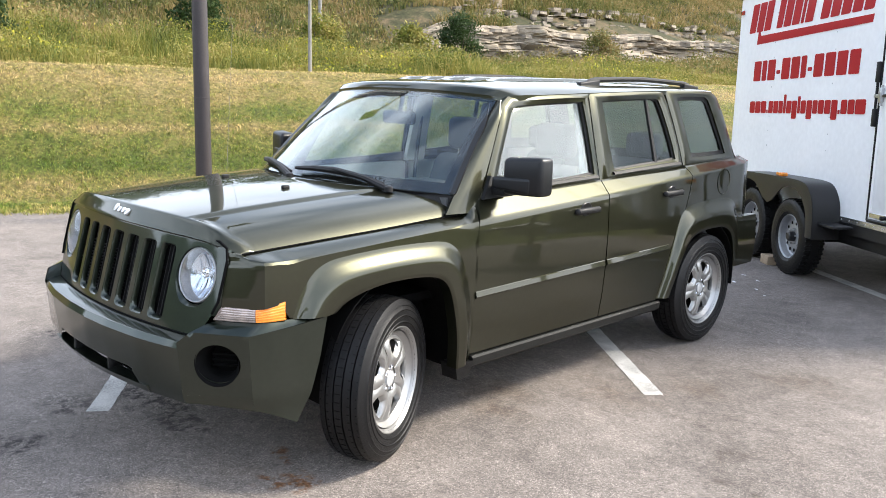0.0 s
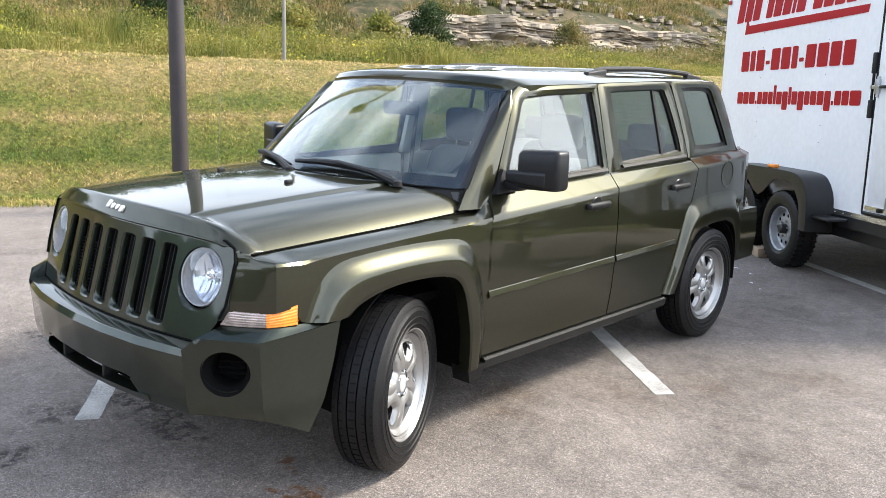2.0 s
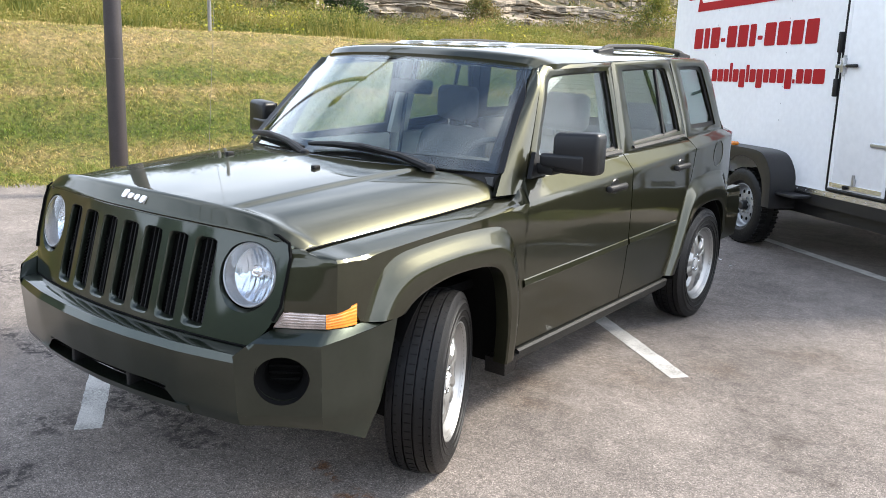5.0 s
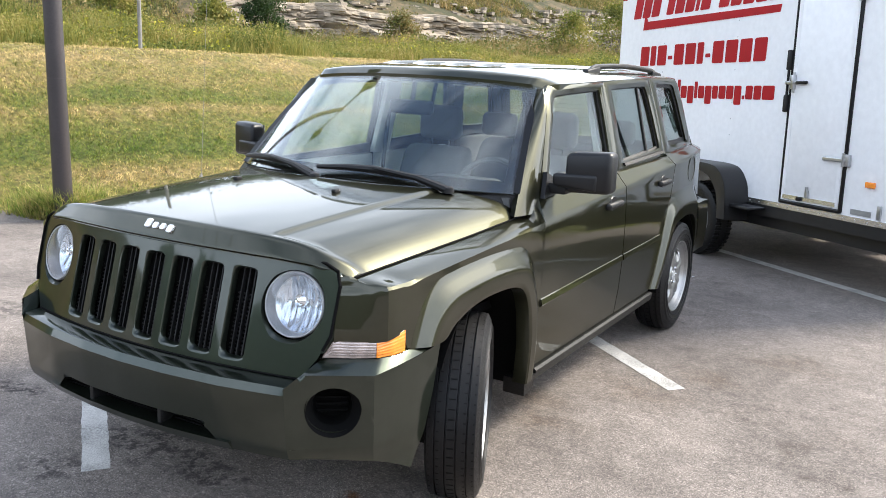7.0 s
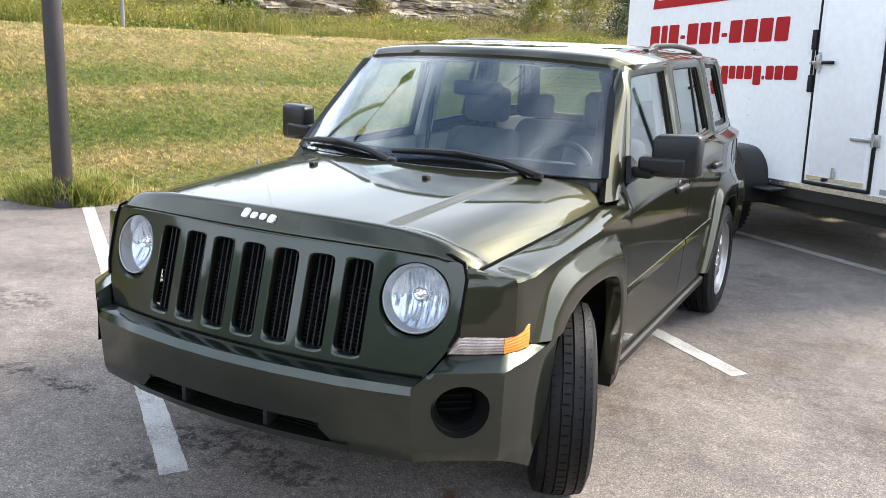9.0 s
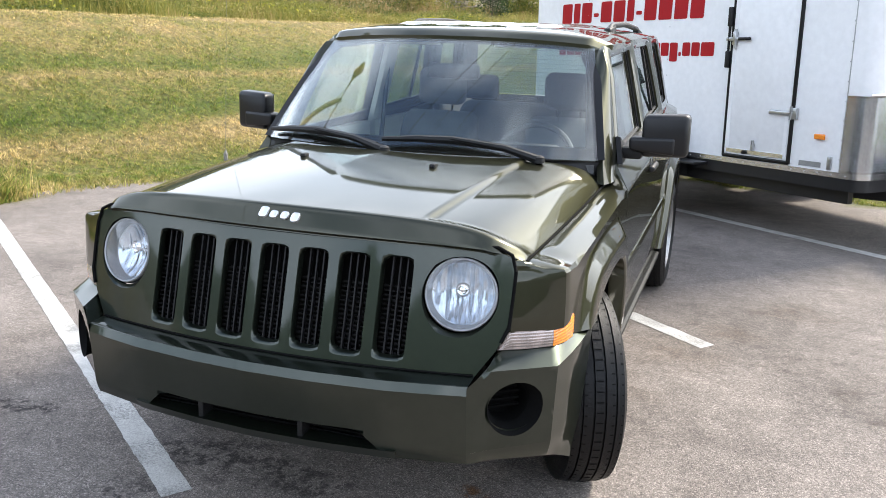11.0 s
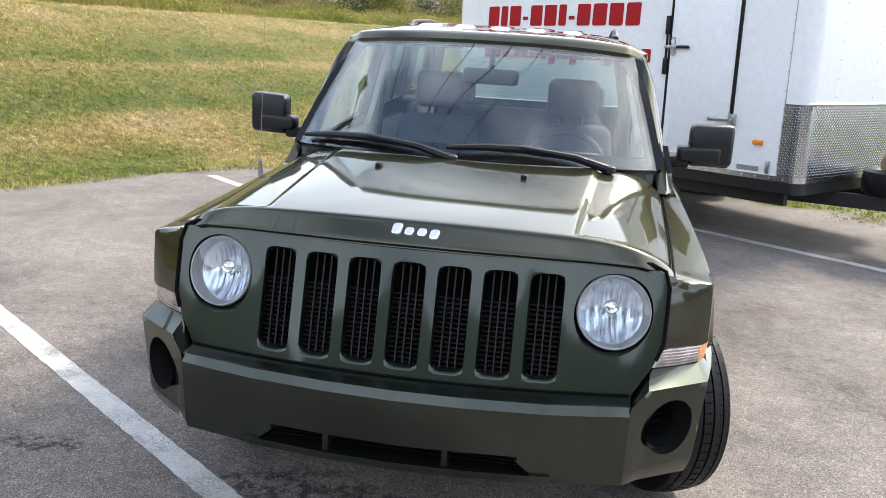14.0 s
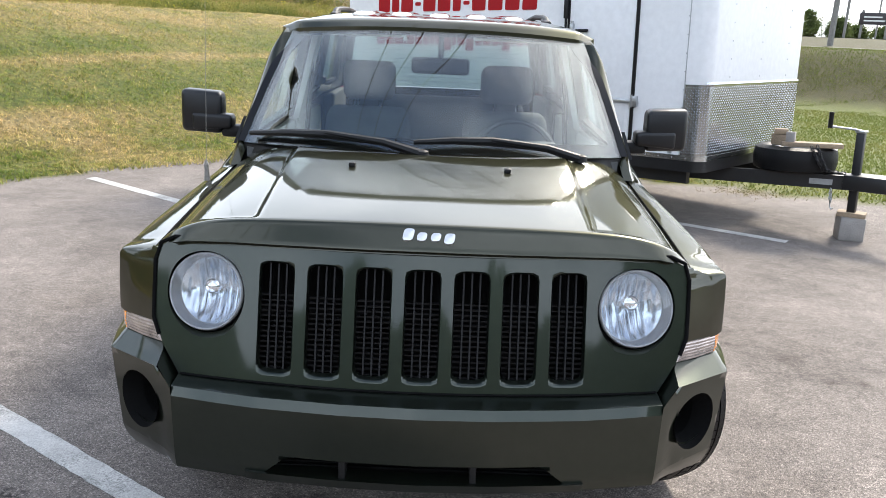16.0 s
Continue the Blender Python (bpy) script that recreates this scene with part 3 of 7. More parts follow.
# ---- the sport utility car: x to its left side, y to its tail, z up, front axle over the origin ----
car = empty("sport_utility_car", pose(0, 0, 0), "dark olive green compact sport utility car parked on asphalt", "car")


def taper(y):
    """How far the flank draws in towards nose and tail."""
    return table([(-0.80, 0.165), (-0.755, 0.100), (-0.712, 0.040), (-0.690, 0.016), (-0.66, 0.009), (-0.54, 0.004), (-0.42, 0.001), (-0.30, 0), (2.5, 0), (2.9, 0.016), (3.15, 0.045), (3.32, 0.10), (3.4, 0.17)], y)


def crease_z(y):
    return table([(-0.8, 0.928), (-0.6, 0.939), (-0.36, 0.951), (0.0, 0.969), (0.43, 0.990), (1.487, 1.041), (2.3, 1.090), (3.3, 1.14)], y)


def sill_z(y):
    return table([(0.3, 1.075), (1.1, 1.098), (1.5, 1.112), (2.3, 1.142), (3.3, 1.165)], y)


def green_x(y, z):
    """Half width of the greenhouse."""
    return 0.805 - 0.235 * (z - 1.09) - taper(y) * 0.8 - 0.032 * smooth01((z - 1.45) / 0.12) * smooth01((1.02 - y) / 0.22)


def flank_x(y, z):
    """Half width of the flank."""
    zc, zs = crease_z(y), max(sill_z(y), crease_z(y) + 0.02)
    if z > zc:
        base = lerp(0.870, 0.812, min(1.2, (z - zc) / (zs - zc)))
    else:
        base = table([(0.25, 0.845), (0.33, 0.858), (0.50, 0.874), (0.66, 0.880), (0.85, 0.878), (1.02, 0.870), (1.2, 0.868)], z)
    return base - taper(y)


def hood_w(y):
    return glide([(-0.9, 0.735), (-0.72, 0.742), (-0.3, 0.762), (0.42, 0.785)], y)


def shut_z(y):
    """Height of the shut line between hood and fender."""
    return glide([(-0.80, 0.957), (-0.73, 0.962), (-0.49, 0.975), (-0.276, 0.986), (-0.015, 0.998), (0.276, 1.015), (0.5, 1.026)], y)


def hood_z(x, y):
    u = min(1.0, abs(x) / hood_w(y))
    zc = glide([(-0.90, 1.064), (-0.81, 1.076), (-0.55, 1.099), (-0.18, 1.126), (0.15, 1.145), (0.5, 1.162)], y)
    crown = 0.033 * u * u
    side = (zc - 0.033 - shut_z(y)) * (0.82 * u ** 10 + 0.18 * u ** 4)
    # a low step beside the raised middle
    ridge = 0.455 + 0.05 * (y + 0.78) / 0.85
    step = 0.011 * smooth01((abs(x) - ridge + 0.013) / 0.026)
    return zc - crown - side - step * smooth01((y - hood_front(x) - 0.050) / 0.035) + 0.004


def hood_front(x):
    u = abs(x) / 0.742
    return -0.853 + 0.17 * x * x + 0.040 * smooth01((u - 0.88) / 0.14)


def mir(sx, p):
    return Vector((p[0] * sx, p[1], p[2]))


# hood
def hood_fn(a, b):
    u = math.sin((a * 2 - 1) * 1.25) / math.sin(1.25)
    yf = hood_front(u * 0.742)
    yr = 0.030 + 0.385 * abs(u) ** 2.2
    if b < 0.20001:
        t = b / 0.20
        x = u * hood_w(yf + 0.052)
        top = hood_z(x, yf + 0.052)
        low = min(top - 0.004, table([(0, 1.014), (0.3, 1.012), (0.5, 1.008), (0.64, 1.001), (0.70, 0.986), (0.745, 0.961)], abs(x)))
        y = yf + table([(0, 0.006), (0.10, 0.0), (0.72, 0.031), (0.84, 0.037), (0.92, 0.043), (1, 0.052)], t)
        return Vector((x, y, lerp(low, top, table([(0, 0.0), (0.10, 0.03), (0.72, 0.85), (0.84, 0.945), (0.92, 0.985), (1, 1.0)], t))))
    t = (b - 0.20) / 0.80
    y = lerp(yf + 0.052, yr, t)
    x = u * hood_w(y)
    return Vector((x, y, hood_z(x, y)))


hood = part("hood", sheet(hood_fn, 180, 60, V(0, 0.01, -0.012)), M["paint"], car, sharp=60)
# badge: four plain silver shapes on the lip
bm = bmesh.new()
for k, (w, h, dz) in enumerate(((0.028, 0.034, 0.003), (0.026, 0.024, -0.002), (0.026, 0.024, -0.002), (0.027, 0.030, -0.005))):
    xb = -0.050 + k * 0.0365
    out = rounded([(xb - w / 2, -h / 2 + dz), (xb + w / 2, -h / 2 + dz), (xb + w / 2, h / 2 + dz), (xb - w / 2, h / 2 + dz)], 0.010)
    pts = [V(p[0] + 0.010 + 0.18 * p[1], -0.838 + p[1] * 0.55, 1.056 + p[1] * 0.82) for p in out]
    join(bm, slab(pts, V(0, 0.008, -0.006)))
bmesh.ops.bevel(bm, geom=bm.edges[:], offset=0.0015, segments=2, affect="EDGES", profile=0.5, clamp_overlap=True)
part("badge", bm, M["satin"], hood, "raised silver maker's badge")
for sx in (-1, 1):
    zt = hood_z(0.26, -0.18)
    bm = box((sx * 0.26 - 0.011, -0.20, zt - 0.004), (sx * 0.26 + 0.011, -0.165, zt + 0.013), 0.005)
    part("washer_nozzle", bm, M["black_plastic"], hood)


for sx in (-1, 1):
    gap = [V(sx * (hood_w(y) + 0.003), y, shut_z(y) - 0.001) for y in [-0.705 + k * 0.0459 for k in range(25)]]
    part("hood_gap", tube(gap, 0.0034, 6), M["void"], hood, "dark shut line beside the hood")


# nose panel with seven slots and two round lamps
def nose_y(x, z):
    return -0.888 + 0.27 * (z - 0.8) + 0.17 * x * x


def nose(a, b, t=0):
    return Vector((a, nose_y(a, b) + 0.006 * smooth01((t - 0.80) / 0.12) + 0.018 * max(0, (t - 0.925) / 0.075), b))


Z0, Z1 = 0.642, 0.999
bm = bmesh.new()
for k in range(7):
    xc = (k - 3) * 0.1300 + 0.004
    cell = [(xc - 0.0650, Z0), (xc + 0.0650, Z0), (xc + 0.0650, Z1), (xc - 0.0650, Z1)]
    out = snap(loop_points(cell, 48), cell)
    inn = rounded([(xc - 0.044, 0.680), (xc + 0.044, 0.680), (xc + 0.044, 0.956), (xc - 0.044, 0.956)], 0.026, 5)
    # start both paths at the lower left corner
    inn = loop_points(inn[2:] + inn[:2], 48)
    join(bm, ring(out, inn, nose, 14))
for sx in (-1, 1):
    in_x = 0.455 + sx * 0.004
    pts = [(in_x, Z0), (0.645, Z0), (0.700, 0.722), (0.726, 0.785), (0.728, 0.940), (0.714, 0.980), (0.67, Z1), (in_x, Z1)]
    hc = (0.582, 0.866)
    n = 64
    ang = [2 * math.pi * i / n for i in range(n)]

    def cast(t, pts=pts, hc=hc):
        d = (math.cos(t), math.sin(t))
        best = 9
        for p, q in zip(pts, pts[1:] + pts[:1]):
            ex, ey = q[0] - p[0], q[1] - p[1]
            den = d[0] * ey - d[1] * ex
            if abs(den) > 1e-9:
                s = ((p[0] - hc[0]) * ey - (p[1] - hc[1]) * ex) / den
                w = ((p[0] - hc[0]) * d[1] - (p[1] - hc[1]) * d[0]) / den
                if s > 0 and -1e-6 <= w <= 1 + 1e-6:
                    best = min(best, s)
        return (hc[0] + d[0] * best, hc[1] + d[1] * best)

    out = snap([cast(t) for t in ang], pts)
    inn = [(hc[0] + 0.1075 * math.cos(t), hc[1] + 0.1075 * math.sin(t)) for t in ang]
    join(bm, ring([(sx * p[0], p[1]) for p in out], [(sx * p[0], p[1]) for p in inn], lambda a, b, t: V(a, nose_y(a, b) + 0.016 * max(0, (t - 0.96) / 0.04), b), 14))
for sx in (-1, 1):
    def turn(a, b, sx=sx):
        z = lerp(0.735, 0.978, b)
        x = table([(0.722, 0.700), (0.785, 0.726), (0.940, 0.728), (0.980, 0.714)], z)
        return V(sx * (x + 0.008 * a), nose_y(x, z) + 0.045 * a * a + 0.012 * a, z)
    join(bm, sheet(turn, 4, 10))
bmesh.ops.remove_doubles(bm, verts=bm.verts, dist=0.0008)
grille = part("grille", bm, M["paint_shaded"], car, "olive nose panel with seven upright slots", sharp=40)
for k in range(7):
    xc = (k - 3) * 0.1300 + 0.004
    bm = bmesh.new()
    for dx in (-0.022, 0, 0.022):
        y0 = nose_y(xc + dx, 0.82) + 0.030
        join(bm, box((xc + dx - 0.0022, y0 - 0.006, 0.665), (xc + dx + 0.0022, y0 + 0.008, 0.972)))
    for v in bm.verts:
        v.co.y += 0.27 * (v.co.z - 0.82)
    for j in range(15):
        z = 0.675 + j * 0.0135
        join(bm, box((xc - 0.05, nose_y(xc, z) + 0.040, z), (xc + 0.05, nose_y(xc, z) + 0.048, z + 0.0045)))
    part("slot_insert", bm, M["black_plastic"], grille, "black bars and mesh inside a grille slot", smooth=False)
# black backing added behind the open seams so that they show dark
bm = sheet(lambda a, b: V((a * 2 - 1) * 0.700, nose_y((a * 2 - 1) * 0.700, 1.000) + lerp(0.012, 0.045, b), lerp(0.970, table([(0, 1.018), (0.5, 1.010), (0.62, 1.002), (0.70, 0.975)], abs((a * 2 - 1) * 0.700)), b)), 30, 2, V(0, 0.02, 0))
for sx in (-1, 1):
    join(bm, sheet(lambda a, b: V(sx * lerp(0.705, 0.730, a), nose_y(0.72, lerp(0.70, 0.96, b)) + 0.046 + 0.03 * a, lerp(0.70, 0.96, b)), 2, 6, V(0, 0.03, 0)))
part("seam_backing", bm, M["gloss_black"], car, "black seam between hood and nose panel")
side_pts = [(0.711, 0.742), (0.729, 0.787), (0.731, 0.870), (0.731, 0.940), (0.716, 0.984), (0.675, 1.003)]
path = [(-p[0], p[1]) for p in side_pts] + [(-0.6 + k * 0.1, 1.003) for k in range(13)] + side_pts[::-1]
part("panel_seam", tube([V(p[0], nose_y(p[0], p[1]) - 0.0015, p[1] + 0.003) for p in path], 0.0055, 8), M["void"], car, "dark seam round the nose panel")
# radiator and dark space behind the slots
bm = bmesh.new()
join(bm, box((-0.47, -0.74, 0.60), (0.47, -0.70, 1.0)))
for sx in (-1, 1):
    join(bm, box((sx * 0.472 - 0.004, -0.785, 0.60), (sx * 0.472 + 0.004, -0.70, 1.0)))
join(bm, box((-0.47, -0.80, 0.80), (0.47, -0.76, 0.835)))
part("radiator", bm, M["void"], car, smooth=False)

for sx in (-1, 1):
    hy = nose_y(0.582, 0.866)
    lamp_m = pose(sx * 0.582, hy + 0.018, 0.866, -13, 0, sx * 10) @ Matrix.Scale(1.015, 4)
    lamp = part("headlight", lathe([(0.012, 0.1035), (-0.010, 0.1045), (-0.014, 0.1020), (-0.012, 0.0985), (-0.002, 0.0960), (0.004, 0.0950)], 56, "Y"), M["frosted"], car, "round headlamp with clear lens and fluted reflector", loc=lamp_m)
    part("lamp_wall", lathe([(-0.002, 0.0962), (0.030, 0.0945), (0.034, 0.0915)], 72, "Y"), M["frosted"], lamp, "frosted grey inner wall of the lamp")
    # reflector bowl pressed into upright flutes
    bm = bmesh.new()
    cols = [-0.0930, -0.0780, -0.0610, -0.0460, -0.0330, -0.0200, -0.0070, 0.0070, 0.0200, 0.0330, 0.0460, 0.0610, 0.0780, 0.0930]
    for k, (xa, xb) in enumerate(zip(cols, cols[1:])):
        def flute(a, b, xa=xa, xb=xb, k=k):
            x = lerp(xa, xb, a)
            half = math.sqrt(max(1e-6, 0.0930 ** 2 - x * x))
            z = lerp(-half, half, b)
            r = math.hypot(x, z)
            deep = 0.034 + 0.046 * (1 - (r / 0.0931) ** 2)
            step = 0.0022 * math.sin(z * 80 + k * 2.1) * (1 if k % 2 else -0.7)
            return V(x, deep + (0.0024 * math.sin(math.pi * a) * (1 if k % 2 else -1) + step) * smooth01((0.0925 - r) / 0.018), z)
        join(bm, sheet(flute, 6, 30))
    part("reflector", bm, M["reflector"], lamp, sharp=60)
    bm = lathe([(0.085, 0.0), (0.085, 0.015), (0.050, 0.015), (0.042, 0.021), (0.026, 0.021), (0.022, 0.016), (0.024, 0.010), (0.016, 0.008), (0.014, 0.0001)], 24, "Y")
    part("bulb_shield", bm, M["chrome"], lamp, loc=Matrix.Translation((0, 0, 0.012)))
    bm = lathe([(-0.012, 0.0985), (-0.022, 0.080), (-0.029, 0.055), (-0.033, 0.028), (-0.034, 0.0001)], 48, "Y")
    lens = part("lens", bm, M["lens"], lamp)
    lens.visible_shadow = False
    bm = lathe([(0.055, 0.110), (0.004, 0.1085), (-0.002, 0.1055), (0.002, 0.1035), (0.05, 0.1030)], 56, "Y")
    part("lamp_gasket", bm, M["gloss_black"], lamp)

# bumper: plan line of its face, from the middle outwards
BUMP = [(0.0, -1.018), (0.2, -1.010), (0.42, -0.985), (0.650, -0.936), (0.723, -0.877), (0.795, -0.819), (0.868, -0.760), (0.888, -0.660), (0.901, -0.560), (0.905, -0.450)]


def bump_y(x):
    return table(BUMP[:8], abs(x))


def face_in(z):
    """How far the bumper's face draws back towards its foot."""
    return 0.8 * (0.026 * (0.68 - z) / 0.25 + 0.03 * smooth01((0.44 - z) / 0.10))


bm = bmesh.new()
# shelf and middle face
def shelf_fn(a, b):
    x = (a * 2 - 1) * 0.650
    y = bump_y(x)
    rows = [(nose_y(x, 0.645) + 0.03, 0.6490), (nose_y(x, 0.645) - 0.001, 0.6485), (y + 0.018, 0.6425), (y + 0.014, 0.6410)]
    up = 0.0043 * (1 - smooth01((abs(x) - 0.52) / 0.13))
    rows += [(y + face_in(z) - up * smooth01((z - 0.50) / 0.10), z) for z in (0.6165, 0.6130, 0.600, 0.54, 0.478)]
    rows += [(y + 0.032, 0.468), (y + 0.07, 0.466)] if abs(x) < 0.352 else [(y + face_in(0.472), 0.472), (y + face_in(0.466), 0.466)]
    k = b * (len(rows) - 1)
    i = min(int(k), len(rows) - 2)
    return Vector((x, lerp(rows[i][0], rows[i + 1][0], k - i), lerp(rows[i][1], rows[i + 1][1], k - i)))


join(bm, sheet(shelf_fn, 40, 10))
for sx in (-1, 1):
    # lower face beside the intake
    def low_fn(a, b, sx=sx):
        z = lerp(0.466, 0.395, b)
        x = lerp(lerp(0.350, 0.43, b), 0.650, a)
        return Vector((sx * x, bump_y(x) + face_in(z), z))
    join(bm, sheet(low_fn, 8, 4))

    # corner block with the round lamp opening
    def horn(a, b, t=0, sx=sx):
        # a: along the plan line, b: height
        x, y = plan(a)
        inset = 0.026 * (0.68 - b) / 0.25 + 0.03 * smooth01((0.44 - b) / 0.10)
        return Vector((sx * (x - inset * 0.5 * smooth01(a)), y + inset * 0.8, b))

    def plan(s):
        pts = BUMP[3:]
        i = min(int(s), len(pts) - 2)
        return lerp(pts[i][0], pts[i + 1][0], s - i), lerp(pts[i][1], pts[i + 1][1], s - i)

    n = 48
    ang = [2 * math.pi * i / n for i in range(n)]
    face = [(0.0, 0.432), (3.0, 0.432), (3.0, 0.680), (0.60, 0.685), (0.0, 0.640)]
    cs, cz = 1.66, 0.566
    out, inn = [], []
    for t in ang:
        d = (math.cos(t), math.sin(t) * 0.11)
        best = 9
        for p, q in zip(face, face[1:] + face[:1]):
            ex, ey = q[0] - p[0], q[1] - p[1]
            den = d[0] * ey - d[1] * ex
            if abs(den) > 1e-9:
                k = ((p[0] - cs) * ey - (p[1] - cz) * ex) / den
                w = ((p[0] - cs) * d[1] - (p[1] - cz) * d[0]) / den
                if k > 0 and -1e-6 <= w <= 1 + 1e-6:
                    best = min(best, k)
        out.append((cs + d[0] * best, cz + d[1] * best))
        inn.append((cs + 0.93 * math.cos(t), cz + 0.0745 * math.sin(t)))
    for corner in face:
        i = min(range(n), key=lambda q: math.dist((out[q][0], out[q][1] * 9), (corner[0], corner[1] * 9)))
        out[i] = corner
    join(bm, ring(out, inn, horn, 4))
    # strip below, folding under
    join(bm, sheet(lambda a, b: horn(lerp(0, 3.0, a), lerp(lerp(0.396, 0.372, a), 0.432, b)), 10, 3))

    def side_fn(a, b, sx=sx):
        low = lerp(0.372, 0.300, a)
        z = lerp(low, 0.680 + 0.030 * a, b)
        x0, y0 = plan(3.0)
        rear = table([(0.300, -0.560), (0.40, -0.505), (0.55, -0.462), (0.712, -0.432)], z)
        y = lerp(y0, rear, a)
        x = table([(-0.760, 0.868), (-0.66, 0.888), (-0.56, 0.901), (-0.45, 0.905)], y)
        inset = (0.026 * (0.68 - z) / 0.25 + 0.03 * smooth01((0.44 - z) / 0.10)) * (1 - 0.5 * a)
        return Vector((sx * (x - inset * 0.5), y + inset * 0.8 * (1 - a), z))
    join(bm, sheet(side_fn, 12, 14))

    def top_fn(a, b, sx=sx):
        s = 0.60 + a * 5.35
        x, y = plan(s)
        edge = table([(0.6, 0.685), (3.0, 0.680), (6.0, 0.710)], s)
        # inner line runs below the corner lamp
        xi = table([(0, 0.700), (0.25, 0.785), (0.45, 0.846), (0.55, 0.862), (0.72, 0.872), (1, 0.880)], a)
        yi = table([(0, -0.802), (0.25, -0.752), (0.45, -0.700), (0.55, -0.655), (0.72, -0.575), (1, -0.440)], a)
        zi = table([(0, 0.716), (0.7, 0.717), (1, 0.716)], a)
        return Vector((sx * lerp(x, xi, b), lerp(y, yi, b), lerp(edge, zi, b)))
    join(bm, sheet(top_fn, 27, 3))
    # wall from the block down to the shelf
    join(bm, sheet(lambda a, b, sx=sx: mir(sx, V(lerp(0.650, 0.694, b), lerp(-0.934, -0.893, b), lerp(0.638, 0.685, b)).lerp(V(lerp(0.662, 0.700, b), -0.802, lerp(0.642, 0.716, b)), a)), 4, 4))
seam = [V(-0.645 + k * 0.043, nose_y(-0.645 + k * 0.043, 0.65) - 0.0015, 0.6505) for k in range(31)]
part("bumper_seam", tube(seam, 0.0036, 6), M["void"], car, "dark seam between nose panel and bumper")
bmesh.ops.remove_doubles(bm, verts=bm.verts, dist=0.0008)
bumper = part("front_bumper", bm, M["paint_shaded"], car, "body-coloured bumper with round fog lamp openings", sharp=24)
bm = bmesh.new()
# lip under the intake
join(bm, sheet(lambda a, b: V((a * 2 - 1) * 0.45, bump_y((a * 2 - 1) * 0.45) + 0.014 + 0.02 * b, lerp(0.424, 0.392, b)), 24, 2, V(0, 0.06, 0.004)))
part("bumper_lip", bm, M["paint_shaded"], bumper)
bm = bmesh.new()
join(bm, box((-0.46, -0.90, 0.40), (0.46, -0.86, 0.50)))
for j in range(4):
    join(bm, box((-0.40, -0.935, 0.430 + j * 0.012), (0.40, -0.925, 0.434 + j * 0.012)))
part("lower_intake", bm, M["void"], bumper, "dark lower air intake", smooth=False)
for x in (-0.19, 0.155):
    part("intake_fin", box((x - 0.009, -0.985, 0.420), (x + 0.009, -0.90, 0.475), 0.004), M["black_plastic"], bumper)
for sx in (-1, 1):
    m = Matrix.Translation((sx * 0.767, -0.836, 0.566)) @ Matrix.Rotation(radians(sx * 39), 4, "Z") @ Matrix.Rotation(radians(-3), 4, "X")
    bm = lathe([(0.000, 0.0870), (0.004, 0.0845), (0.052, 0.0640)], 40, "Y")
    well = part("fog_lamp_well", bm, M["void"], bumper, "empty round fog lamp opening", loc=m)
    bm = bmesh.new()
    for j in range(3):
        join(bm, box((-0.05, 0.080, -0.03 + j * 0.022), (0.05, 0.095, -0.022 + j * 0.022), 0.003))
    part("well_bottom", lathe([(0.050, 0.0650), (0.115, 0.060), (0.117, 0.0001)], 40, "Y"), M["void"], well, "black bottom of the opening")
    part("blank_ribs", bm, M["void"], well)

# corner lamps
for sx in (-1, 1):
    def sig(a, b, lo, hi, sx=sx):
        s = lerp(lo, hi, a)
        pts = [(0.0, 0.700, -0.806), (0.40, 0.778, -0.759), (0.72, 0.842, -0.708), (0.86, 0.864, -0.662), (1.0, 0.876, -0.605)]
        x = table([(p[0], p[1]) for p in pts], s)
        y = table([(p[0], p[2]) for p in pts], s)
        zb = table([(0, 0.717), (0.12, 0.717), (1, 0.719)], s)
        zt = table([(0, 0.722), (0.15, 0.772), (0.72, 0.770), (1, 0.790)], s)
        z = lerp(zb, zt, b)
        bulge = 0.003 * math.sin(math.pi * b) + 0.0006 * math.sin(b * 2 * math.pi * 6)
        return Vector((sx * (x + bulge * 0.6), y - bulge * 0.7, z))
    lamp = part("corner_lamp", sheet(lambda a, b: sig(a, b, 0.0, 0.70), 24, 48, V(-sx * 0.03, 0.03, 0)), M["clear"], car, "wedge corner lamp, clear with an amber end")
    part("amber_lens", sheet(lambda a, b: sig(a, b, 0.704, 1.0), 14, 48, V(-sx * 0.03, 0.03, 0)), M["orange"], lamp, "amber end of the corner lamp")

# wheel arch paths (y, z)
F_OUT = [(-0.572, 0.716), (-0.548, 0.780), (-0.505, 0.850), (-0.445, 0.900), (-0.35, 0.926), (-0.10, 0.938), (0.10, 0.936), (0.235, 0.925), (0.305, 0.890), (0.350, 0.830), (0.385, 0.740), (0.412, 0.620), (0.425, 0.480), (0.428, 0.335)]
F_IN = [(-0.428, 0.712), (-0.392, 0.715), (-0.355, 0.742), (-0.30, 0.765), (-0.22, 0.785), (-0.10, 0.798), (0.05, 0.796), (0.150, 0.782), (0.208, 0.755), (0.245, 0.705), (0.272, 0.625), (0.295, 0.530), (0.310, 0.430), (0.318, 0.320)]
R_OUT = [(2.065, 0.370), (2.105, 0.470), (2.150, 0.590), (2.195, 0.710), (2.240, 0.820), (2.305, 0.890), (2.40, 0.918), (2.58, 0.930), (2.76, 0.930), (2.90, 0.920), (3.00, 0.880), (3.06, 0.810), (3.095, 0.710), (3.115, 0.600)]
R_IN = [(2.165, 0.365), (2.195, 0.450), (2.235, 0.545), (2.280, 0.630), (2.335, 0.695), (2.40, 0.730), (2.48, 0.745), (2.60, 0.752), (2.74, 0.748), (2.83, 0.730), (2.90, 0.690), (2.95, 0.630), (2.985, 0.560), (3.005, 0.490)]


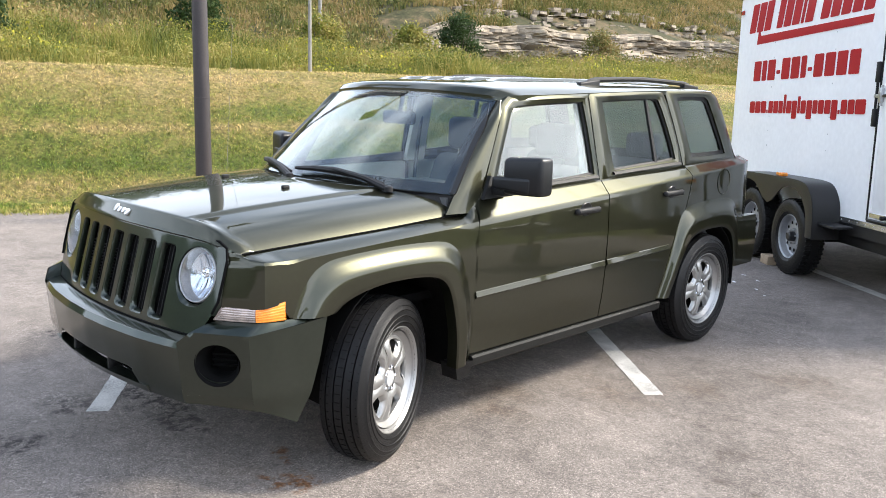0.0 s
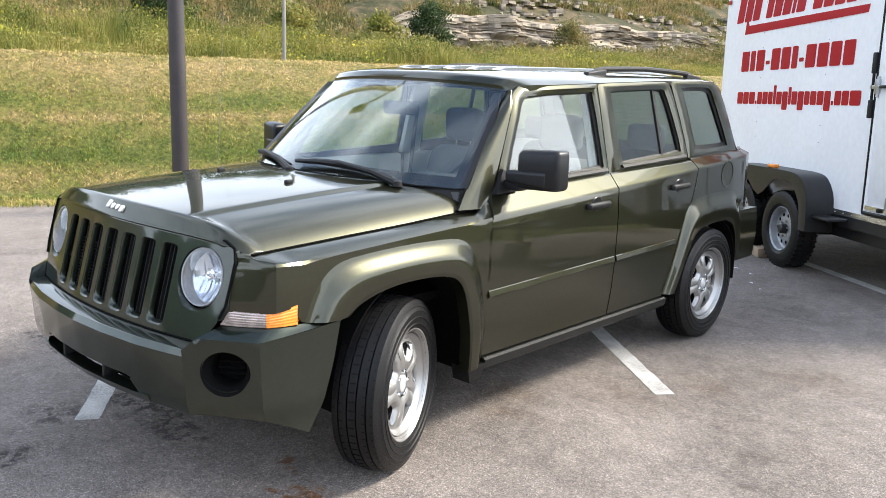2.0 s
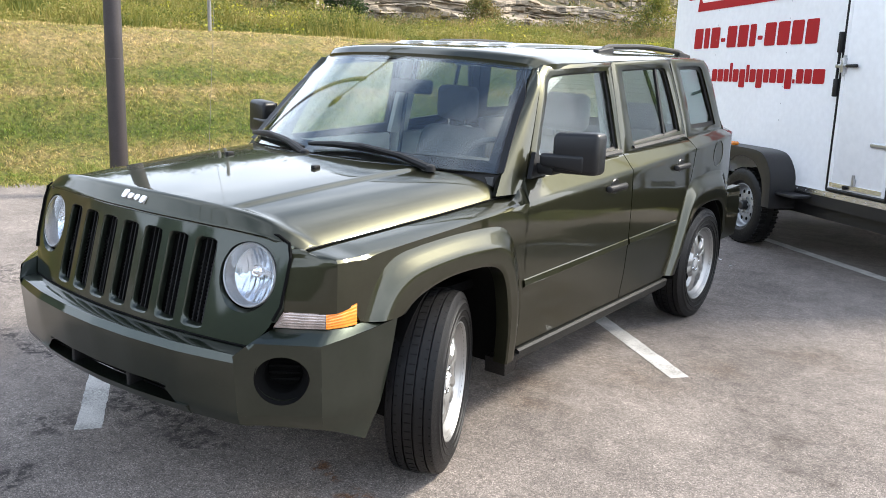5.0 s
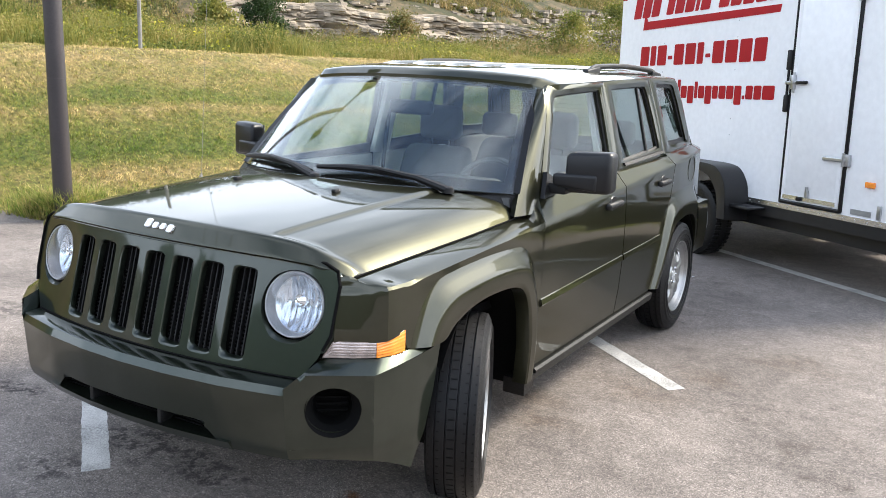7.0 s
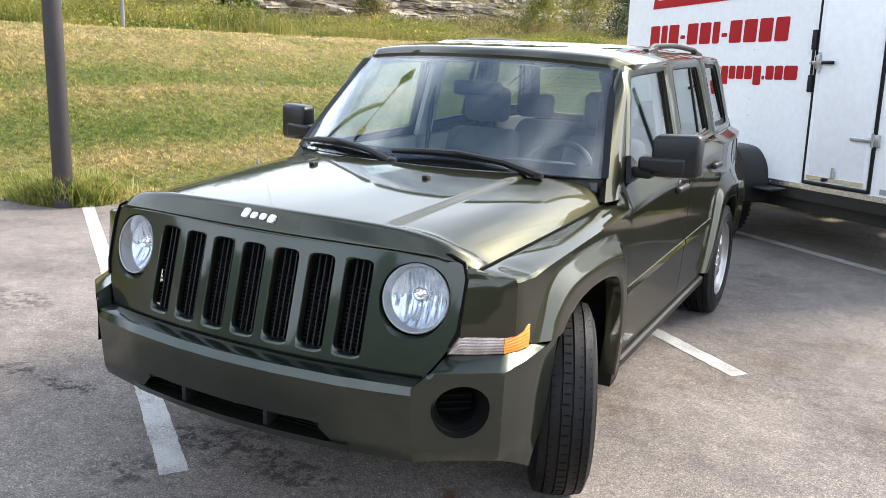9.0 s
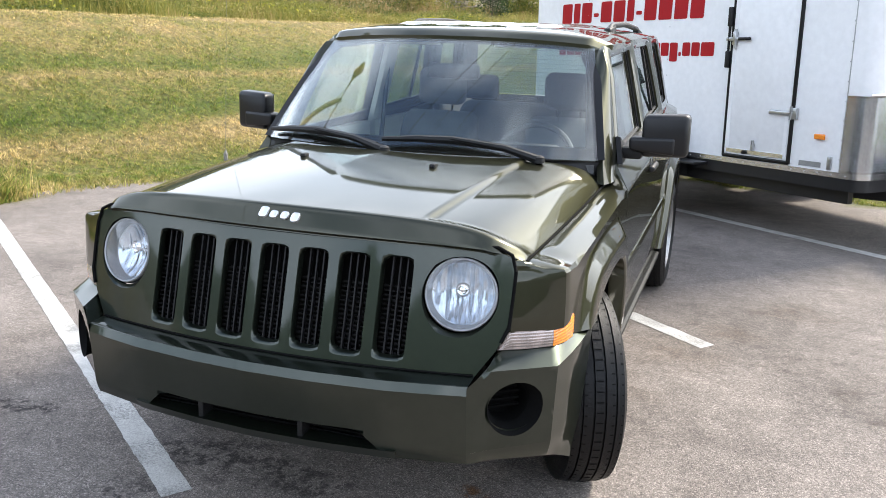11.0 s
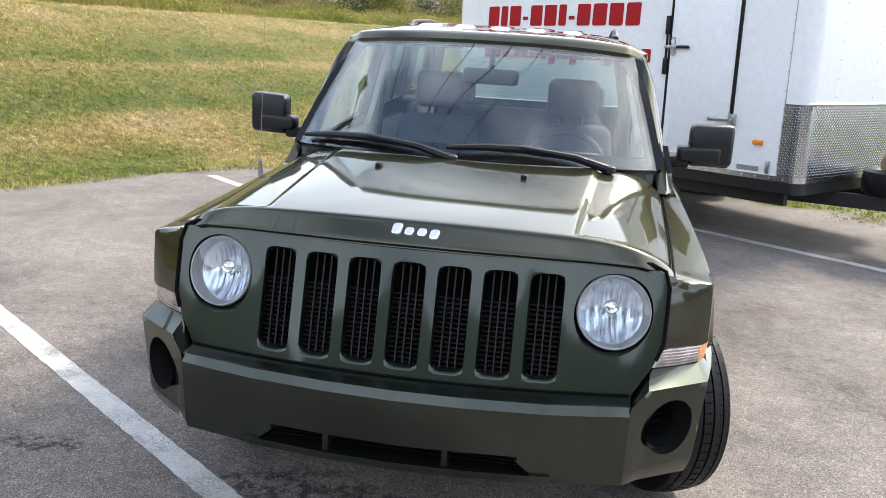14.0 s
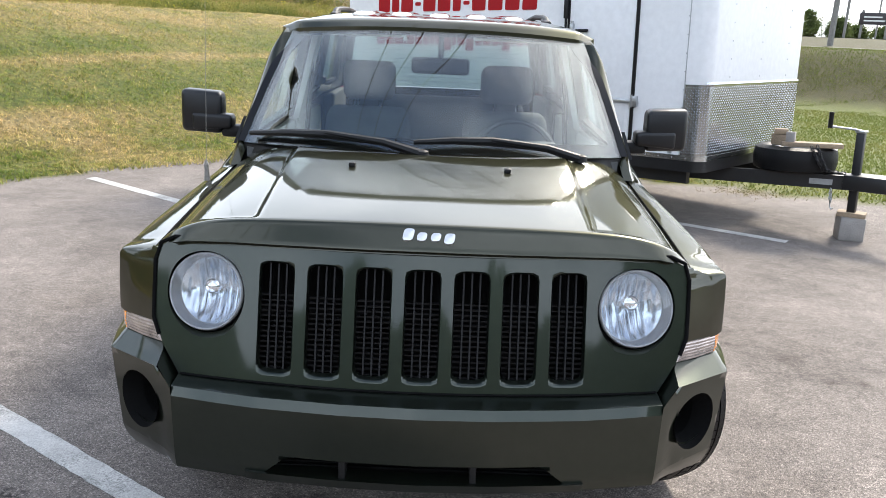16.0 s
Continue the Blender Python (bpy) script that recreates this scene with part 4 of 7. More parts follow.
def dense(path, k=3):
    out = []
    for i in range(len(path) - 1):
        p0, p1, p2, p3 = path[max(i - 1, 0)], path[i], path[i + 1], path[min(i + 2, len(path) - 1)]
        for j in range(k):
            t = j / k
            out.append(tuple(0.5 * (2 * p1[c] + (p2[c] - p0[c]) * t + (2 * p0[c] - 5 * p1[c] + 4 * p2[c] - p3[c]) * t * t + (3 * p1[c] - p0[c] - 3 * p2[c] + p3[c]) * t ** 3) for c in (0, 1)))
    return out + [path[-1]]


for sx in (-1, 1):
    # front fender above the flare; its front facet leans back with the nose panel
    def lean(y, z):
        return 0.20 * max(0.0, z - 0.80) * smooth01((-0.66 - y) / 0.10)

    def fender_fn(a, b, sx=sx):
        zq = lerp(0.9, 0.990, b / 0.66) if b < 0.66 else lerp(0.990, 1.075, (b - 0.66) / 0.34)
        y = lerp(-0.788, table([(0.9, 0.431), (1.0, 0.465), (1.10, 0.515)], zq) if a > 0.9 else 0.431, a)
        zt = shut_z(y) - 0.004 + 0.016 * smooth01((-0.728 - y) / 0.035) + 0.045 * smooth01((y - 0.405) / 0.06)
        zl = table([(-0.72, 0.782), (-0.62, 0.796), (-0.58, 0.730)] + F_OUT[0:13] + [(0.43, 0.335)], y) - 0.015
        zc = crease_z(y)
        zc = min(lerp(zc, zt - 0.016, smooth01((-0.54 - y) / 0.20)), zt - 0.012)
        if b > 0.66:
            t = (b - 0.66) / 0.34
            x = lerp(0.868 - taper(y), min(hood_w(y) + 0.006, 0.866 - taper(y)), t ** (1 + 0.7 * smooth01((-0.60 - y) / 0.09)))
            z = lerp(zc, zt, t + 0.14 * (1 - smooth01((-0.52 - y) / 0.10)) * math.sin(math.pi * t))
            return mir(sx, (x, y + lean(y, z), z))
        t = b / 0.66
        z = lerp(zl, zc, t)
        return mir(sx, (flank_x(y, min(z, zc)), y + lean(y, z), z))
    fender = part("fender", sheet(fender_fn, 60, 24, V(-sx * 0.02, 0, 0)), M["paint"], car, sharp=26)

    def flare_fn(a, b, t, sx=sx):
        bulge = table([(0, 0.0), (0.12, 0.004), (0.45, 0.034), (0.55, 0.037), (0.97, 0.036), (1, 0.030)], t)
        return mir(sx, (flank_x(a, min(b, 0.95)) + bulge + 0.3 * taper(a) * (t if a < 0 else 0), a, b))
    part("arch_flare", ring(dense(F_OUT), dense(F_IN), flare_fn, 14, V(-sx * 0.06, 0, 0), closed=False), M["paint"], fender)
    # panel between the hood's rear corner and the foot of the windscreen pillar
    a0, a1, a2, a3 = V(0.789, 0.412, 1.016), V(0.803, 0.535, 1.080), V(0.776, 0.480, 1.165), V(0.756, 0.396, 1.098)
    part("pillar_foot", sheet(lambda a, b, sx=sx: mir(sx, a0.lerp(a1, a).lerp(a3.lerp(a2, a), b)), 4, 4, V(-sx * 0.02, 0.01, 0)), M["paint"], fender)
    # lower corner behind the front wheel
    part("splash_corner", slab([mir(sx, p) for p in ((0.885, 0.318, 0.335), (0.885, 0.432, 0.335), (0.872, 0.425, 0.262), (0.872, 0.345, 0.255))], V(-sx * 0.10, 0, 0)), M["rubber"], fender, smooth=False)
    # black liner in the arch
    for y0, zt in ((0.0, 0.80), (2.61, 0.755)):
        def liner(a, b, sx=sx, y0=y0, zt=zt):
            t = lerp(-0.12, math.pi + 0.12, a)
            r = 0.41
            return mir(sx, (lerp(0.45, 0.872, b), y0 - r * math.cos(t), 0.37 + (zt - 0.37 + 0.02) * max(-0.4, math.sin(t))))
        part("arch_liner", sheet(liner, 24, 3, V(0, 0, 0.006)), M["void"], car, "black wheel arch liner")

    # doors
    def door_fn(edge_f, edge_r, sx=sx):
        def fn(a, b):
            y0 = lerp(table(edge_f, 0.36), table(edge_r, 0.36), a)
            zs = sill_z(y0) - 0.004
            zc = crease_z(y0)
            z = lerp(0.362, zc, b / 0.72) if b < 0.72 else lerp(zc, zs + 0.012, (b - 0.72) / 0.28)
            y = lerp(table(edge_f, z), table(edge_r, z), a)
            return mir(sx, (flank_x(y, z), y, z))
        return fn

    seam_f = [(0.3, 0.435), (0.9, 0.437), (1.0, 0.470), (1.10, 0.52)]
    seam_b0 = [(0.3, 1.462), (0.5, 1.474), (0.9, 1.489), (1.1, 1.489)]
    seam_b1 = [(0.3, 1.470), (0.5, 1.482), (0.9, 1.497), (1.1, 1.497)]
    seam_c = [(0.36, 2.062), (0.47, 2.100), (0.59, 2.145), (0.71, 2.190), (0.82, 2.235), (0.90, 2.310), (1.0, 2.352), (1.12, 2.382)]
    seam_c2 = [(z, y + 0.008) for z, y in seam_c]
    doors = []
    for nm, ef, er in (("front_door", seam_f, seam_b0), ("rear_door", seam_b1, seam_c)):
        doors.append(part(nm, sheet(door_fn(ef, er), 30, 26, V(-sx * 0.035, 0, 0)), M["paint"], car, sharp=60))

    # quarter panel and tail corner
    def quarter_fn(a, b, sx=sx):
        y = lerp(2.250, 3.33, a)
        zl = table([(2.2, 0.72)] + R_OUT[4:] + [(3.125, 0.56), (3.4, 0.56)], y) - 0.012
        zs = sill_z(y) + 0.01
        zc = crease_z(y)
        z = lerp(zl, zc, b / 0.72) if b < 0.72 else lerp(zc, zs, (b - 0.72) / 0.28)
        y = max(y, table(seam_c2, z))
        return mir(sx, (flank_x(y, z), y, z))
    quarter = part("quarter_panel", sheet(quarter_fn, 34, 22, V(-sx * 0.02, 0, 0)), M["paint"], car, sharp=60)
    part("arch_flare", ring(dense(R_OUT), dense(R_IN), flare_fn, 14, V(-sx * 0.06, 0, 0), closed=False), M["paint"], quarter)
    cap = lathe([(0.0, 0.0001), (0.0, 0.078), (0.004, 0.080), (0.004, 0.084), (-0.004, 0.084)], 32, "X")
    if sx > 0:
        part("fuel_flap", cap, M["paint"], quarter, loc=Matrix.Translation((flank_x(2.80, 1.03) + 0.002, 2.80, 1.035)))

    # side rub line
    for ob, ya, yb in ((doors[0], 0.440, 1.470), (doors[1], 1.490, 2.135)):
        def rub(a, b, ya=ya, yb=yb, sx=sx):
            y = lerp(ya, yb, a)
            prof = [(0.0, 0.631), (0.009, 0.636), (0.011, 0.641), (0.006, 0.664), (0.0, 0.668)]
            k = b * 4
            i = min(int(k), 3)
            return mir(sx, (flank_x(y, 0.67) - 0.001 + lerp(prof[i][0], prof[i + 1][0], k - i), y, lerp(prof[i][1], prof[i + 1][1], k - i) + (y - 0.44) * 0.0185))
        part("rub_strip", sheet(rub, 16, 4, V(-sx * 0.012, 0, 0)), M["paint"], ob)
    # sill
    def sill_fn(a, b, sx=sx):
        y = lerp(0.435, 2.085, a)
        prof = [(0.820, 0.292), (0.866, 0.297), (0.878, 0.310), (0.884, 0.346), (0.872, 0.354)]
        k = b * 4
        i = min(int(k), 3)
        return mir(sx, (lerp(prof[i][0], prof[i + 1][0], k - i), y, lerp(prof[i][1], prof[i + 1][1], k - i)))
    part("sill_trim", sheet(sill_fn, 16, 8, V(-sx * 0.05, 0, 0)), M["sill"], car, "grey plastic sill trim")

    # greenhouse frames and panes
    FR_O = [(0.520, 1.078), (0.585, 1.170), (0.660, 1.300), (0.735, 1.430), (0.790, 1.520), (0.850, 1.556), (1.05, 1.566), (1.25, 1.574), (1.487, 1.580), (1.488, 1.40), (1.489, 1.25), (1.489, 1.108), (1.25, 1.100), (1.0, 1.092), (0.75, 1.084)]
    FR_I = [(0.640, 1.118), (0.672, 1.190), (0.730, 1.300), (0.795, 1.410), (0.838, 1.482), (0.890, 1.512), (1.05, 1.522), (1.25, 1.530), (1.432, 1.536), (1.446, 1.40), (1.454, 1.25), (1.456, 1.150), (1.25, 1.138), (1.0, 1.128), (0.78, 1.120)]
    RR_O = [(1.497, 1.110), (1.497, 1.25), (1.496, 1.40), (1.495, 1.580), (1.70, 1.590), (1.95, 1.598), (2.20, 1.602), (2.262, 1.595), (2.300, 1.52), (2.340, 1.38), (2.370, 1.25), (2.384, 1.146), (2.15, 1.136), (1.95, 1.130), (1.70, 1.120)]
    RR_I = [(1.646, 1.160), (1.634, 1.25), (1.622, 1.40), (1.612, 1.538), (1.70, 1.544), (1.95, 1.552), (2.16, 1.556), (2.198, 1.548), (2.228, 1.49), (2.268, 1.38), (2.300, 1.27), (2.312, 1.196), (2.15, 1.184), (1.95, 1.176), (1.70, 1.162)]
    QU_O = [(2.392, 1.148), (2.375, 1.26), (2.345, 1.40), (2.305, 1.53), (2.285, 1.606), (2.45, 1.610), (2.65, 1.612), (2.88, 1.606), (2.96, 1.57), (3.03, 1.46), (3.09, 1.32), (3.15, 1.160), (2.95, 1.158), (2.75, 1.156), (2.55, 1.152)]
    QU_I = [(2.505, 1.200), (2.490, 1.28), (2.464, 1.40), (2.430, 1.52), (2.416, 1.562), (2.50, 1.570), (2.65, 1.572), (2.79, 1.568), (2.825, 1.55), (2.880, 1.44), (2.945, 1.30), (2.985, 1.205), (2.85, 1.200), (2.75, 1.198), (2.60, 1.198)]

    def gl(a, b, t=0, off=0.0, sx=sx):
        return mir(sx, (green_x(a, b) + off, a, b))

    for k, (nm, o, i, owner) in enumerate((("window_frame", FR_O, FR_I, doors[0]), ("window_frame", RR_O, RR_I, doors[1]), ("quarter_pillar", QU_O, QU_I, quarter))):
        fr = part(nm, ring(o, i, lambda a, b, t: gl(a, b, t, 0.010 * math.sin(math.pi * min(1, t * 1.15))), 4, V(-sx * 0.045, 0, 0)), M["paint"], owner)
        cy, cz = sum(p[0] for p in i) / len(i), sum(p[1] for p in i) / len(i)
        o2 = [(cy + (p[0] - cy) * 1.008, cz + (p[1] - cz) * 1.015) for p in i]
        i2 = [(cy + (p[0] - cy) * (0.968 if k < 2 else 0.91), cz + (p[1] - cz) * (0.955 if k < 2 else 0.88)) for p in i]
        part("window_seal", ring(o2, i2, lambda a, b, t: gl(a, b, t, -0.010 - 0.006 * t), 1, V(-sx * 0.02, 0, 0)), M["rubber"], owner)
        bm = bmesh.new()
        f = [bm.verts.new(gl(p[0], p[1], 0, -0.019)) for p in i]
        g = [bm.verts.new(gl(p[0], p[1], 0, -0.023)) for p in i]
        bm.faces.new(f)
        bm.faces.new(g[::-1])
        for q in range(len(f)):
            bm.faces.new((f[q], f[q - 1], g[q - 1], g[q]))
        pane = part("window_pane", bm, M["glass" if k < 1 else "glass_dark"], owner, smooth=False)
        pane.visible_shadow = False
    part("window_divider", slab([gl(*p, off=-0.012) for p in ((2.075, 1.552), (2.098, 1.552), (2.118, 1.182), (2.094, 1.182))], V(-sx * 0.016, 0, 0)), M["black_plastic"], doors[1], smooth=False)
    # belt weatherstrips
    for ob, ya, yb in ((doors[0], 0.60, 1.47), (doors[1], 1.62, 2.33)):
        part("belt_strip", sheet(lambda a, b, ya=ya, yb=yb, sx=sx: mir(sx, (green_x(lerp(ya, yb, a), 1.12) + 0.016 - 0.01 * b, lerp(ya, yb, a), sill_z(lerp(ya, yb, a)) + 0.014 + 0.014 * b + (0.010 if ya > 1 else 0.008))), 10, 2, V(-sx * 0.02, 0, 0)), M["rubber"], ob)

    # handles
    for ob, yh, zh in ((doors[0], 1.290, 0.975), (doors[1], 2.150, 1.007)):
        xh = flank_x(yh, zh)
        cup = lathe([(0.004, 0.0001), (0.003, 0.020), (0.004, 0.034), (0.0, 0.038)], 24, "X")
        part("handle_cup", cup, M["gloss_black"], ob, loc=Matrix.Translation((sx * xh, yh - 0.005, zh + 0.006)) @ Matrix.Diagonal((sx, 1.3, 1, 1)))
        bm = box((0.012, -0.105, -0.017), (0.042, 0.105, 0.017), 0.014, 3)
        for v in bm.verts:
            v.co.x -= 0.022 * (abs(v.co.y) / 0.105) ** 3
        part("door_handle", bm, M["black_plastic"], ob, "black plastic pull handle", loc=Matrix.Translation((sx * xh, yh, zh)) @ Matrix.Diagonal((sx, 1, 1, 1)))
    # mirror
    bm = box((0.893, 0.580, 1.113), (1.080, 0.672, 1.292), 0.022, 4)
    for v in bm.verts:
        if v.co.y < 0.625:
            v.co.y -= 0.020 * max(0, 1 - abs(v.co.z - 1.20) / 0.10)
        v.co.z -= 0.010 * max(0, (0.93 - v.co.x) / 0.04) * (1 if v.co.z > 1.25 else 0)
    arm = box((0.846, 0.566, 1.122), (1.030, 0.655, 1.197), 0.016, 4)
    for v in arm.verts:
        v.co.z += 0.022 * max(0, (0.93 - v.co.x) / 0.09) * (1 if v.co.z < 1.14 else 0)
    join(bm, arm)
    for v in bm.verts:
        v.co.y += 0.30 * (v.co.x - 0.89)
    bm.transform(Matrix.Diagonal((sx, 1, 1, 1)))
    mirror = part("side_mirror", bm, M["mirror_shell"], car, "black plastic door mirror", sharp=40)
    bm = box((0.795, 0.590, 1.100), (0.90, 0.675, 1.150), 0.014)
    join(bm, slab([V(0.812, 0.525, 1.085), V(0.806, 0.690, 1.090), V(0.795, 0.690, 1.150), V(0.785, 0.60, 1.19)], V(0.020, 0, 0)))
    bm.transform(Matrix.Diagonal((sx, 1, 1, 1)))
    part("mirror_foot", bm, M["black_plastic"], mirror)
    bm = slab([mir(sx, p) for p in ((0.905, 0.680, 1.186), (1.065, 0.728, 1.186), (1.065, 0.728, 1.278), (0.905, 0.680, 1.278))], V(0, 0.003, 0))
    part("mirror_face", bm, M["mirror"], mirror, smooth=False)


# windshield and its pillars
def wind(a, b, off=0.0):
    u = a * 2 - 1
    q = 1 - abs(u) ** 2.5
    bot = V(0.758 * u, 0.385 - 0.285 * q, 1.112 + 0.026 * q)
    top = V(0.628 * u, 0.835 - 0.105 * q, 1.570 + 0.026 * q)
    p = bot.lerp(top, b)
    p += V(0, -0.43, 0.40).normalized() * (0.014 * math.sin(math.pi * b) + off)
    return p


shield = part("windshield", sheet(lambda a, b: wind(a, b), 30, 16, V(0, 0.005, -0.003)), M["glass"], car, "raked windscreen with a black border")
shield.visible_shadow = False
bm = bmesh.new()
for lo_u, hi_u, lo_v, hi_v in ((0, 1, 0, 0.10), (0, 1, 0.905, 1.0), (0, 0.030, 0.10, 0.905), (0.970, 1, 0.10, 0.905)):
    join(bm, sheet(lambda a, b: wind(lerp(lo_u, hi_u, a), lerp(lo_v, hi_v, b), -0.010), 24 if hi_u - lo_u > 0.5 else 2, 2 if hi_v - lo_v < 0.5 else 16))
part("windshield_border", bm, M["void"], shield, "black ceramic border")
for sx in (-1, 1):
    def pillar(a, b, sx=sx):
        b = lerp(-0.17, 0.93, b)
        w = wind(1.0, b, 0.0) if b > 0 else wind(1.0, 0, 0) + (wind(1.0, 0.3, 0) - wind(1.0, 0, 0)) * (b / 0.3)
        inner = V(w.x + 0.014, w.y + 0.004, w.z - 0.002)
        yo = table([(1.02, 0.470), (1.05, 0.498), (1.078, 0.516), (1.30, 0.655), (1.43, 0.730), (1.52, 0.786), (1.60, 0.850)], inner.z)
        outer = V(green_x(yo, inner.z), yo, inner.z)
        p = inner.lerp(outer, a)
        p += V(0.6, -0.5, 0.1) * 0.016 * math.sin(math.pi * a)
        return mir(sx, p)
    part("pillar", sheet(pillar, 8, 20, V(-sx * 0.03, 0.02, 0)), M["paint"], car)
    part("pillar_trim", sheet(lambda a, b, sx=sx: mir(sx, wind(1.0, b * 0.88, 0.006) + V(lerp(-0.020, 0.022, a) - 0.045 * smooth01((b - 0.7) / 0.3), 0.006 * a, 0)), 2, 16, V(-sx * 0.004, 0.012, 0)), M["gloss_black"], car, "black windscreen edge trim")
# cowl tray under the wipers
bm = sheet(lambda a, b: V((a * 2 - 1) * 0.765, lerp(0.020 + 0.385 * abs(a * 2 - 1) ** 2.2, 0.400 - 0.275 * (1 - (a * 2 - 1) ** 2), b), lerp(hood_z((a * 2 - 1) * 0.765, 0.02 + 0.385 * abs(a * 2 - 1) ** 2.2) - 0.030, 1.112 + 0.02 * (1 - (a * 2 - 1) ** 2), b)), 30, 4, V(0, 0, -0.02))
part("cowl_tray", bm, M["black_plastic"], car, "black plastic tray below the windscreen")
# wipers
for a0, a1 in ((0.022, 0.445), (0.455, 0.835)):
    pts = [wind(lerp(a0, a1, t), v, 0.026) for t, v in ((0, 0.040), (0.25, 0.060), (0.5, 0.064), (0.75, 0.044), (1, 0.004))]
    w = part("wiper", tube(pts, [0.009, 0.014, 0.017, 0.014, 0.008], 8), M["black_plastic"], car, "black wiper resting on the windscreen")
    arm_root = wind(a1 + 0.035, 0.0, 0.02) + V(0, -0.045, -0.012)
    part("wiper_arm", tube([arm_root, arm_root.lerp(pts[2], 0.4) + V(0, -0.012, 0.018), pts[2] + V(0, -0.010, 0.008)], [0.018, 0.014, 0.008], 8), M["black_plastic"], w)
    part("wiper_pivot", lathe([(-0.01, 0.022), (0.012, 0.020), (0.018, 0.010), (0.019, 0.0001)], 16, "Z"), M["black_plastic"], w, loc=Matrix.Translation(arm_root))

# roof with ribs and rails
def roof_fn(a, b):
    u = a * 2 - 1
    b = b ** 2.2
    y0 = 0.842 - 0.105 * (1 - u * u) if abs(u) < 0.86 else 0.842 - 0.105 * (1 - 0.86 ** 2) + (abs(u) - 0.86) * 0.15
    y = lerp(y0, 3.02 - 0.14 * u * u, b)
    zc = glide([(0.7, 1.604), (0.85, 1.622), (1.1, 1.637), (1.6, 1.648), (2.2, 1.650), (2.8, 1.638), (3.05, 1.615)], y)
    edge = table([(0.8, 1.560), (0.85, 1.558), (1.49, 1.582), (2.2, 1.604), (2.9, 1.606), (3.1, 1.57)], y)
    w = green_x(min(y, 2.9), edge) + 0.004
    x = w * math.copysign(abs(u) ** 0.9, u)
    z = edge + (zc - edge) * (1 - abs(u) ** 5.0)
    if b < 0.13:
        # rolls down into the plane of the windscreen
        t = b / 0.13
        over = max(0.0, abs(x) - 0.62)
        wu = (min(1, max(-1, x / 0.640)) + 1) / 2
        q0 = wind(wu, 0.950, 0.010) + V(0, over * 0.8, -over * 0.35)
        q1 = wind(wu, 1.035, 0.012) + V(0, over * 0.8, -over * 0.35)
        k0, k1, k2 = (1 - t) ** 2, 7 * t * (1 - t), t * t
        q = (q0 * k0 + q1 * k1 + V(x, y, z) * k2) / (k0 + k1 + k2)
        return Vector((x, q.y, q.z))
    return Vector((x, y, z))


roof = part("roof", sheet(roof_fn, 60, 72, V(0, 0, -0.025)), M["paint"], car)
for k in range(5):
    xr = (k - 2) * 0.175
    def rib(a, b, xr=xr):
        y = lerp(1.05, 2.86, a)
        t = b * 2 - 1
        zc = glide([(0.7, 1.604), (0.85, 1.622), (1.1, 1.637), (1.6, 1.648), (2.2, 1.650), (2.8, 1.638), (3.05, 1.615)], y)
        edge = table([(0.85, 1.558), (1.49, 1.582), (2.2, 1.604), (2.9, 1.606)], y)
        u = (abs(xr) / 0.69) ** (1 / 0.9)
        z = edge + (zc - edge) * (1 - u ** 5.0)
        fade = smooth01(a / 0.04) * smooth01((1 - a) / 0.04)
        return V(xr + t * 0.052, y, z - 0.004 + 0.015 * fade * smooth01((1 - abs(t)) / 0.35))
    part("roof_rib", sheet(rib, 30, 8), M["paint"], roof)
for sx in (-1, 1):
    y0, y1 = 1.60, 2.85
    def rz(y):
        return table([(1.6, 1.626), (2.2, 1.634), (2.8, 1.622)], y)
    bar = [V(sx * 0.560, lerp(y0 + 0.02, y1 - 0.02, t), rz(lerp(y0, y1, t)) + 0.026 * smooth01(min(t, 1 - t) / 0.08) + 0.008 * math.sin(math.pi * t)) for t in [i / 20 for i in range(21)]]
    rail = part("roof_rail", tube(bar, [0.012] + [0.0155] * 19 + [0.012], 10), M["black_plastic"], car, "black roof rail")
    for yf, way in ((y0 - 0.03, 1), (y1 - 0.15, -1)):
        bm = box((sx * 0.560 - 0.019, yf, rz(yf) - 0.035), (sx * 0.560 + 0.019, yf + 0.19, rz(yf) + 0.041), 0.010, 3)
        for v in bm.verts:
            k = (v.co.y - yf) / 0.19 if way > 0 else 1 - (v.co.y - yf) / 0.19
            if v.co.z > rz(yf):
                v.co.z -= 0.034 * max(0, 1 - k / 0.42) ** 1.5 + 0.012 * max(0, (k - 0.75) / 0.25)
        part("rail_foot", bm, M["black_plastic"], rail)

# tail
bm = sheet(lambda a, b: V((a * 2 - 1) * lerp(0.735, 0.69, b), 3.36 - 0.07 * (a * 2 - 1) ** 2 - 0.07 * b, lerp(0.60, 1.16, b)), 16, 8, V(0, -0.03, 0))
tail = part("tailgate", bm, M["paint"], car)
gx = lambda a, b: V((a * 2 - 1) * lerp(0.70, 0.60, b), lerp(3.27, 3.00, b) - 0.05 * (a * 2 - 1) ** 2, lerp(1.165, 1.585, b))
pane = part("rear_pane", sheet(gx, 14, 6, V(0, -0.005, 0)), M["glass_dark"], tail)
pane.visible_shadow = False
bm = bmesh.new()
for k in range(11):
    join(bm, tube([gx(0.08, 0.10 + k * 0.075) + V(0, -0.008, 0), gx(0.5, 0.10 + k * 0.075) + V(0, -0.008, 0), gx(0.92, 0.10 + k * 0.075) + V(0, -0.008, 0)], 0.0013, 4))
part("defroster", bm, M["trim_dark"], pane)
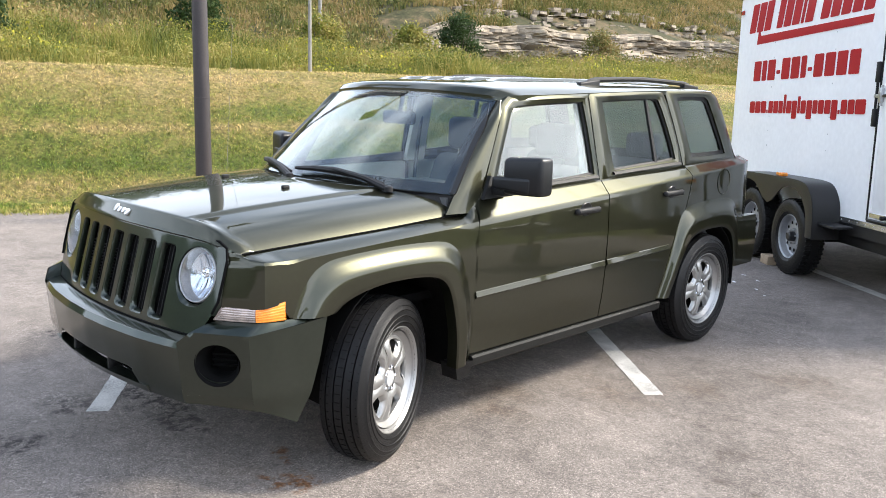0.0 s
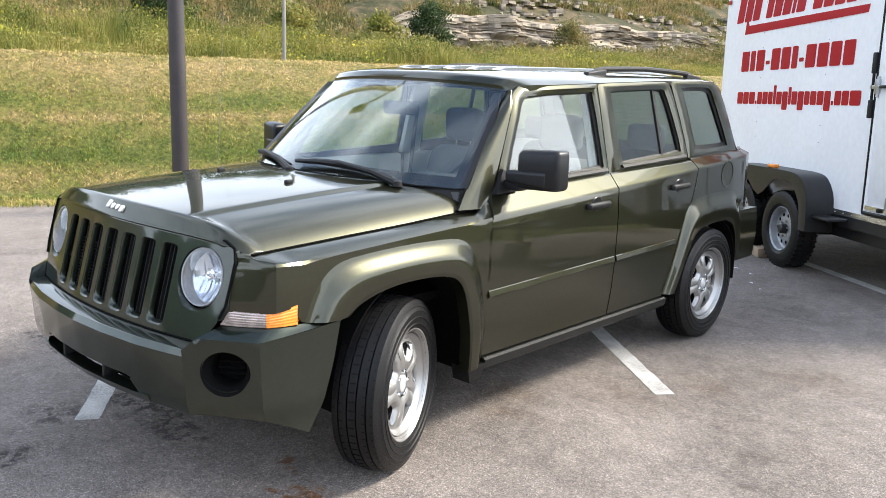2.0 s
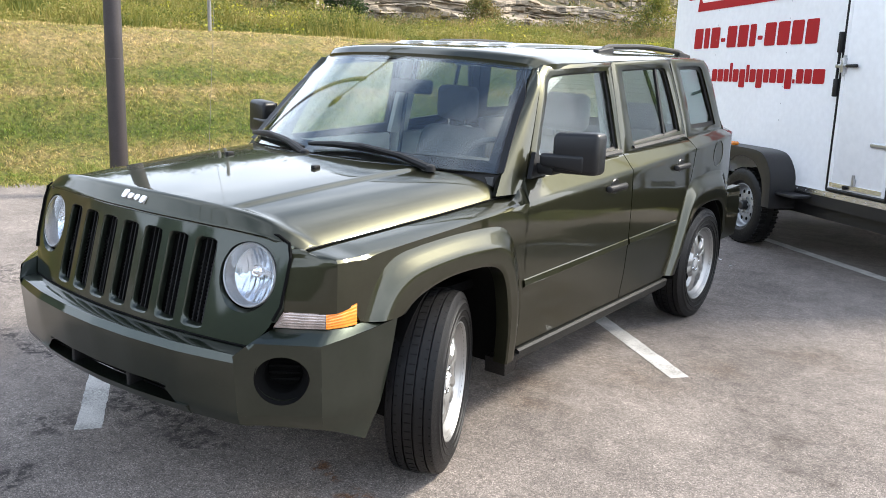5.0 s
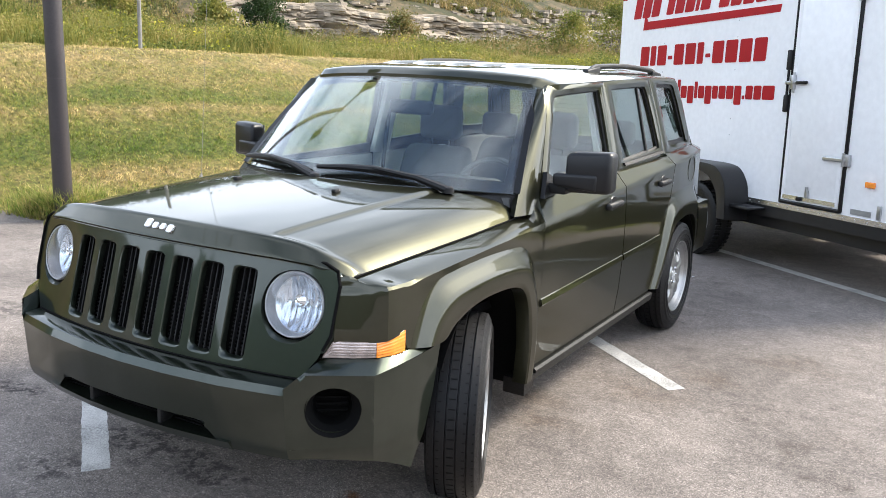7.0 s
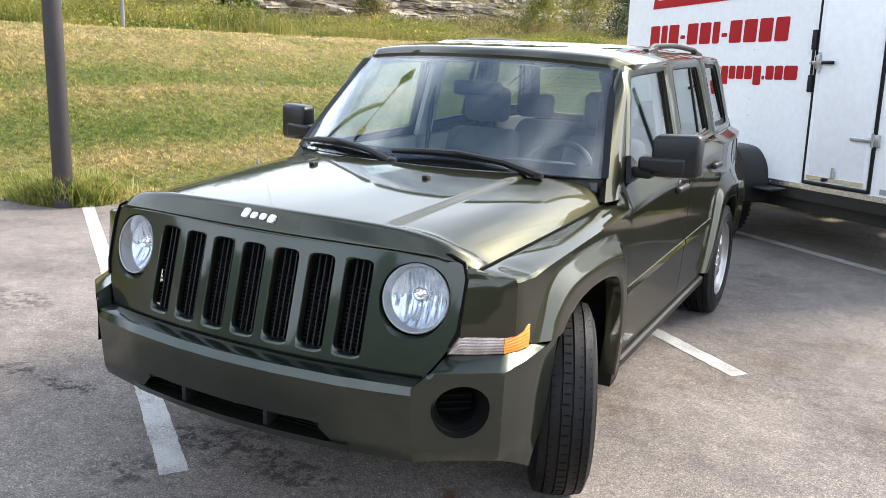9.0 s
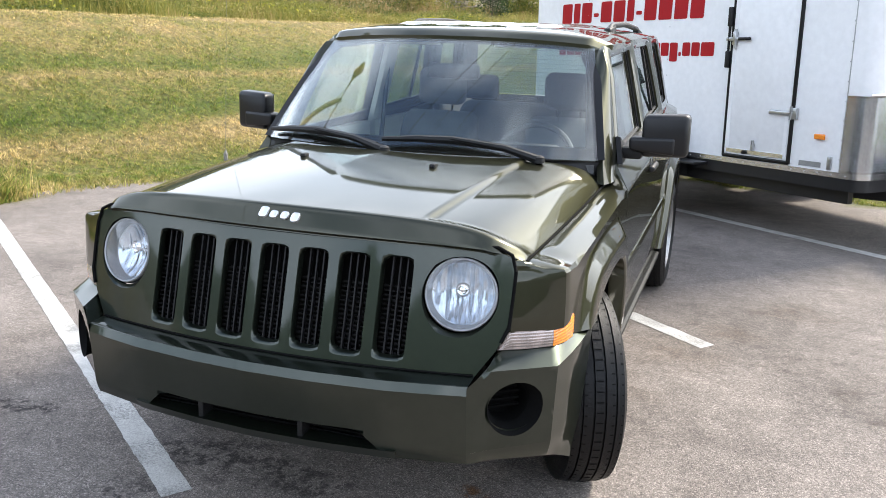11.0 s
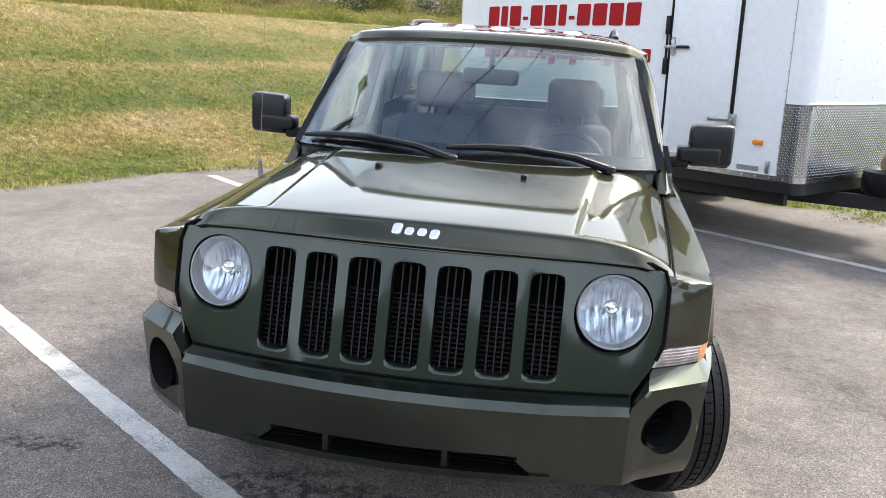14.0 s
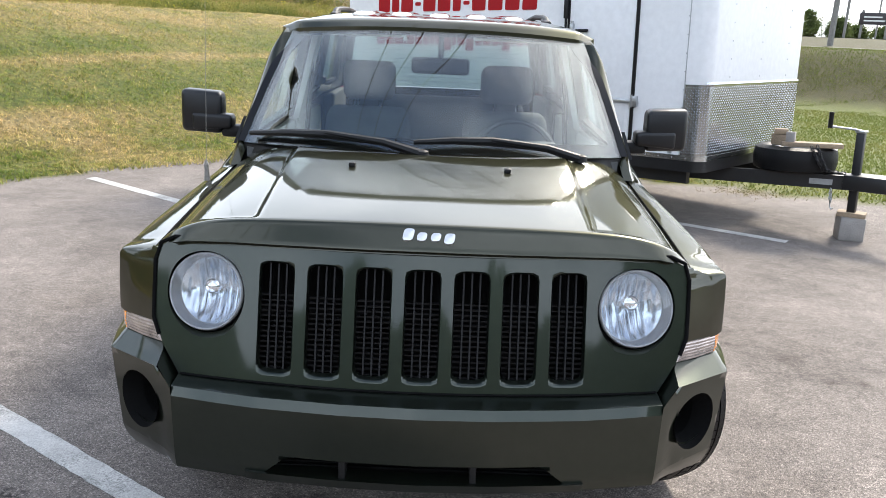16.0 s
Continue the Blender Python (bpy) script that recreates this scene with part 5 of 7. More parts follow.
for sx in (-1, 1):
    part("tail_pillar", sheet(lambda a, b, sx=sx: mir(sx, V(lerp(lerp(0.69, 0.59, b), green_x(3.0, lerp(1.16, 1.60, b)), a), lerp(lerp(3.23, 2.955, b), lerp(3.14, 2.87, b), a), lerp(1.155, 1.60, b))), 4, 8, V(-sx * 0.02, -0.02, 0)), M["paint"], tail)
    part("tail_lamp", box((sx * 0.69 - 0.05, 3.22, 0.86), (sx * 0.69 + 0.055, 3.315, 1.15), 0.02), M["red_lens"], car, "red tail lamp")
bm = sheet(lambda a, b: V((a * 2 - 1) * (0.865 - 0.06 * (1 - b)), 3.44 - 0.30 * abs(a * 2 - 1) ** 5, 0) + V(0, -0.04 * b * b - 0.15 * (1 - b), lerp(0.46, 0.77, b)), 30, 6, V(0, -0.10, 0))
part("rear_bumper", bm, M["paint"], car)
for sx in (-1, 1):
    bm = sheet(lambda a, b, sx=sx: mir(sx, V(0.868 + 0.012 * math.sin(math.pi * b), lerp(3.02, 3.30, a), lerp(0.44, 0.78, b))), 6, 5, V(-sx * 0.05, 0, 0))
    part("bumper_side", bm, M["paint"], car)

# underbody, inner shell
bm = bmesh.new()
join(bm, box((-0.60, -0.72, 0.30), (0.60, 0.42, 0.62), 0.03))
join(bm, box((-0.79, 0.42, 0.26), (0.79, 2.12, 0.36), 0.02))
join(bm, box((-0.60, 2.10, 0.33), (0.60, 3.25, 0.62), 0.03))
join(bm, box((-0.83, 3.02, 0.45), (0.83, 3.28, 0.60), 0.02))
join(bm, box((-0.70, -0.70, 0.62), (0.70, 0.40, 0.66)))
part("underbody", bm, M["void"], car, "black underbody", smooth=False)


# ---- wheels ----
def tyre_mesh():
    prof = []
    # from inner bead over the tread to outer bead
    prof += [(-0.080, 0.216), (-0.094, 0.236), (-0.099, 0.272), (-0.094, 0.310), (-0.085, 0.334)]
    edges = [-0.083, -0.058, -0.052, -0.022, -0.015, 0.015, 0.022, 0.052, 0.058, 0.083]
    for k, a in enumerate(edges):
        crown = 0.351 - 0.010 * (a / 0.083) ** 2
        prof.append((a, crown))
        if k % 2 == 1 and k < len(edges) - 1:
            prof += [(a + 0.001, crown - 0.009), (edges[k + 1] - 0.001, crown - 0.009)]
    prof += [(0.086, 0.336), (0.092, 0.324), (0.0955, 0.316), (0.0935, 0.3135), (0.099, 0.302), (0.1025, 0.2985), (0.1005, 0.2955), (0.1015, 0.276), (0.1045, 0.2735), (0.1005, 0.270), (0.0985, 0.250), (0.1015, 0.247), (0.0965, 0.244), (0.091, 0.226), (0.083, 0.216)]
    bm = lathe(prof, 72, "X")
    return bm


def sipes():
    """Cross cuts on shoulder and ribs."""
    bm = bmesh.new()
    for i in range(64):
        t = 2 * math.pi * i / 64
        for a0, a1, sk in ((0.060, 0.079, 0.02), (-0.079, -0.060, -0.02), (0.026, 0.050, 0.015), (-0.050, -0.026, 0.015), (-0.012, 0.012, -0.015)):
            r = 0.3514 - 0.010 * (max(abs(a0), abs(a1)) / 0.083) ** 2
            b2 = box((a0, -0.0022, r - 0.006), (a1, 0.0022, r + 0.0004))
            join(bm, b2, Matrix.Rotation(t + sk, 4, "X"))
    return bm


def wheel_thing(parent, at, steer, sx, grow=1.0):
    m = Matrix.Translation(at) @ Matrix.Rotation(steer, 4, "Z") @ Matrix.Diagonal((sx * grow, grow, grow, 1))
    hub = part("wheel", lathe([(-0.08, 0.216), (-0.07, 0.206), (0.055, 0.206), (0.078, 0.212), (0.092, 0.224), (0.092, 0.228), (0.080, 0.230)], 56, "X"), M["rim"], parent, "silver wheel with five broad spokes", loc=m)
    part("tyre", TYRE.copy(), M["rubber"], hub, "black road tyre")
    tagged(part("tread_pattern", SIPES.copy(), M["void"], hub, "fine cross cuts of the tread", smooth=False), kind="stuff")
    bm = bmesh.new()
    # dished face: rim edge ring
    join(bm, lathe([(0.074, 0.205), (0.064, 0.197), (0.054, 0.184), (0.056, 0.172)], 56, "X"))
    # pressed disc with five windows
    def disc_x(r):
        return table([(0.05, 0.060), (0.085, 0.067), (0.12, 0.068), (0.155, 0.062), (0.176, 0.054)], r)
    for k in range(5):
        a0 = 2 * math.pi * k / 5 + 0.3
        hw = math.pi / 5
        out = loop_points([(-hw, 0.055), (hw, 0.055), (hw, 0.176), (-hw, 0.176)], 40)
        inn = rounded([(-0.19, 0.108), (0.19, 0.108), (0.33, 0.166), (-0.33, 0.166)], 0.05, 5)
        inn = loop_points(inn[3:] + inn[:3], 40)
        join(bm, ring(out, inn, lambda t, r, q, a0=a0: V(disc_x(r) + 0.006 * math.sin(math.pi * min(1, q * 1.2)) - 0.016 * smooth01((q - 0.75) / 0.25), r * math.sin(t + a0), r * math.cos(t + a0)), 6))
    bmesh.ops.remove_doubles(bm, verts=bm.verts, dist=0.0005)
    join(bm, lathe([(0.020, 0.062), (0.046, 0.062), (0.056, 0.056), (0.058, 0.040), (0.056, 0.034)], 40, "X"))
    part("spokes", bm, M["rim"], hub)
    part("hub_cap", lathe([(0.050, 0.036), (0.066, 0.034), (0.070, 0.026), (0.072, 0.0001)], 28, "X"), M["satin"], hub)
    for k in range(5):
        a = 2 * math.pi * k / 5 + 0.3
        part("wheel_nut", lathe([(0.046, 0.0105), (0.066, 0.0100), (0.069, 0.006), (0.069, 0.0001)], 6, "X"), M["chrome"], hub, loc=Matrix.Translation((0, 0.050 * math.sin(a), 0.050 * math.cos(a))), smooth=False)
    part("brake_disc", lathe([(0.0, 0.0001), (0.0, 0.150), (-0.02, 0.150), (-0.02, 0.0001)], 40, "X"), M["void"], hub)
    return hub


TYRE, SIPES = tyre_mesh(), sipes()
STEER = radians(24)
for at, st, sx in (((0.806, -0.092, 0.358), STEER, 1), ((-0.803, -0.055, 0.364), STEER, -1), ((0.800, 2.598, 0.356), 0, 1), ((-0.800, 2.598, 0.356), 0, -1)):
    wheel_thing(car, at, st, sx, at[2] / 0.351)
TYRE.free()
SIPES.free()

# ---- cabin ----
bm = bmesh.new()
join(bm, sheet(lambda a, b: V((a * 2 - 1) * 0.74, lerp(0.20 + 0.17 * (a * 2 - 1) ** 2, 0.72, b), lerp(1.095, 1.10, b) - 0.10 * smooth01((b - 0.6) / 0.4)), 20, 8, V(0, 0, -0.05)))
join(bm, box((-0.74, 0.60, 0.55), (0.74, 0.72, 1.02), 0.04))
join(bm, box((0.20, 0.56, 1.06), (0.54, 0.72, 1.125), 0.03, 3))
part("dashboard", bm, M["trim_dark"], car, "dark slate dashboard")
wheel_m = pose(0.37, 0.86, 1.02, 62, 0, 0)
bm = bmesh.new()
n = 40
loopv = [[bm.verts.new(((0.185 + 0.015 * math.cos(b)) * math.cos(a), (0.185 + 0.015 * math.cos(b)) * math.sin(a), 0.015 * math.sin(b))) for b in [2 * math.pi * j / 8 for j in range(8)]] for a in [2 * math.pi * i / n for i in range(n)]]
for i in range(n):
    for j in range(8):
        bm.faces.new((loopv[i][j], loopv[(i + 1) % n][j], loopv[(i + 1) % n][(j + 1) % 8], loopv[i][(j + 1) % 8]))
join(bm, box((-0.18, -0.022, -0.012), (0.18, 0.022, 0.012), 0.008))
join(bm, box((-0.07, -0.07, -0.02), (0.07, 0.06, 0.02), 0.02, 3))
join(bm, box((-0.02, -0.18, -0.012), (0.02, -0.05, 0.012), 0.006))
part("steering_wheel", bm, M["trim_dark"], car, loc=wheel_m)


def seat_part(x, y, w, name="seat"):
    s = part(name, box((x - w / 2, y, 0.48), (x + w / 2, y + 0.50, 0.64), 0.06, 3), M["fabric"], car, "grey cloth car seat")
    bm = box((x - w / 2, y + 0.42, 0.60), (x + w / 2, y + 0.56, 1.16), 0.06, 4)
    for v in bm.verts:
        v.co.y += (v.co.z - 0.6) * 0.30
        v.co.x = x + (v.co.x - x) * (1 - 0.16 * smooth01((v.co.z - 0.8) / 0.4))
    part("seat_back", bm, M["fabric"], s)
    return s


for x in (-0.37, 0.37):
    s = seat_part(x, 0.98, 0.52)
    bm = box((x - 0.14, 1.60, 1.195), (x + 0.14, 1.70, 1.400), 0.045, 4)
    part("headrest", bm, M["fabric"], s)
    for dx in (-0.06, 0.06):
        part("headrest_stem", tube([V(x + dx, 1.645, 1.10), V(x + dx, 1.65, 1.24)], 0.006, 6), M["chrome"], s)
s = seat_part(0.0, 1.88, 1.26, "rear_bench")
for x in (-0.42, 0.42):
    part("headrest", box((x - 0.13, 2.48, 1.17), (x + 0.13, 2.57, 1.33), 0.04, 4), M["fabric"], s)
# cabin lining: floor, headlining, door cards, pillars
part("cabin_floor", box((-0.78, 0.45, 0.37), (0.78, 3.22, 0.41)), M["trim_dark"], car, smooth=False)
part("headlining", sheet(lambda a, b: V((a * 2 - 1) * 0.62, lerp(0.90, 2.95, b), 1.555 + 0.040 * math.sin(math.pi * b) - 0.02 * abs(a * 2 - 1) ** 4), 12, 12, V(0, 0, 0.012)), M["trim_light"], car, "pale grey headlining")
for sx in (-1, 1):
    for ya, yb in ((0.56, 1.46), (1.52, 2.36)):
        bm = box((0.735, ya, 0.42), (0.790, yb, 1.095), 0.015)
        bm.transform(Matrix.Diagonal((sx, 1, 1, 1)))
        part("door_card", bm, M["trim_light"], car, "pale grey door lining")
    bm = slab([mir(sx, (green_x(p[0], p[1]) - 0.055, p[0], p[1])) for p in ((1.44, 1.10), (1.60, 1.10), (1.585, 1.56), (1.455, 1.56))], V(-sx * 0.03, 0, 0))
    part("pillar_lining", bm, M["trim_light"], car, smooth=False)
    part("seat_belt", tube([mir(sx, (0.655, 1.53, 1.50)), mir(sx, (0.67, 1.50, 1.20)), mir(sx, (0.70, 1.48, 0.80))], 0.013, 6), M["trim_dark"], car)
    part("cargo_lining", box((sx * 0.70 - 0.03, 2.42, 0.42), (sx * 0.70 + 0.03, 3.15, 1.15), 0.02), M["trim_dark"], car)
    part("sun_visor", box((sx * 0.33 - 0.17, 0.86, 1.535), (sx * 0.33 + 0.17, 1.02, 1.553), 0.007), M["trim_light"], car)
# inner mirror
bm = box((-0.110, 0.70, 1.390), (0.140, 0.735, 1.460), 0.018, 3)
mirr = part("inner_mirror", bm, M["black_plastic"], car, "black inner rear-view mirror")
part("mirror_stem", tube([V(0.015, 0.72, 1.44), V(0.015, 0.735, 1.50), V(0.015, 0.745, 1.560)], 0.012, 8), M["black_plastic"], mirr)
# white sheet on the dash, standing in for glare behind the windscreen
part("dash_glare", box((-0.42, 0.33, 1.106), (-0.27, 0.42, 1.108)), M["white"], car, "white sheet standing in for glare on the dashboard", smooth=False)
# aerial on the right fender
aer = tube([V(-0.845, 0.165, 0.99), V(-0.845, 0.165, 1.05), V(-0.847, 0.170, 1.07), V(-0.845, 0.225, 1.90)], [0.012, 0.010, 0.0010, 0.0007], 6)
part("aerial", aer, M["post_grey"], car, "thin grey radio aerial")


# ---- the box trailer: x to its nose, y to its far side, z up ----
T_TILT = 0.030
T_U = Vector((0.74896, -0.66262, 0)) 
T_M = Matrix.Translation((0.834, 5.0, 0)) @ Matrix.Rotation(math.atan2(T_U.y, T_U.x), 4, "Z") @ Matrix.Rotation(-T_TILT, 4, "Y")
trailer = empty("cargo_trailer", T_M, "white enclosed box trailer with red lettering, on black tandem wheels", "trailer")
T_W, T_BACK, T_NOSE, T_BOT, T_TOP = 2.05, -2.46, 1.76, 0.575, 2.66
RAD = 0.11


def hull(inset=0.0, n=8):
    """Plan line of the box, with round front corners."""
    x0, x1, y0, y1, r = T_BACK + inset, T_NOSE - inset, inset, T_W - inset, RAD
    pts = [(x0, y0), (x1 - r, y0)]
    pts += [(x1 - r + r * math.sin(math.pi / 2 * k / n), y0 + r - r * math.cos(math.pi / 2 * k / n)) for k in range(1, n + 1)]
    pts += [(x1 - r + r * math.cos(math.pi / 2 * k / n), y1 - r + r * math.sin(math.pi / 2 * k / n)) for k in range(0, n + 1)]
    return pts + [(x0, y1)]


def hull_band(lo, hi, out=0.0, closed=True):
    bm = bmesh.new()
    pts = hull(-out)
    a = [bm.verts.new((p[0], p[1], lo)) for p in pts]
    b = [bm.verts.new((p[0], p[1], hi)) for p in pts]
    for i in range(len(pts)):
        j = (i + 1) % len(pts)
        bm.faces.new((a[i], a[j], b[j], b[i]))
    if closed:
        bm.faces.new(a[::-1])
        bm.faces.new(b)
    return bm


body = part("body", hull_band(T_BOT + 0.02, T_TOP), M["white"], trailer, "white painted aluminium box", sharp=30)
part("roof_cap", hull_band(T_TOP, T_TOP + 0.05, 0.012), M["alu"], trailer)
bm = hull_band(T_BOT - 0.012, T_BOT + 0.030, 0.010)
part("bottom_trim", bm, M["alu"], trailer, "bright aluminium bottom trim")
part("frame", hull_band(T_BOT - 0.105, T_BOT - 0.014, 0.004), M["frame_black"], trailer, "black steel frame")
# screws along seams
bm = bmesh.new()
def screw(x, y, z, nrm):
    b2 = bmesh.new()
    bmesh.ops.create_cone(b2, cap_ends=True, segments=6, radius1=0.007, radius2=0.003, depth=0.005)
    join(bm, b2, Matrix.Translation((x, y, z)) @ Vector(nrm).to_track_quat("Z", "Y").to_matrix().to_4x4())
for xs_ in (1.555, -0.35, -1.55):
    for k in range(14):
        if xs_ > 0 or k > 2:
            screw(xs_, -0.002, 0.70 + k * 0.145, (0, -1, 0))
for k in range(34):
    screw(T_BACK + 0.06 + k * 0.122, -0.012, T_BOT + 0.008, (0, -1, 0))
for ys_ in (0.40, 1.02, 1.64):
    for k in range(10):
        screw(T_NOSE + 0.002, ys_, 1.24 + k * 0.145, (1, 0, 0))
part("screws", bm, M["steel"], body, "rows of small panel screws", smooth=False)["kind"] = "stuff"
# seam strip of the front corner
part("corner_seam", box((1.560, -0.003, T_BOT + 0.03), (1.567, 0.004, T_TOP)), M["steel"], body, smooth=False)

# diamond plate round the nose
PL_TOP = 1.178
def nose_line(s):
    """A point of the nose plan at s metres from the near side seam, and its outward normal."""
    flat = T_NOSE - RAD - 1.57
    if s < flat:
        return V(1.57 + s, 0, 0), V(0, -1, 0)
    s -= flat
    arc = math.pi / 2 * RAD
    if s < arc:
        t = s / RAD
        return V(T_NOSE - RAD + RAD * math.sin(t), RAD - RAD * math.cos(t), 0), V(math.sin(t), -math.cos(t), 0)
    if s < arc + T_W - 2 * RAD:
        return V(T_NOSE, RAD + s - arc, 0), V(1, 0, 0)
    t = math.pi / 2 + (s - arc - T_W + 2 * RAD) / RAD
    return V(T_NOSE - RAD + RAD * math.sin(t), T_W - RAD - RAD * math.cos(t), 0), V(math.sin(t), -math.cos(t), 0)


NOSE_LEN = math.pi * RAD + T_W - 2 * RAD + T_NOSE - RAD - 1.57
bm = sheet(lambda a, b: (lambda p, q: p + q * 0.005 + V(0, 0, lerp(T_BOT + 0.03, PL_TOP, b)))(*nose_line(a * NOSE_LEN)), 90, 2)
plate = part("tread_plate", bm, M["tread_alu"], trailer, "bright diamond tread plate across the nose")
vs, fs = [], []
k = 0
step = 0.021
for i in range(int(NOSE_LEN / step)):
    for j in range(int((PL_TOP - T_BOT - 0.05) / step)):
        s, z = (i + 0.5) * step, T_BOT + 0.045 + (j + 0.5) * step
        p, q = nose_line(s)
        tan = V(-q.y, q.x, 0)
        ang = math.pi / 4 if (i + j) % 2 else -math.pi / 4
        d = tan * math.cos(ang) + V(0, 0, math.sin(ang))
        e = tan * -math.sin(ang) + V(0, 0, math.cos(ang))
        c = p + q * 0.0052 + V(0, 0, z)
        vs += [c + d * 0.0112, c + e * 0.0030, c - d * 0.0112, c - e * 0.0030, c + q * 0.0030]
        fs += [(k, k + 1, k + 4), (k + 1, k + 2, k + 4), (k + 2, k + 3, k + 4), (k + 3, k, k + 4)]
        k += 5
me = bpy.data.meshes.new("treads")
me.from_pydata(vs, [], fs)
me.materials.append(M["alu"])
tr = new("treads", me)
tr.parent = plate
tagged(tr, "raised diamond treads", kind="stuff")
bm = sheet(lambda a, b: (lambda p, q: p + q * (0.006 + 0.008 * math.sin(math.pi * b)) + V(0, 0, lerp(PL_TOP - 0.010, PL_TOP + 0.022, b)))(*nose_line(lerp(0.17, NOSE_LEN - 0.10, a))), 90, 4)
part("plate_trim", bm, M["alu"], trailer, "bright capping strip")

# side door
D0, D1, DB, DT = 0.435, 1.085, 0.640, 2.46
part("side_door", box((D0, -0.016, DB), (D1, -0.002, DT), 0.004), M["white"], trailer, "white side door edged with black rubber")
door = [o for o in trailer.children if o.name.startswith("side_door")][0]
o = rounded([(D0 - 0.028, DB - 0.030), (D1 + 0.028, DB - 0.030), (D1 + 0.028, DT + 0.03), (D0 - 0.028, DT + 0.03)], 0.02)
i = rounded([(D0 + 0.002, DB + 0.002), (D1 - 0.002, DB + 0.002), (D1 - 0.002, DT), (D0 + 0.002, DT)], 0.012)
part("door_gasket", ring(o, i, lambda a, b, t: V(a, -0.012 - 0.010 * math.sin(math.pi * t), b), 3, V(0, 0.012, 0)), M["gloss_black"], door, "black rubber door gasket")
o = [(D0 + 0.012, DB + 0.012), (D1 - 0.012, DB + 0.012), (D1 - 0.012, DT - 0.01), (D0 + 0.012, DT - 0.01)]
i = [(D0 + 0.045, DB + 0.050), (D1 - 0.045, DB + 0.050), (D1 - 0.045, DT - 0.05), (D0 + 0.045, DT - 0.05)]
part("door_edge_trim", ring(o, i, lambda a, b, t: V(a, -0.019, b), 1, V(0, 0.003, 0)), M["white"], door, smooth=False)
part("door_foot_trim", box((D0 + 0.03, -0.023, DB + 0.016), (D1 - 0.03, -0.018, DB + 0.048)), M["alu"], door, smooth=False)
# long black hinge seam with two knuckles
for z0, z1 in ((1.70, 1.86), (1.36, 1.50)):
    part("hinge_block", box((D0 - 0.055, -0.045, z0), (D0 - 0.015, -0.010, z1), 0.008), M["black_plastic"], door)
part("hinge_rod", tube([V(D0 - 0.034, -0.030, 1.38), V(D0 - 0.034, -0.030, 1.85)], 0.011, 8), M["gloss_black"], door)
# bar latch with black grip
bm = box((D0 - 0.06, -0.040, 1.582), (D0 + 0.07, -0.014, 1.612), 0.006)
join(bm, box((D0 + 0.018, -0.050, 1.545), (D0 + 0.052, -0.014, 1.660), 0.008))
join(bm, tube([V(D0 + 0.035, -0.03, 1.52), V(D0 + 0.035, -0.03, 1.68)], 0.012, 8))
latch = part("bar_latch", bm, M["steel"], door, "galvanised bar latch with a black grip")
part("latch_grip", box((D0 + 0.075, -0.052, 1.585), (D0 + 0.205, -0.028, 1.611), 0.010, 3), M["gloss_black"], latch)
for zc in (2.235, 1.018):
    bm = box((D1 - 0.200, -0.040, zc - 0.018), (D1 + 0.03, -0.018, zc + 0.018), 0.012, 3)
    join(bm, box((D1 + 0.004, -0.030, zc - 0.045), (D1 + 0.066, -0.004, zc + 0.045), 0.004))
    join(bm, tube([V(D1 + 0.016, -0.034, zc - 0.05), V(D1 + 0.016, -0.034, zc + 0.055)], 0.011, 8))
    part("strap_hinge", bm, M["steel"], door, "galvanised strap hinge")
bm = box((0.735, -0.040, 0.685), (0.765, -0.017, 0.745), 0.005)
join(bm, tube([V(0.75, -0.034, 0.74), V(0.75, -0.034, 0.775)], 0.012, 8))
part("door_stay", bm, M["steel"], door)
part("door_bumper", tube([V(0.665, -0.018, 0.668), V(0.665, -0.045, 0.668)], 0.017, 10), M["rubber"], door)
part("stay_plate", box((1.462, -0.020, 0.615), (1.500, -0.002, 0.72), 0.006), M["steel"], trailer)
part("sticker", box((1.20, -0.005, 0.622), (1.40, -0.002, 0.662)), M["wheel_grey"], trailer, "faded grey sticker", smooth=False)
for x, z in ((1.372, 0.858),):
    part("marker_lamp", box((x - 0.046, -0.022, z - 0.022), (x + 0.046, -0.002, z + 0.022), 0.008, 2), M["orange"], trailer, "amber side marker lamp")

# lettering as plain red shapes of the letters' size
def bars(name, cells, z0, z1, slant, label, depth=0.003):
    for a, b, lo, hi in cells:
        zz0, zz1 = lerp(z0, z1, lo), lerp(z0, z1, hi)
        pts = rounded([(a + slant * (zz0 - z0), zz0), (b + slant * (zz0 - z0), zz0), (b + slant * (zz1 - z0), zz1), (a + slant * (zz1 - z0), zz1)], min(0.02, (b - a) * 0.25))
        part(name, slab([V(p[0], -0.0045, p[1]) for p in pts], V(0, 0.003, 0)), M["red"], body, label, smooth=False)


def split_run(a, widths, gap):
    out, x = [], a
    for w in widths:
        if w > 0:
            out.append((x, x + w))
            x += w + gap
        else:
            x += -w
    return out


# company name: three slanted words of bars
cells = split_run(-2.20, [0.150, 0.150, 0.150, -0.11, 0.125, 0.150, 0.150, 0.055, 0.150, -0.11, 0.150, 0.150, 0.150, 0.150, 0.150], 0.028)
bars("name_bar", [(a, b, 0, 1) for a, b in cells], 2.285, 2.575, 0.24, "plain red bar standing for a letter")
part("name_underline", slab([V(-1.985, -0.0045, 2.158), V(0.190, -0.0045, 2.180), V(0.205, -0.0045, 2.243), V(-1.90, -0.0045, 2.243), V(-1.925, -0.0045, 2.285), V(-1.965, -0.0045, 2.285)], V(0, 0.003, 0)), M["red"], body, "red underline", smooth=False)
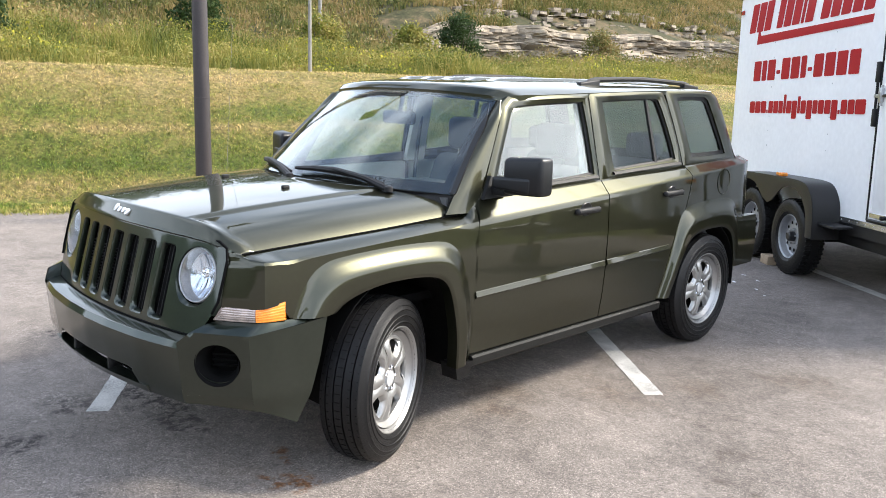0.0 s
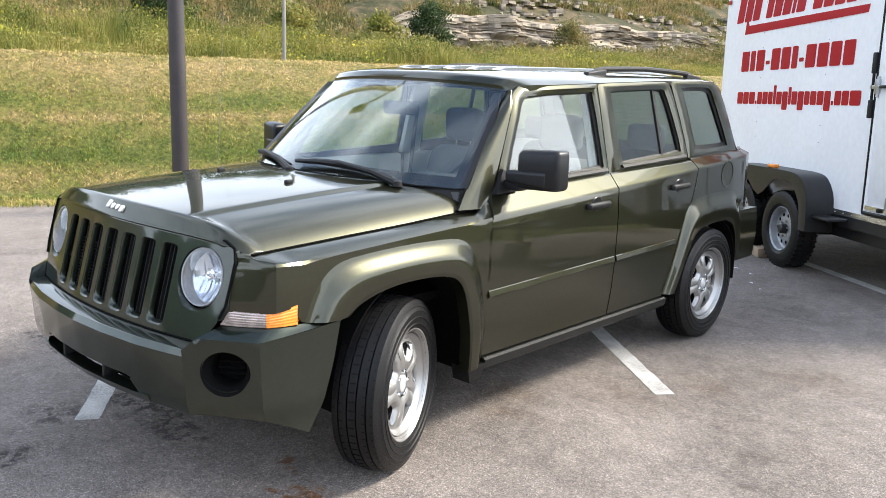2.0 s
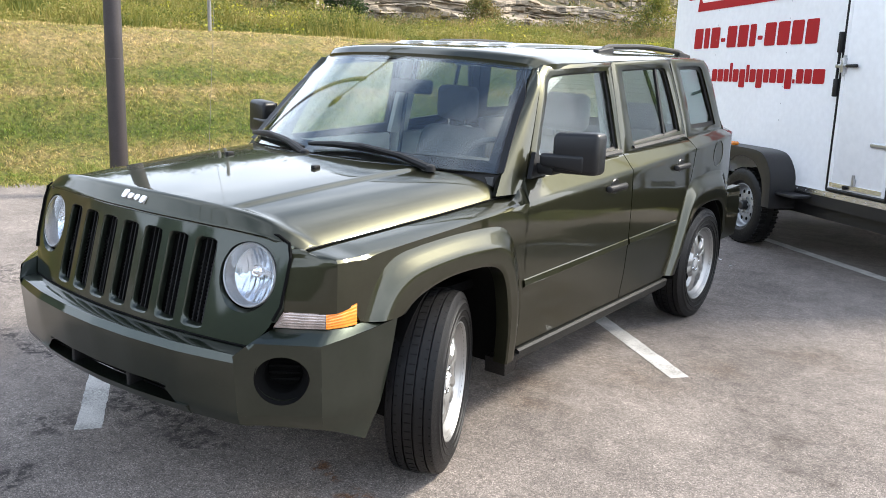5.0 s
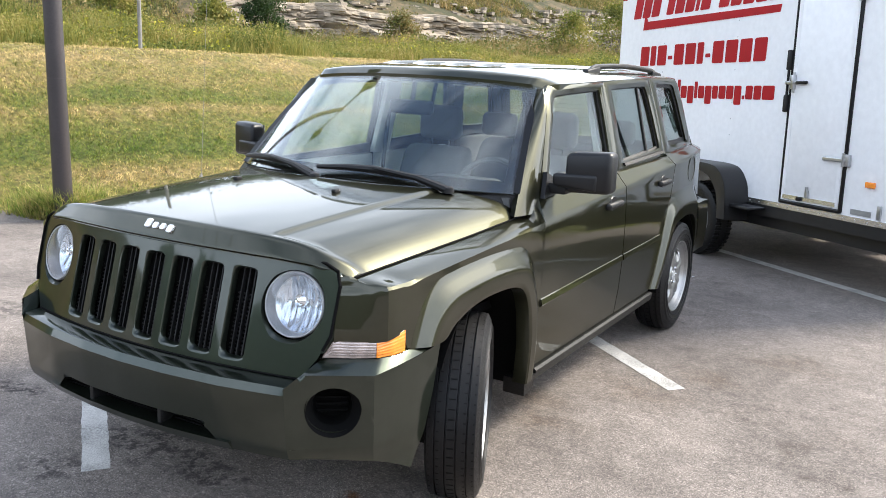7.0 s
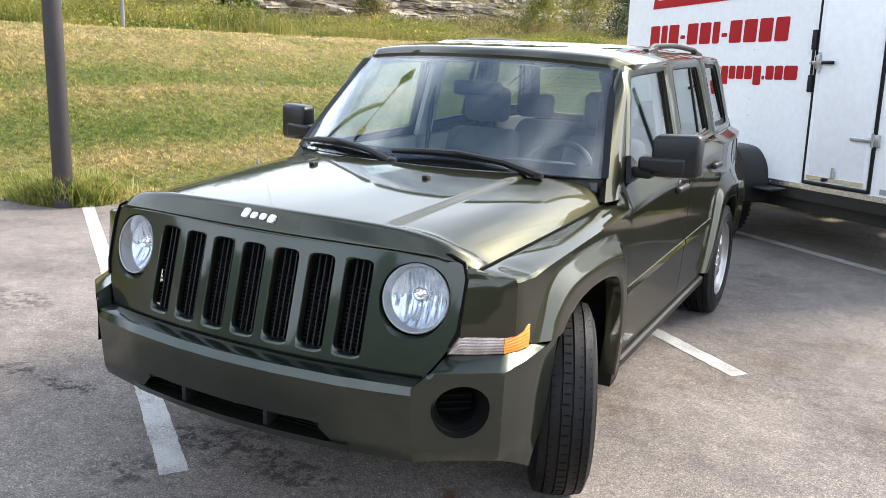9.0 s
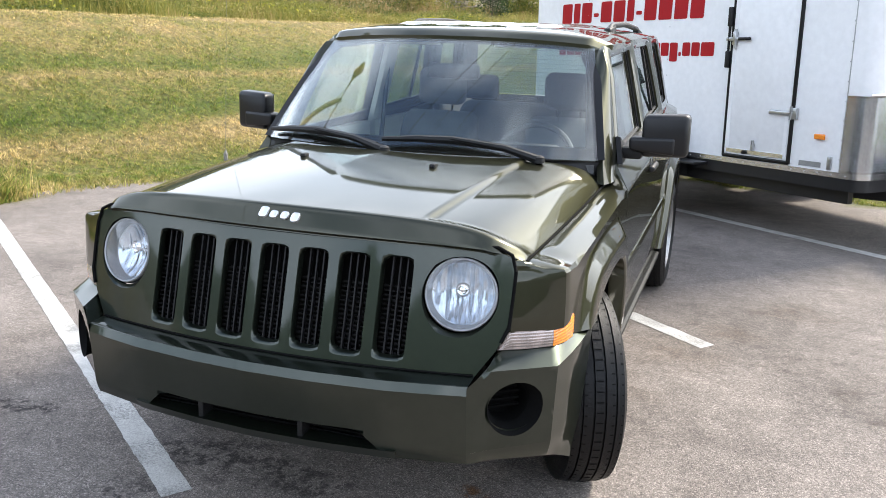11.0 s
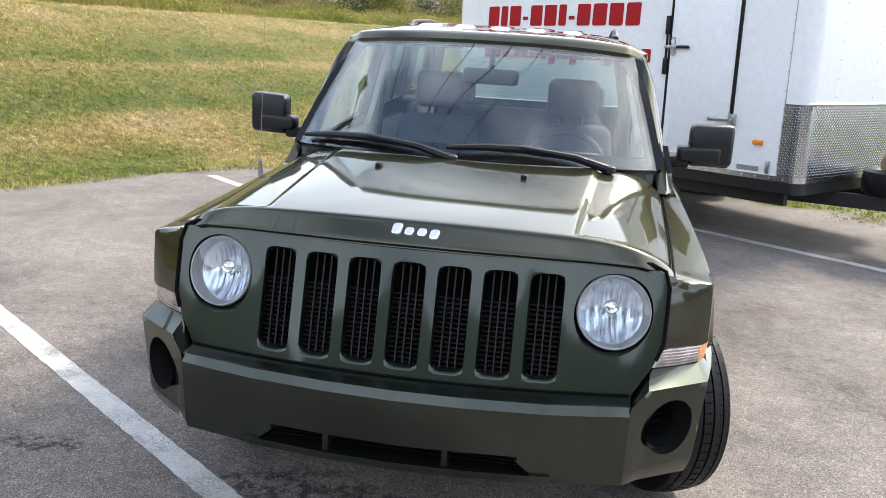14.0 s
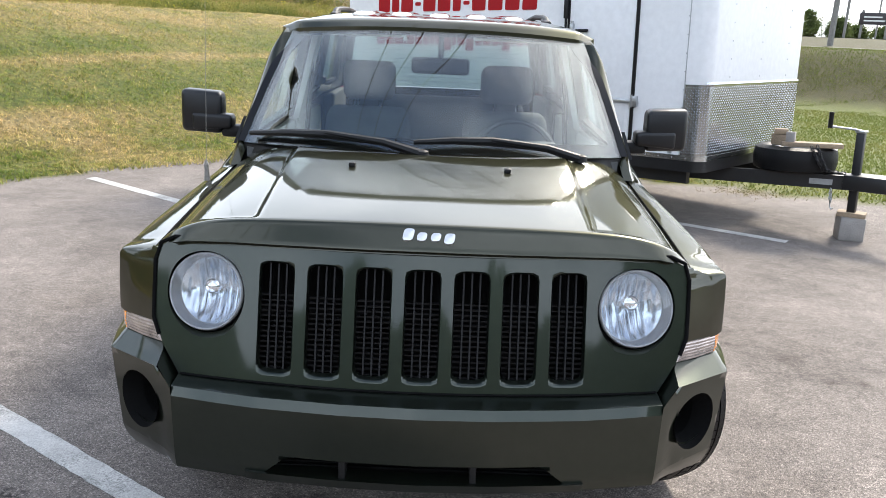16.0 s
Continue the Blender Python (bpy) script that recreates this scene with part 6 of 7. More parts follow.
# number
cells = split_run(-2.000, [0.165, 0.100, 0.165, 0.078, 0.165, 0.165, 0.100, 0.078, 0.165, 0.170, 0.165, 0.165], 0.0345)
bars("number_bar", [(a, b, 0, 1) if b - a > 0.08 else (a, b, 0.28, 0.46) for a, b in cells], 1.782, 1.984, 0.03, "plain red bar standing for a figure")
# web line
run = split_run(-2.03, [0.120, 0.120, 0.120, 0.030, 0.095, 0.100, 0.085, 0.048, 0.098, 0.098, 0.048, 0.095, 0.098, 0.085, 0.098, 0.100, 0.098, 0.030, 0.095, 0.098, 0.155], 0.0165)
kinds = "xxx.xxxlxgixgxxxp.xxx"
cells = []
for (a, b), kd in zip(run, kinds):
    lo, hi = {"x": (0.25, 0.85), "g": (0.0, 0.85), "p": (0.0, 0.85), "l": (0.25, 1.15), "i": (0.25, 1.05), ".": (0.25, 0.42)}[kd]
    cells.append((a, b, lo, hi))
bars("web_bar", cells, 1.405, 1.605, 0.0, "plain red bar standing for a letter")
part("rear_marker", box((-2.44, -0.02, 2.50), (-2.36, -0.002, 2.55), 0.008), M["red_lens"], trailer, "red rear marker lamp")

# wheels, fender, axle
T_TYRE = lathe([(-0.075, 0.20), (-0.095, 0.225), (-0.100, 0.270), (-0.092, 0.318), (-0.080, 0.334), (-0.048, 0.340), (-0.046, 0.331), (-0.036, 0.331), (-0.034, 0.341), (0.0, 0.342), (0.034, 0.341), (0.036, 0.331), (0.046, 0.331), (0.048, 0.340), (0.080, 0.334), (0.092, 0.318), (0.100, 0.270), (0.095, 0.225), (0.075, 0.20)], 56, "Y")


def lug_ring():
    bm = bmesh.new()
    for k in range(44):
        for s_ in (-1, 1):
            join(bm, box((-0.010, 0.055 * s_ - 0.030, 0.330), (0.010, 0.055 * s_ + 0.030, 0.3445), 0.003), Matrix.Rotation(2 * math.pi * (k + 0.25 * s_) / 44, 4, "Y"))
    return bm


LUGS = lug_ring()
for x in (-0.475, -1.300):
    w = part("trailer_wheel", T_TYRE.copy(), M["rubber"], trailer, "black trailer tyre on a grey steel wheel", loc=Matrix.Translation((x, -0.125, 0.342 - T_TILT * x)))
    tagged(part("tyre_tread", LUGS.copy(), M["rubber"], w, "blocky tyre tread", smooth=False), kind="stuff")
    bm = lathe([(0.02, 0.200), (-0.070, 0.205), (-0.082, 0.196), (-0.070, 0.186), (-0.020, 0.180), (-0.006, 0.165), (-0.030, 0.130), (-0.036, 0.085), (-0.030, 0.055), (-0.030, 0.0001)], 48, "Y")
    rim = part("rim", bm, M["wheel_grey"], w)
    for k in range(10):
        a = 2 * math.pi * k / 10
        part("rim_hole", lathe([(-0.0345, 0.0001), (-0.0345, 0.017)], 14, "Y"), M["void"], rim, loc=Matrix.Translation((0.135 * math.cos(a) * 0.93, 0.0, 0.135 * math.sin(a) * 0.93)), smooth=False)
    for k in range(6):
        a = 2 * math.pi * k / 6 + 0.2
        part("wheel_nut", lathe([(-0.03, 0.011), (-0.055, 0.010), (-0.055, 0.0001)], 6, "Y"), M["steel"], rim, loc=Matrix.Translation((0.070 * math.cos(a), 0, 0.070 * math.sin(a))), smooth=False)
    part("hub", lathe([(-0.03, 0.045), (-0.080, 0.042), (-0.088, 0.030), (-0.088, 0.0001)], 24, "Y"), M["frame_black"], rim)
T_TYRE.free()
LUGS.free()
# tandem fender: flat-topped hood over both wheels with a cusp between them
OUT = [(-1.760, 0.40), (-1.750, 0.62), (-1.66, 0.80), (-1.52, 0.868), (-1.20, 0.878), (-0.90, 0.880), (-0.60, 0.880), (-0.30, 0.876), (-0.14, 0.84), (-0.030, 0.72), (0.000, 0.58), (0.010, 0.405)]
INN = [(-1.700, 0.40), (-1.690, 0.60), (-1.62, 0.735), (-1.50, 0.80), (-1.20, 0.790), (-0.89, 0.62), (-0.60, 0.785), (-0.40, 0.800), (-0.26, 0.76), (-0.150, 0.65), (-0.110, 0.54), (-0.100, 0.405)]
bm = bmesh.new()
top = dense(OUT, 3)
join(bm, sheet(lambda a, b: (lambda q: V(q[0], lerp(0.0, -0.245, b), q[1]))(top[min(int(round(a * (len(top) - 1))), len(top) - 1)]), len(top) - 1, 2, V(0, 0, -0.006)))
join(bm, ring(dense(OUT, 3), dense(INN, 3), lambda a, b, t: V(a, -0.245 - 0.006 * math.sin(math.pi * t), b), 3, V(0, 0.008, 0), closed=False))
part("wheel_fender", bm, M["frame_black"], trailer, "black tandem wheel fender", sharp=50)
part("fender_step", box((0.0, -0.19, 0.520), (0.26, -0.02, 0.545), 0.008), M["frame_black"], trailer)
bm = box((-0.82, -0.215, 0.880), (-0.70, -0.15, 0.915), 0.012)
part("fender_lamp", bm, M["orange"], trailer, "amber fender lamp")
for x in (-0.475, -1.30):
    part("axle", tube([V(x, 0.0, 0.342), V(x, T_W, 0.342)], 0.035, 8), M["frame_black"], trailer)
for y in (0.12, T_W - 0.12):
    part("chassis_rail", box((-2.3, y - 0.03, 0.36), (1.6, y + 0.03, 0.47)), M["frame_black"], trailer, smooth=False)
for x in (-0.475, -1.30):
    part("far_wheel", lathe([(-0.09, 0.0001), (-0.09, 0.22), (-0.095, 0.30), (-0.07, 0.34), (0.07, 0.34), (0.095, 0.30), (0.09, 0.22), (0.09, 0.0001)], 40, "Y"), M["rubber"], trailer, loc=Matrix.Translation((x, T_W + 0.125, 0.342 - T_TILT * x)))

# tongue: two beams meeting at the coupler, jack, spare wheel
TY = T_W / 2 - 0.02
for y0 in (0.25, T_W - 0.25):
    a, b = V(0.30, y0, 0.400), V(2.82, TY, 0.400)
    d = (b - a).normalized()
    sd = V(-d.y, d.x, 0) * 0.032
    bm = bmesh.new()
    q = [bm.verts.new(p + s_ + V(0, 0, h)) for p in (a, b) for s_, h in ((sd, -0.058), (-sd, -0.058), (-sd, 0.058), (sd, 0.058))]
    for f_ in ((0, 1, 2, 3), (7, 6, 5, 4), (0, 4, 5, 1), (1, 5, 6, 2), (2, 6, 7, 3), (3, 7, 4, 0)):
        bm.faces.new([q[z] for z in f_])
    part("tongue_beam", bm, M["frame_black"], trailer, smooth=False)
bm = box((2.60, TY - 0.12, 0.345), (2.95, TY + 0.12, 0.470), 0.010)
join(bm, box((2.90, TY - 0.045, 0.40), (3.22, TY + 0.045, 0.50), 0.03, 3))
part("coupler", bm, M["frame_black"], trailer, "black coupler plate")
part("coupler_lever", box((2.96, TY - 0.02, 0.505), (3.14, TY + 0.02, 0.52), 0.004), M["steel"], trailer)
beam_a, beam_b = V(0.30, 0.25, 0.400), V(2.82, TY, 0.400)
beam_d = (beam_b - beam_a).normalized()
beam_c = beam_a.lerp(beam_b, 0.845) + V(beam_d.y, -beam_d.x, 0) * 0.033
part("beam_label", slab([beam_c + beam_d * u_ + V(0, 0, h_) for u_, h_ in ((-0.09, -0.025), (0.09, -0.025), (0.09, 0.022), (-0.09, 0.022))], V(beam_d.y, -beam_d.x, 0) * 0.003), M["wheel_grey"], trailer, "small grey label plate", smooth=False)
jack = part("tongue_jack", box((2.635, TY - 0.03, 0.10), (2.700, TY + 0.03, 0.815), 0.006), M["frame_black"], trailer, "black tongue jack with crank")
part("crank_arm", tube([V(2.67, TY, 0.83), V(2.62, TY - 0.08, 0.845), V(2.50, TY - 0.16, 0.86), V(2.47, TY - 0.18, 0.86)], 0.009, 8), M["wheel_grey"], jack)
part("crank_grip", tube([V(2.47, TY - 0.18, 0.85), V(2.47, TY - 0.18, 0.98)], 0.019, 10), M["gloss_black"], jack)
part("jack_cap", box((2.625, TY - 0.038, 0.812), (2.710, TY + 0.038, 0.835), 0.008), M["steel"], jack)


def on_world(p):
    return T_M @ Vector(p)


# spare tyre lying on the tongue, boards on it
sp = thing("spare_tyre", lathe([(-0.095, 0.20), (-0.105, 0.23), (-0.105, 0.29), (-0.085, 0.332), (-0.03, 0.342), (0.03, 0.342), (0.085, 0.332), (0.105, 0.29), (0.105, 0.23), (0.095, 0.20), (0.0, 0.19), (-0.095, 0.20)], 48, "Z"), M["rubber"], "worn black spare tyre lying flat on the trailer tongue", "tyre", T_M @ Matrix.Translation((2.16, TY - 0.02, 0.566)))
part("rim", lathe([(-0.08, 0.20), (0.08, 0.198), (0.07, 0.18), (0.0, 0.165), (0.01, 0.05), (0.01, 0.0001)], 36, "Z"), M["wheel_grey"], sp)
for nm, lo, hi, ang, loc, mt, lab in (
    ("wood_board", (-0.24, -0.07, 0), (0.24, 0.07, 0.038), 24, (2.32, TY - 0.12, 0.675), "wood", "weathered plank lying on the spare tyre"),
    ("wood_block", (-0.07, -0.045, 0), (0.07, 0.045, 0.09), -15, (2.08, TY - 0.16, 0.675), "wood", "short weathered wood block on the spare tyre"),
    ("wood_block", (-0.055, -0.04, 0), (0.055, 0.04, 0.045), 20, (2.07, TY - 0.16, 0.767), "wood", "small wood offcut stacked on a block"),
    ("grey_block", (-0.035, -0.03, 0), (0.035, 0.03, 0.12), 8, (2.17, TY - 0.20, 0.675), "concrete", "small grey block standing on the spare tyre")):
    thing(nm, box(lo, hi, 0.004), M[mt], lab, "block", T_M @ Matrix.Translation(loc) @ Matrix.Rotation(radians(ang), 4, "Z"))
# chain and hook
bm = bmesh.new()
def chain(pts, n):
    path = []
    for k in range(n):
        t = k / (n - 1) * (len(pts) - 1)
        i = min(int(t), len(pts) - 2)
        path.append(Vector(pts[i]).lerp(Vector(pts[i + 1]), t - i))
    for k in range(n - 1):
        c, d = (path[k] + path[k + 1]) / 2, (path[k + 1] - path[k])
        b2 = bmesh.new()
        lp = []
        for i in range(10):
            a = 2 * math.pi * i / 10
            lp.append(V(0, math.cos(a) * 0.012, math.sin(a) * 0.022))
        tube(lp + [lp[0]], 0.0042, 5, bm=b2)
        join(bm, b2, Matrix.Translation(c) @ d.to_track_quat("Z", "Y").to_matrix().to_4x4() @ Matrix.Rotation(math.pi / 2 * (k % 2), 4, "Z"))
chain([(2.40, TY - 0.22, 0.70), (2.46, TY - 0.26, 0.60), (2.50, TY - 0.22, 0.50), (2.62, TY - 0.14, 0.485)], 16)
chain([(2.36, TY - 0.24, 0.69), (2.44, TY - 0.29, 0.58), (2.46, TY - 0.20, 0.50)], 12)
part("safety_chain", bm, M["frame_black"], trailer, "black safety chain looped over the tongue")
bm = bmesh.new()
chain([(2.52, TY - 0.13, 0.34), (2.53, TY - 0.14, 0.24)], 6)
tube([V(2.53, TY - 0.14, 0.245), V(2.53, TY - 0.14, 0.20), V(2.545, TY - 0.14, 0.175), V(2.56, TY - 0.14, 0.19)], 0.006, 6, bm=bm)
part("chain_hook", bm, M["steel"], trailer)
# concrete block and pad under the jack
jw = on_world((2.668, TY, 0))
bm = box((-0.10, -0.10, 0), (0.10, 0.10, 0.195), 0.008)
thing("concrete_block", bm, M["concrete"], "grey concrete block under the trailer jack", "block", Matrix.Translation((jw.x, jw.y, 0)) @ Matrix.Rotation(radians(-12), 4, "Z"))
thing("wood_pad", box((-0.11, -0.075, 0), (0.11, 0.075, 0.038), 0.004), M["wood"], "weathered wood pad on a concrete block", "board", Matrix.Translation((jw.x, jw.y, 0.195)) @ Matrix.Rotation(radians(-30), 4, "Z"))
cw = on_world((-0.90, -0.12, 0))
thing("wheel_chock", box((-0.08, -0.10, 0), (0.08, 0.10, 0.085), 0.006), M["wood"], "wood chock between the trailer wheels", "chock", Matrix.Translation((cw.x, cw.y, 0)) @ Matrix.Rotation(math.atan2(T_U.y, T_U.x), 4, "Z"))


# ---- poles and posts ----
def lamp_pole(x, y):
    z0 = ground_z(x, y) - 0.05
    p = empty("lamp_pole", Matrix.Translation((x, y, z0)), "brown steel lamp pole standing in tall grass", "pole")
    part("shaft", tube([V(0, 0, 0), V(0, 0, 0.4), V(0, 0, 3), V(0, 0, 6.4)], [0.094, 0.089, 0.080, 0.070], 20), M["pole"], p)
    part("base_collar", lathe([(0.0, 0.120), (0.10, 0.116), (0.13, 0.092)], 24, "Z"), M["pole"], p)
    part("weld_band", lathe([(0.0, 0.082), (0.004, 0.0865), (0.016, 0.0865), (0.020, 0.082)], 24, "Z"), M["pole"], p, loc=Matrix.Translation((0, 0, 1.42)))
    part("cross_arm", tube([V(-0.55, -0.35, 6.30), V(0, 0, 6.36), V(0.55, 0.35, 6.30)], 0.035, 8), M["pole"], p)
    for s_ in (-1, 1):
        part("lamp_head", box((s_ * 0.75 - 0.24, s_ * 0.47 - 0.15, 6.22), (s_ * 0.75 + 0.24, s_ * 0.47 + 0.15, 6.36), 0.03), M["pole"], p)


lamp_pole(-5.14, 2.40)


def thin_post(name, x, y, h, r, material, label, lean=(0, 0), group=""):
    z0 = ground_z(x, y) - 0.1
    bm = tube([V(0, 0, 0), V(lean[0] * h, lean[1] * h, h)], [r, r * 0.9], 10)
    return thing(name, bm, material, label, "post", Matrix.Translation((x, y, z0)), group)


thin_post("sign_post", -9.22, 6.80, 2.9, 0.032, M["post_grey"], "grey steel sign post on the grass crest")
thin_post("wood_post", -23.2, 18.5, 1.15, 0.035, M["post_grey"], "short weathered wood post among weeds")
thin_post("leaning_post", -22.4, 16.8, 4.2, 0.07, M["post_grey"], "leaning weathered post among weeds", (-0.04, 0.02))
for x, y, h, r in ((15.3, 31.8, 10.0, 0.115), (24.8, 51.7, 10.0, 0.085), (32.8, 64.0, 10.0, 0.07)):
    thin_post("utility_pole", x, y, h, r, M["post_grey"], "weathered wooden utility pole beside a street", (0.02, 0.0), "utility poles")
# wires strung from the street across the lot
for dx in (-0.45, 0.0, 0.5):
    a_, b_ = V(15.3 + dx, 31.8 - dx * 0.5, 9.7), V(-22 + dx * 1.6, -36 - dx, 10.5)
    pts = [a_.lerp(b_, k / 30) - V(0, 0, 2.4 * math.sin(math.pi * k / 30)) for k in range(31)]
    thing("overhead_wire", tube(pts, 0.016, 6), M["rubber"], "black overhead wire strung from a wooden utility pole", "wire", group="overhead wires")
# far street sign
sg = empty("street_sign", Matrix.Translation((30.6, 60, ground_z(30.6, 60))) @ Matrix.Rotation(radians(-26), 4, "Z"), "dark brown sign board on two posts beside the street", "sign")
part("board", box((-1.0, -0.05, 1.05), (1.0, 0.05, 1.90), 0.02), M["pole"], sg, "brown board with unreadable writing")
for xx in (-0.8, 0.85):
    part("post", box((xx - 0.09, 0.05, -0.2), (xx + 0.09, 0.17, 2.1)), M["post_grey"], sg, smooth=False)
for k in range(2):
    part("text_bar", box((-0.7, -0.06, 1.28 + k * 0.26), (0.7 - 0.2 * k, -0.052, 1.38 + k * 0.26)), M["trim_light"], sg, smooth=False)
M["far_asphalt"] = mat("pale_street_asphalt", (0.20, 0.19, 0.18), 0.9, noise_scale=1.5, vary=0.15, bump=0.3, bump_scale=60)


def street(name, w0, w1, x0, x1, label):
    """A strip of street that follows the ground, with a pale edge."""
    def fn(a, b):
        x = lerp(x0, x1, a)
        y = (lerp(w0, w1, b) - 0.43 * x) / 0.90
        return V(x, y, ground_z(x, y) + 0.03)
    thing(name, sheet(fn, 60, 4), M["far_asphalt"], label, "road", kind="structure")


street("lane", 24.6, 27.6, 6, 60, "grey asphalt lane along the top of the bank")
street("far_street", 58, 66, 8, 110, "pale street beyond the grass")


# ---- growing things ----
def leaf_mat(name, stops, rough=0.6):
    m = bpy.data.materials.new(name)
    m.use_nodes = True
    n, l = m.node_tree.nodes, m.node_tree.links
    b = n["Principled BSDF"]
    geo = n.new("ShaderNodeNewGeometry")
    co, nz = n.new("ShaderNodeTexCoord"), n.new("ShaderNodeTexNoise")
    nz.inputs["Scale"].default_value, nz.inputs["Detail"].default_value = 0.45, 4
    l.new(co.outputs["Object"], nz.inputs["Vector"])
    mx = n.new("ShaderNodeMath")
    mx.operation = "MULTIPLY_ADD"
    l.new(geo.outputs["Random Per Island"], mx.inputs[0])
    mx.inputs[1].default_value = 0.45
    sub = n.new("ShaderNodeMath")
    sub.operation = "MULTIPLY_ADD"
    l.new(nz.outputs["Fac"], sub.inputs[0])
    sub.inputs[1].default_value, sub.inputs[2].default_value = 1.7, -0.58
    l.new(sub.outputs[0], mx.inputs[2])
    r = n.new("ShaderNodeValToRGB")
    els = r.color_ramp.elements
    while len(els) < len(stops):
        els.new(0.5)
    for e, (p, c) in zip(els, stops):
        e.position, e.color = p, (*c, 1)
    l.new(mx.outputs[0], r.inputs["Fac"])
    l.new(r.outputs["Color"], b.inputs["Base Color"])
    b.inputs["Roughness"].default_value = rough
    b.inputs["Specular IOR Level"].default_value = 0.25
    tl, ms = n.new("ShaderNodeBsdfTranslucent"), n.new("ShaderNodeMixShader")
    l.new(r.outputs["Color"], tl.inputs["Color"])
    ms.inputs["Fac"].default_value = 0.35
    l.new(b.outputs["BSDF"], ms.inputs[1])
    l.new(tl.outputs["BSDF"], ms.inputs[2])
    l.new(ms.outputs["Shader"], n["Material Output"].inputs["Surface"])
    return m


def lawn_blade_mat():
    """Blades tinted by how dry the sward is where they stand, each a little different."""
    m = leaf_mat("mown_grass_blades", [(0.0, (0.5, 0.5, 0.5)), (1.0, (1, 1, 1))])
    n, l = m.node_tree.nodes, m.node_tree.links
    dry, geo, ad, sb, r = n.new("ShaderNodeAttribute"), n.new("ShaderNodeNewGeometry"), n.new("ShaderNodeMath"), n.new("ShaderNodeMath"), n.new("ShaderNodeValToRGB")
    dry.attribute_name = "dry"
    ad.operation, ad.inputs[1].default_value = "MULTIPLY_ADD", 0.55
    sb.operation, sb.inputs[1].default_value = "SUBTRACT", 0.275
    l.new(geo.outputs["Random Per Island"], ad.inputs[0])
    l.new(dry.outputs["Fac"], sb.inputs[0])
    l.new(sb.outputs[0], ad.inputs[2])
    # tufts a hand wide: drier or greener, their shading painted in at random
    co, mp = n.new("ShaderNodeTexCoord"), n.new("ShaderNodeMapping")
    mp.inputs["Rotation"].default_value = (0, 0, -math.atan2(0.957, 0.29))
    mp.inputs["Scale"].default_value = (0.45, 1.0, 1.0)
    l.new(co.outputs["Object"], mp.inputs["Vector"])
    t1, t2, up, r2, mul = n.new("ShaderNodeTexNoise"), n.new("ShaderNodeTexNoise"), n.new("ShaderNodeMath"), n.new("ShaderNodeValToRGB"), n.new("ShaderNodeMix")
    t1.inputs["Scale"].default_value, t1.inputs["Detail"].default_value = 11, 4
    t2.inputs["Scale"].default_value, t2.inputs["Detail"].default_value = 19, 3
    l.new(mp.outputs["Vector"], t1.inputs["Vector"])
    l.new(mp.outputs["Vector"], t2.inputs["Vector"])
    up.operation, up.inputs[1].default_value = "MULTIPLY_ADD", 1.2
    low = n.new("ShaderNodeMath")
    low.operation, low.inputs[1].default_value = "SUBTRACT", 0.60
    l.new(ad.outputs[0], low.inputs[0])
    l.new(t1.outputs["Fac"], up.inputs[0])
    l.new(low.outputs[0], up.inputs[2])
    l.new(up.outputs[0], r.inputs["Fac"])
    els = r.color_ramp.elements
    while len(els) < len(LAWN_STOPS):
        els.new(0.5)
    for e, (p, c) in zip(els, LAWN_STOPS):
        e.position, e.color = p, (*[1.45 * q for q in c], 1)
    r2.color_ramp.elements[0].position, r2.color_ramp.elements[0].color = 0.36, (0.46, 0.47, 0.44, 1)
    r2.color_ramp.elements[1].position, r2.color_ramp.elements[1].color = 0.62, (1.35, 1.33, 1.30, 1)
    l.new(t2.outputs["Fac"], r2.inputs["Fac"])
    mul.data_type, mul.blend_type = "RGBA", "MULTIPLY"
    mul.inputs["Factor"].default_value = 1.0
    l.new(r.outputs["Color"], mul.inputs["A"])
    l.new(r2.outputs["Color"], mul.inputs["B"])
    for node in n:
        if node.type in ("BSDF_PRINCIPLED", "BSDF_TRANSLUCENT"):
            l.new(mul.outputs["Result"], node.inputs["Base Color" if node.type == "BSDF_PRINCIPLED" else "Color"])
    return m


M["lawn_blade"] = lawn_blade_mat()
M["far_blade"] = leaf_mat("shaded_bank_grass", [(0.0, (0.135, 0.165, 0.040)), (0.4, (0.16, 0.19, 0.048)), (0.7, (0.20, 0.21, 0.060)), (1.0, (0.24, 0.225, 0.078))])
M["weed"] = leaf_mat("roadside_weeds", [(0.0, (0.055, 0.075, 0.014)), (0.3, (0.130, 0.150, 0.028)), (0.62, (0.27, 0.245, 0.056)), (0.85, (0.38, 0.29, 0.11)), (1.0, (0.22, 0.12, 0.07))])
M["scrub"] = leaf_mat("dry_hill_scrub", [(0.0, (0.04, 0.065, 0.014)), (0.35, (0.125, 0.13, 0.034)), (0.65, (0.25, 0.19, 0.075)), (1.0, (0.38, 0.26, 0.12))])
M["leaf_dark"] = leaf_mat("dark_bush_leaves", [(0.0, (0.014, 0.030, 0.008)), (0.5, (0.034, 0.062, 0.016)), (1.0, (0.075, 0.11, 0.03))])
M["leaf_mid"] = leaf_mat("green_tree_leaves", [(0.0, (0.05, 0.075, 0.02)), (0.5, (0.10, 0.13, 0.035)), (1.0, (0.17, 0.19, 0.06))])
M["leaf_yellow"] = leaf_mat("goldenrod_heads", [(0.0, (0.22, 0.24, 0.03)), (0.5, (0.42, 0.40, 0.04)), (1.0, (0.60, 0.50, 0.05))])
M["bark"] = mat("bark", (0.12, 0.095, 0.07), 0.9, noise_scale=9, vary=0.25, bump=0.4, bump_scale=40)


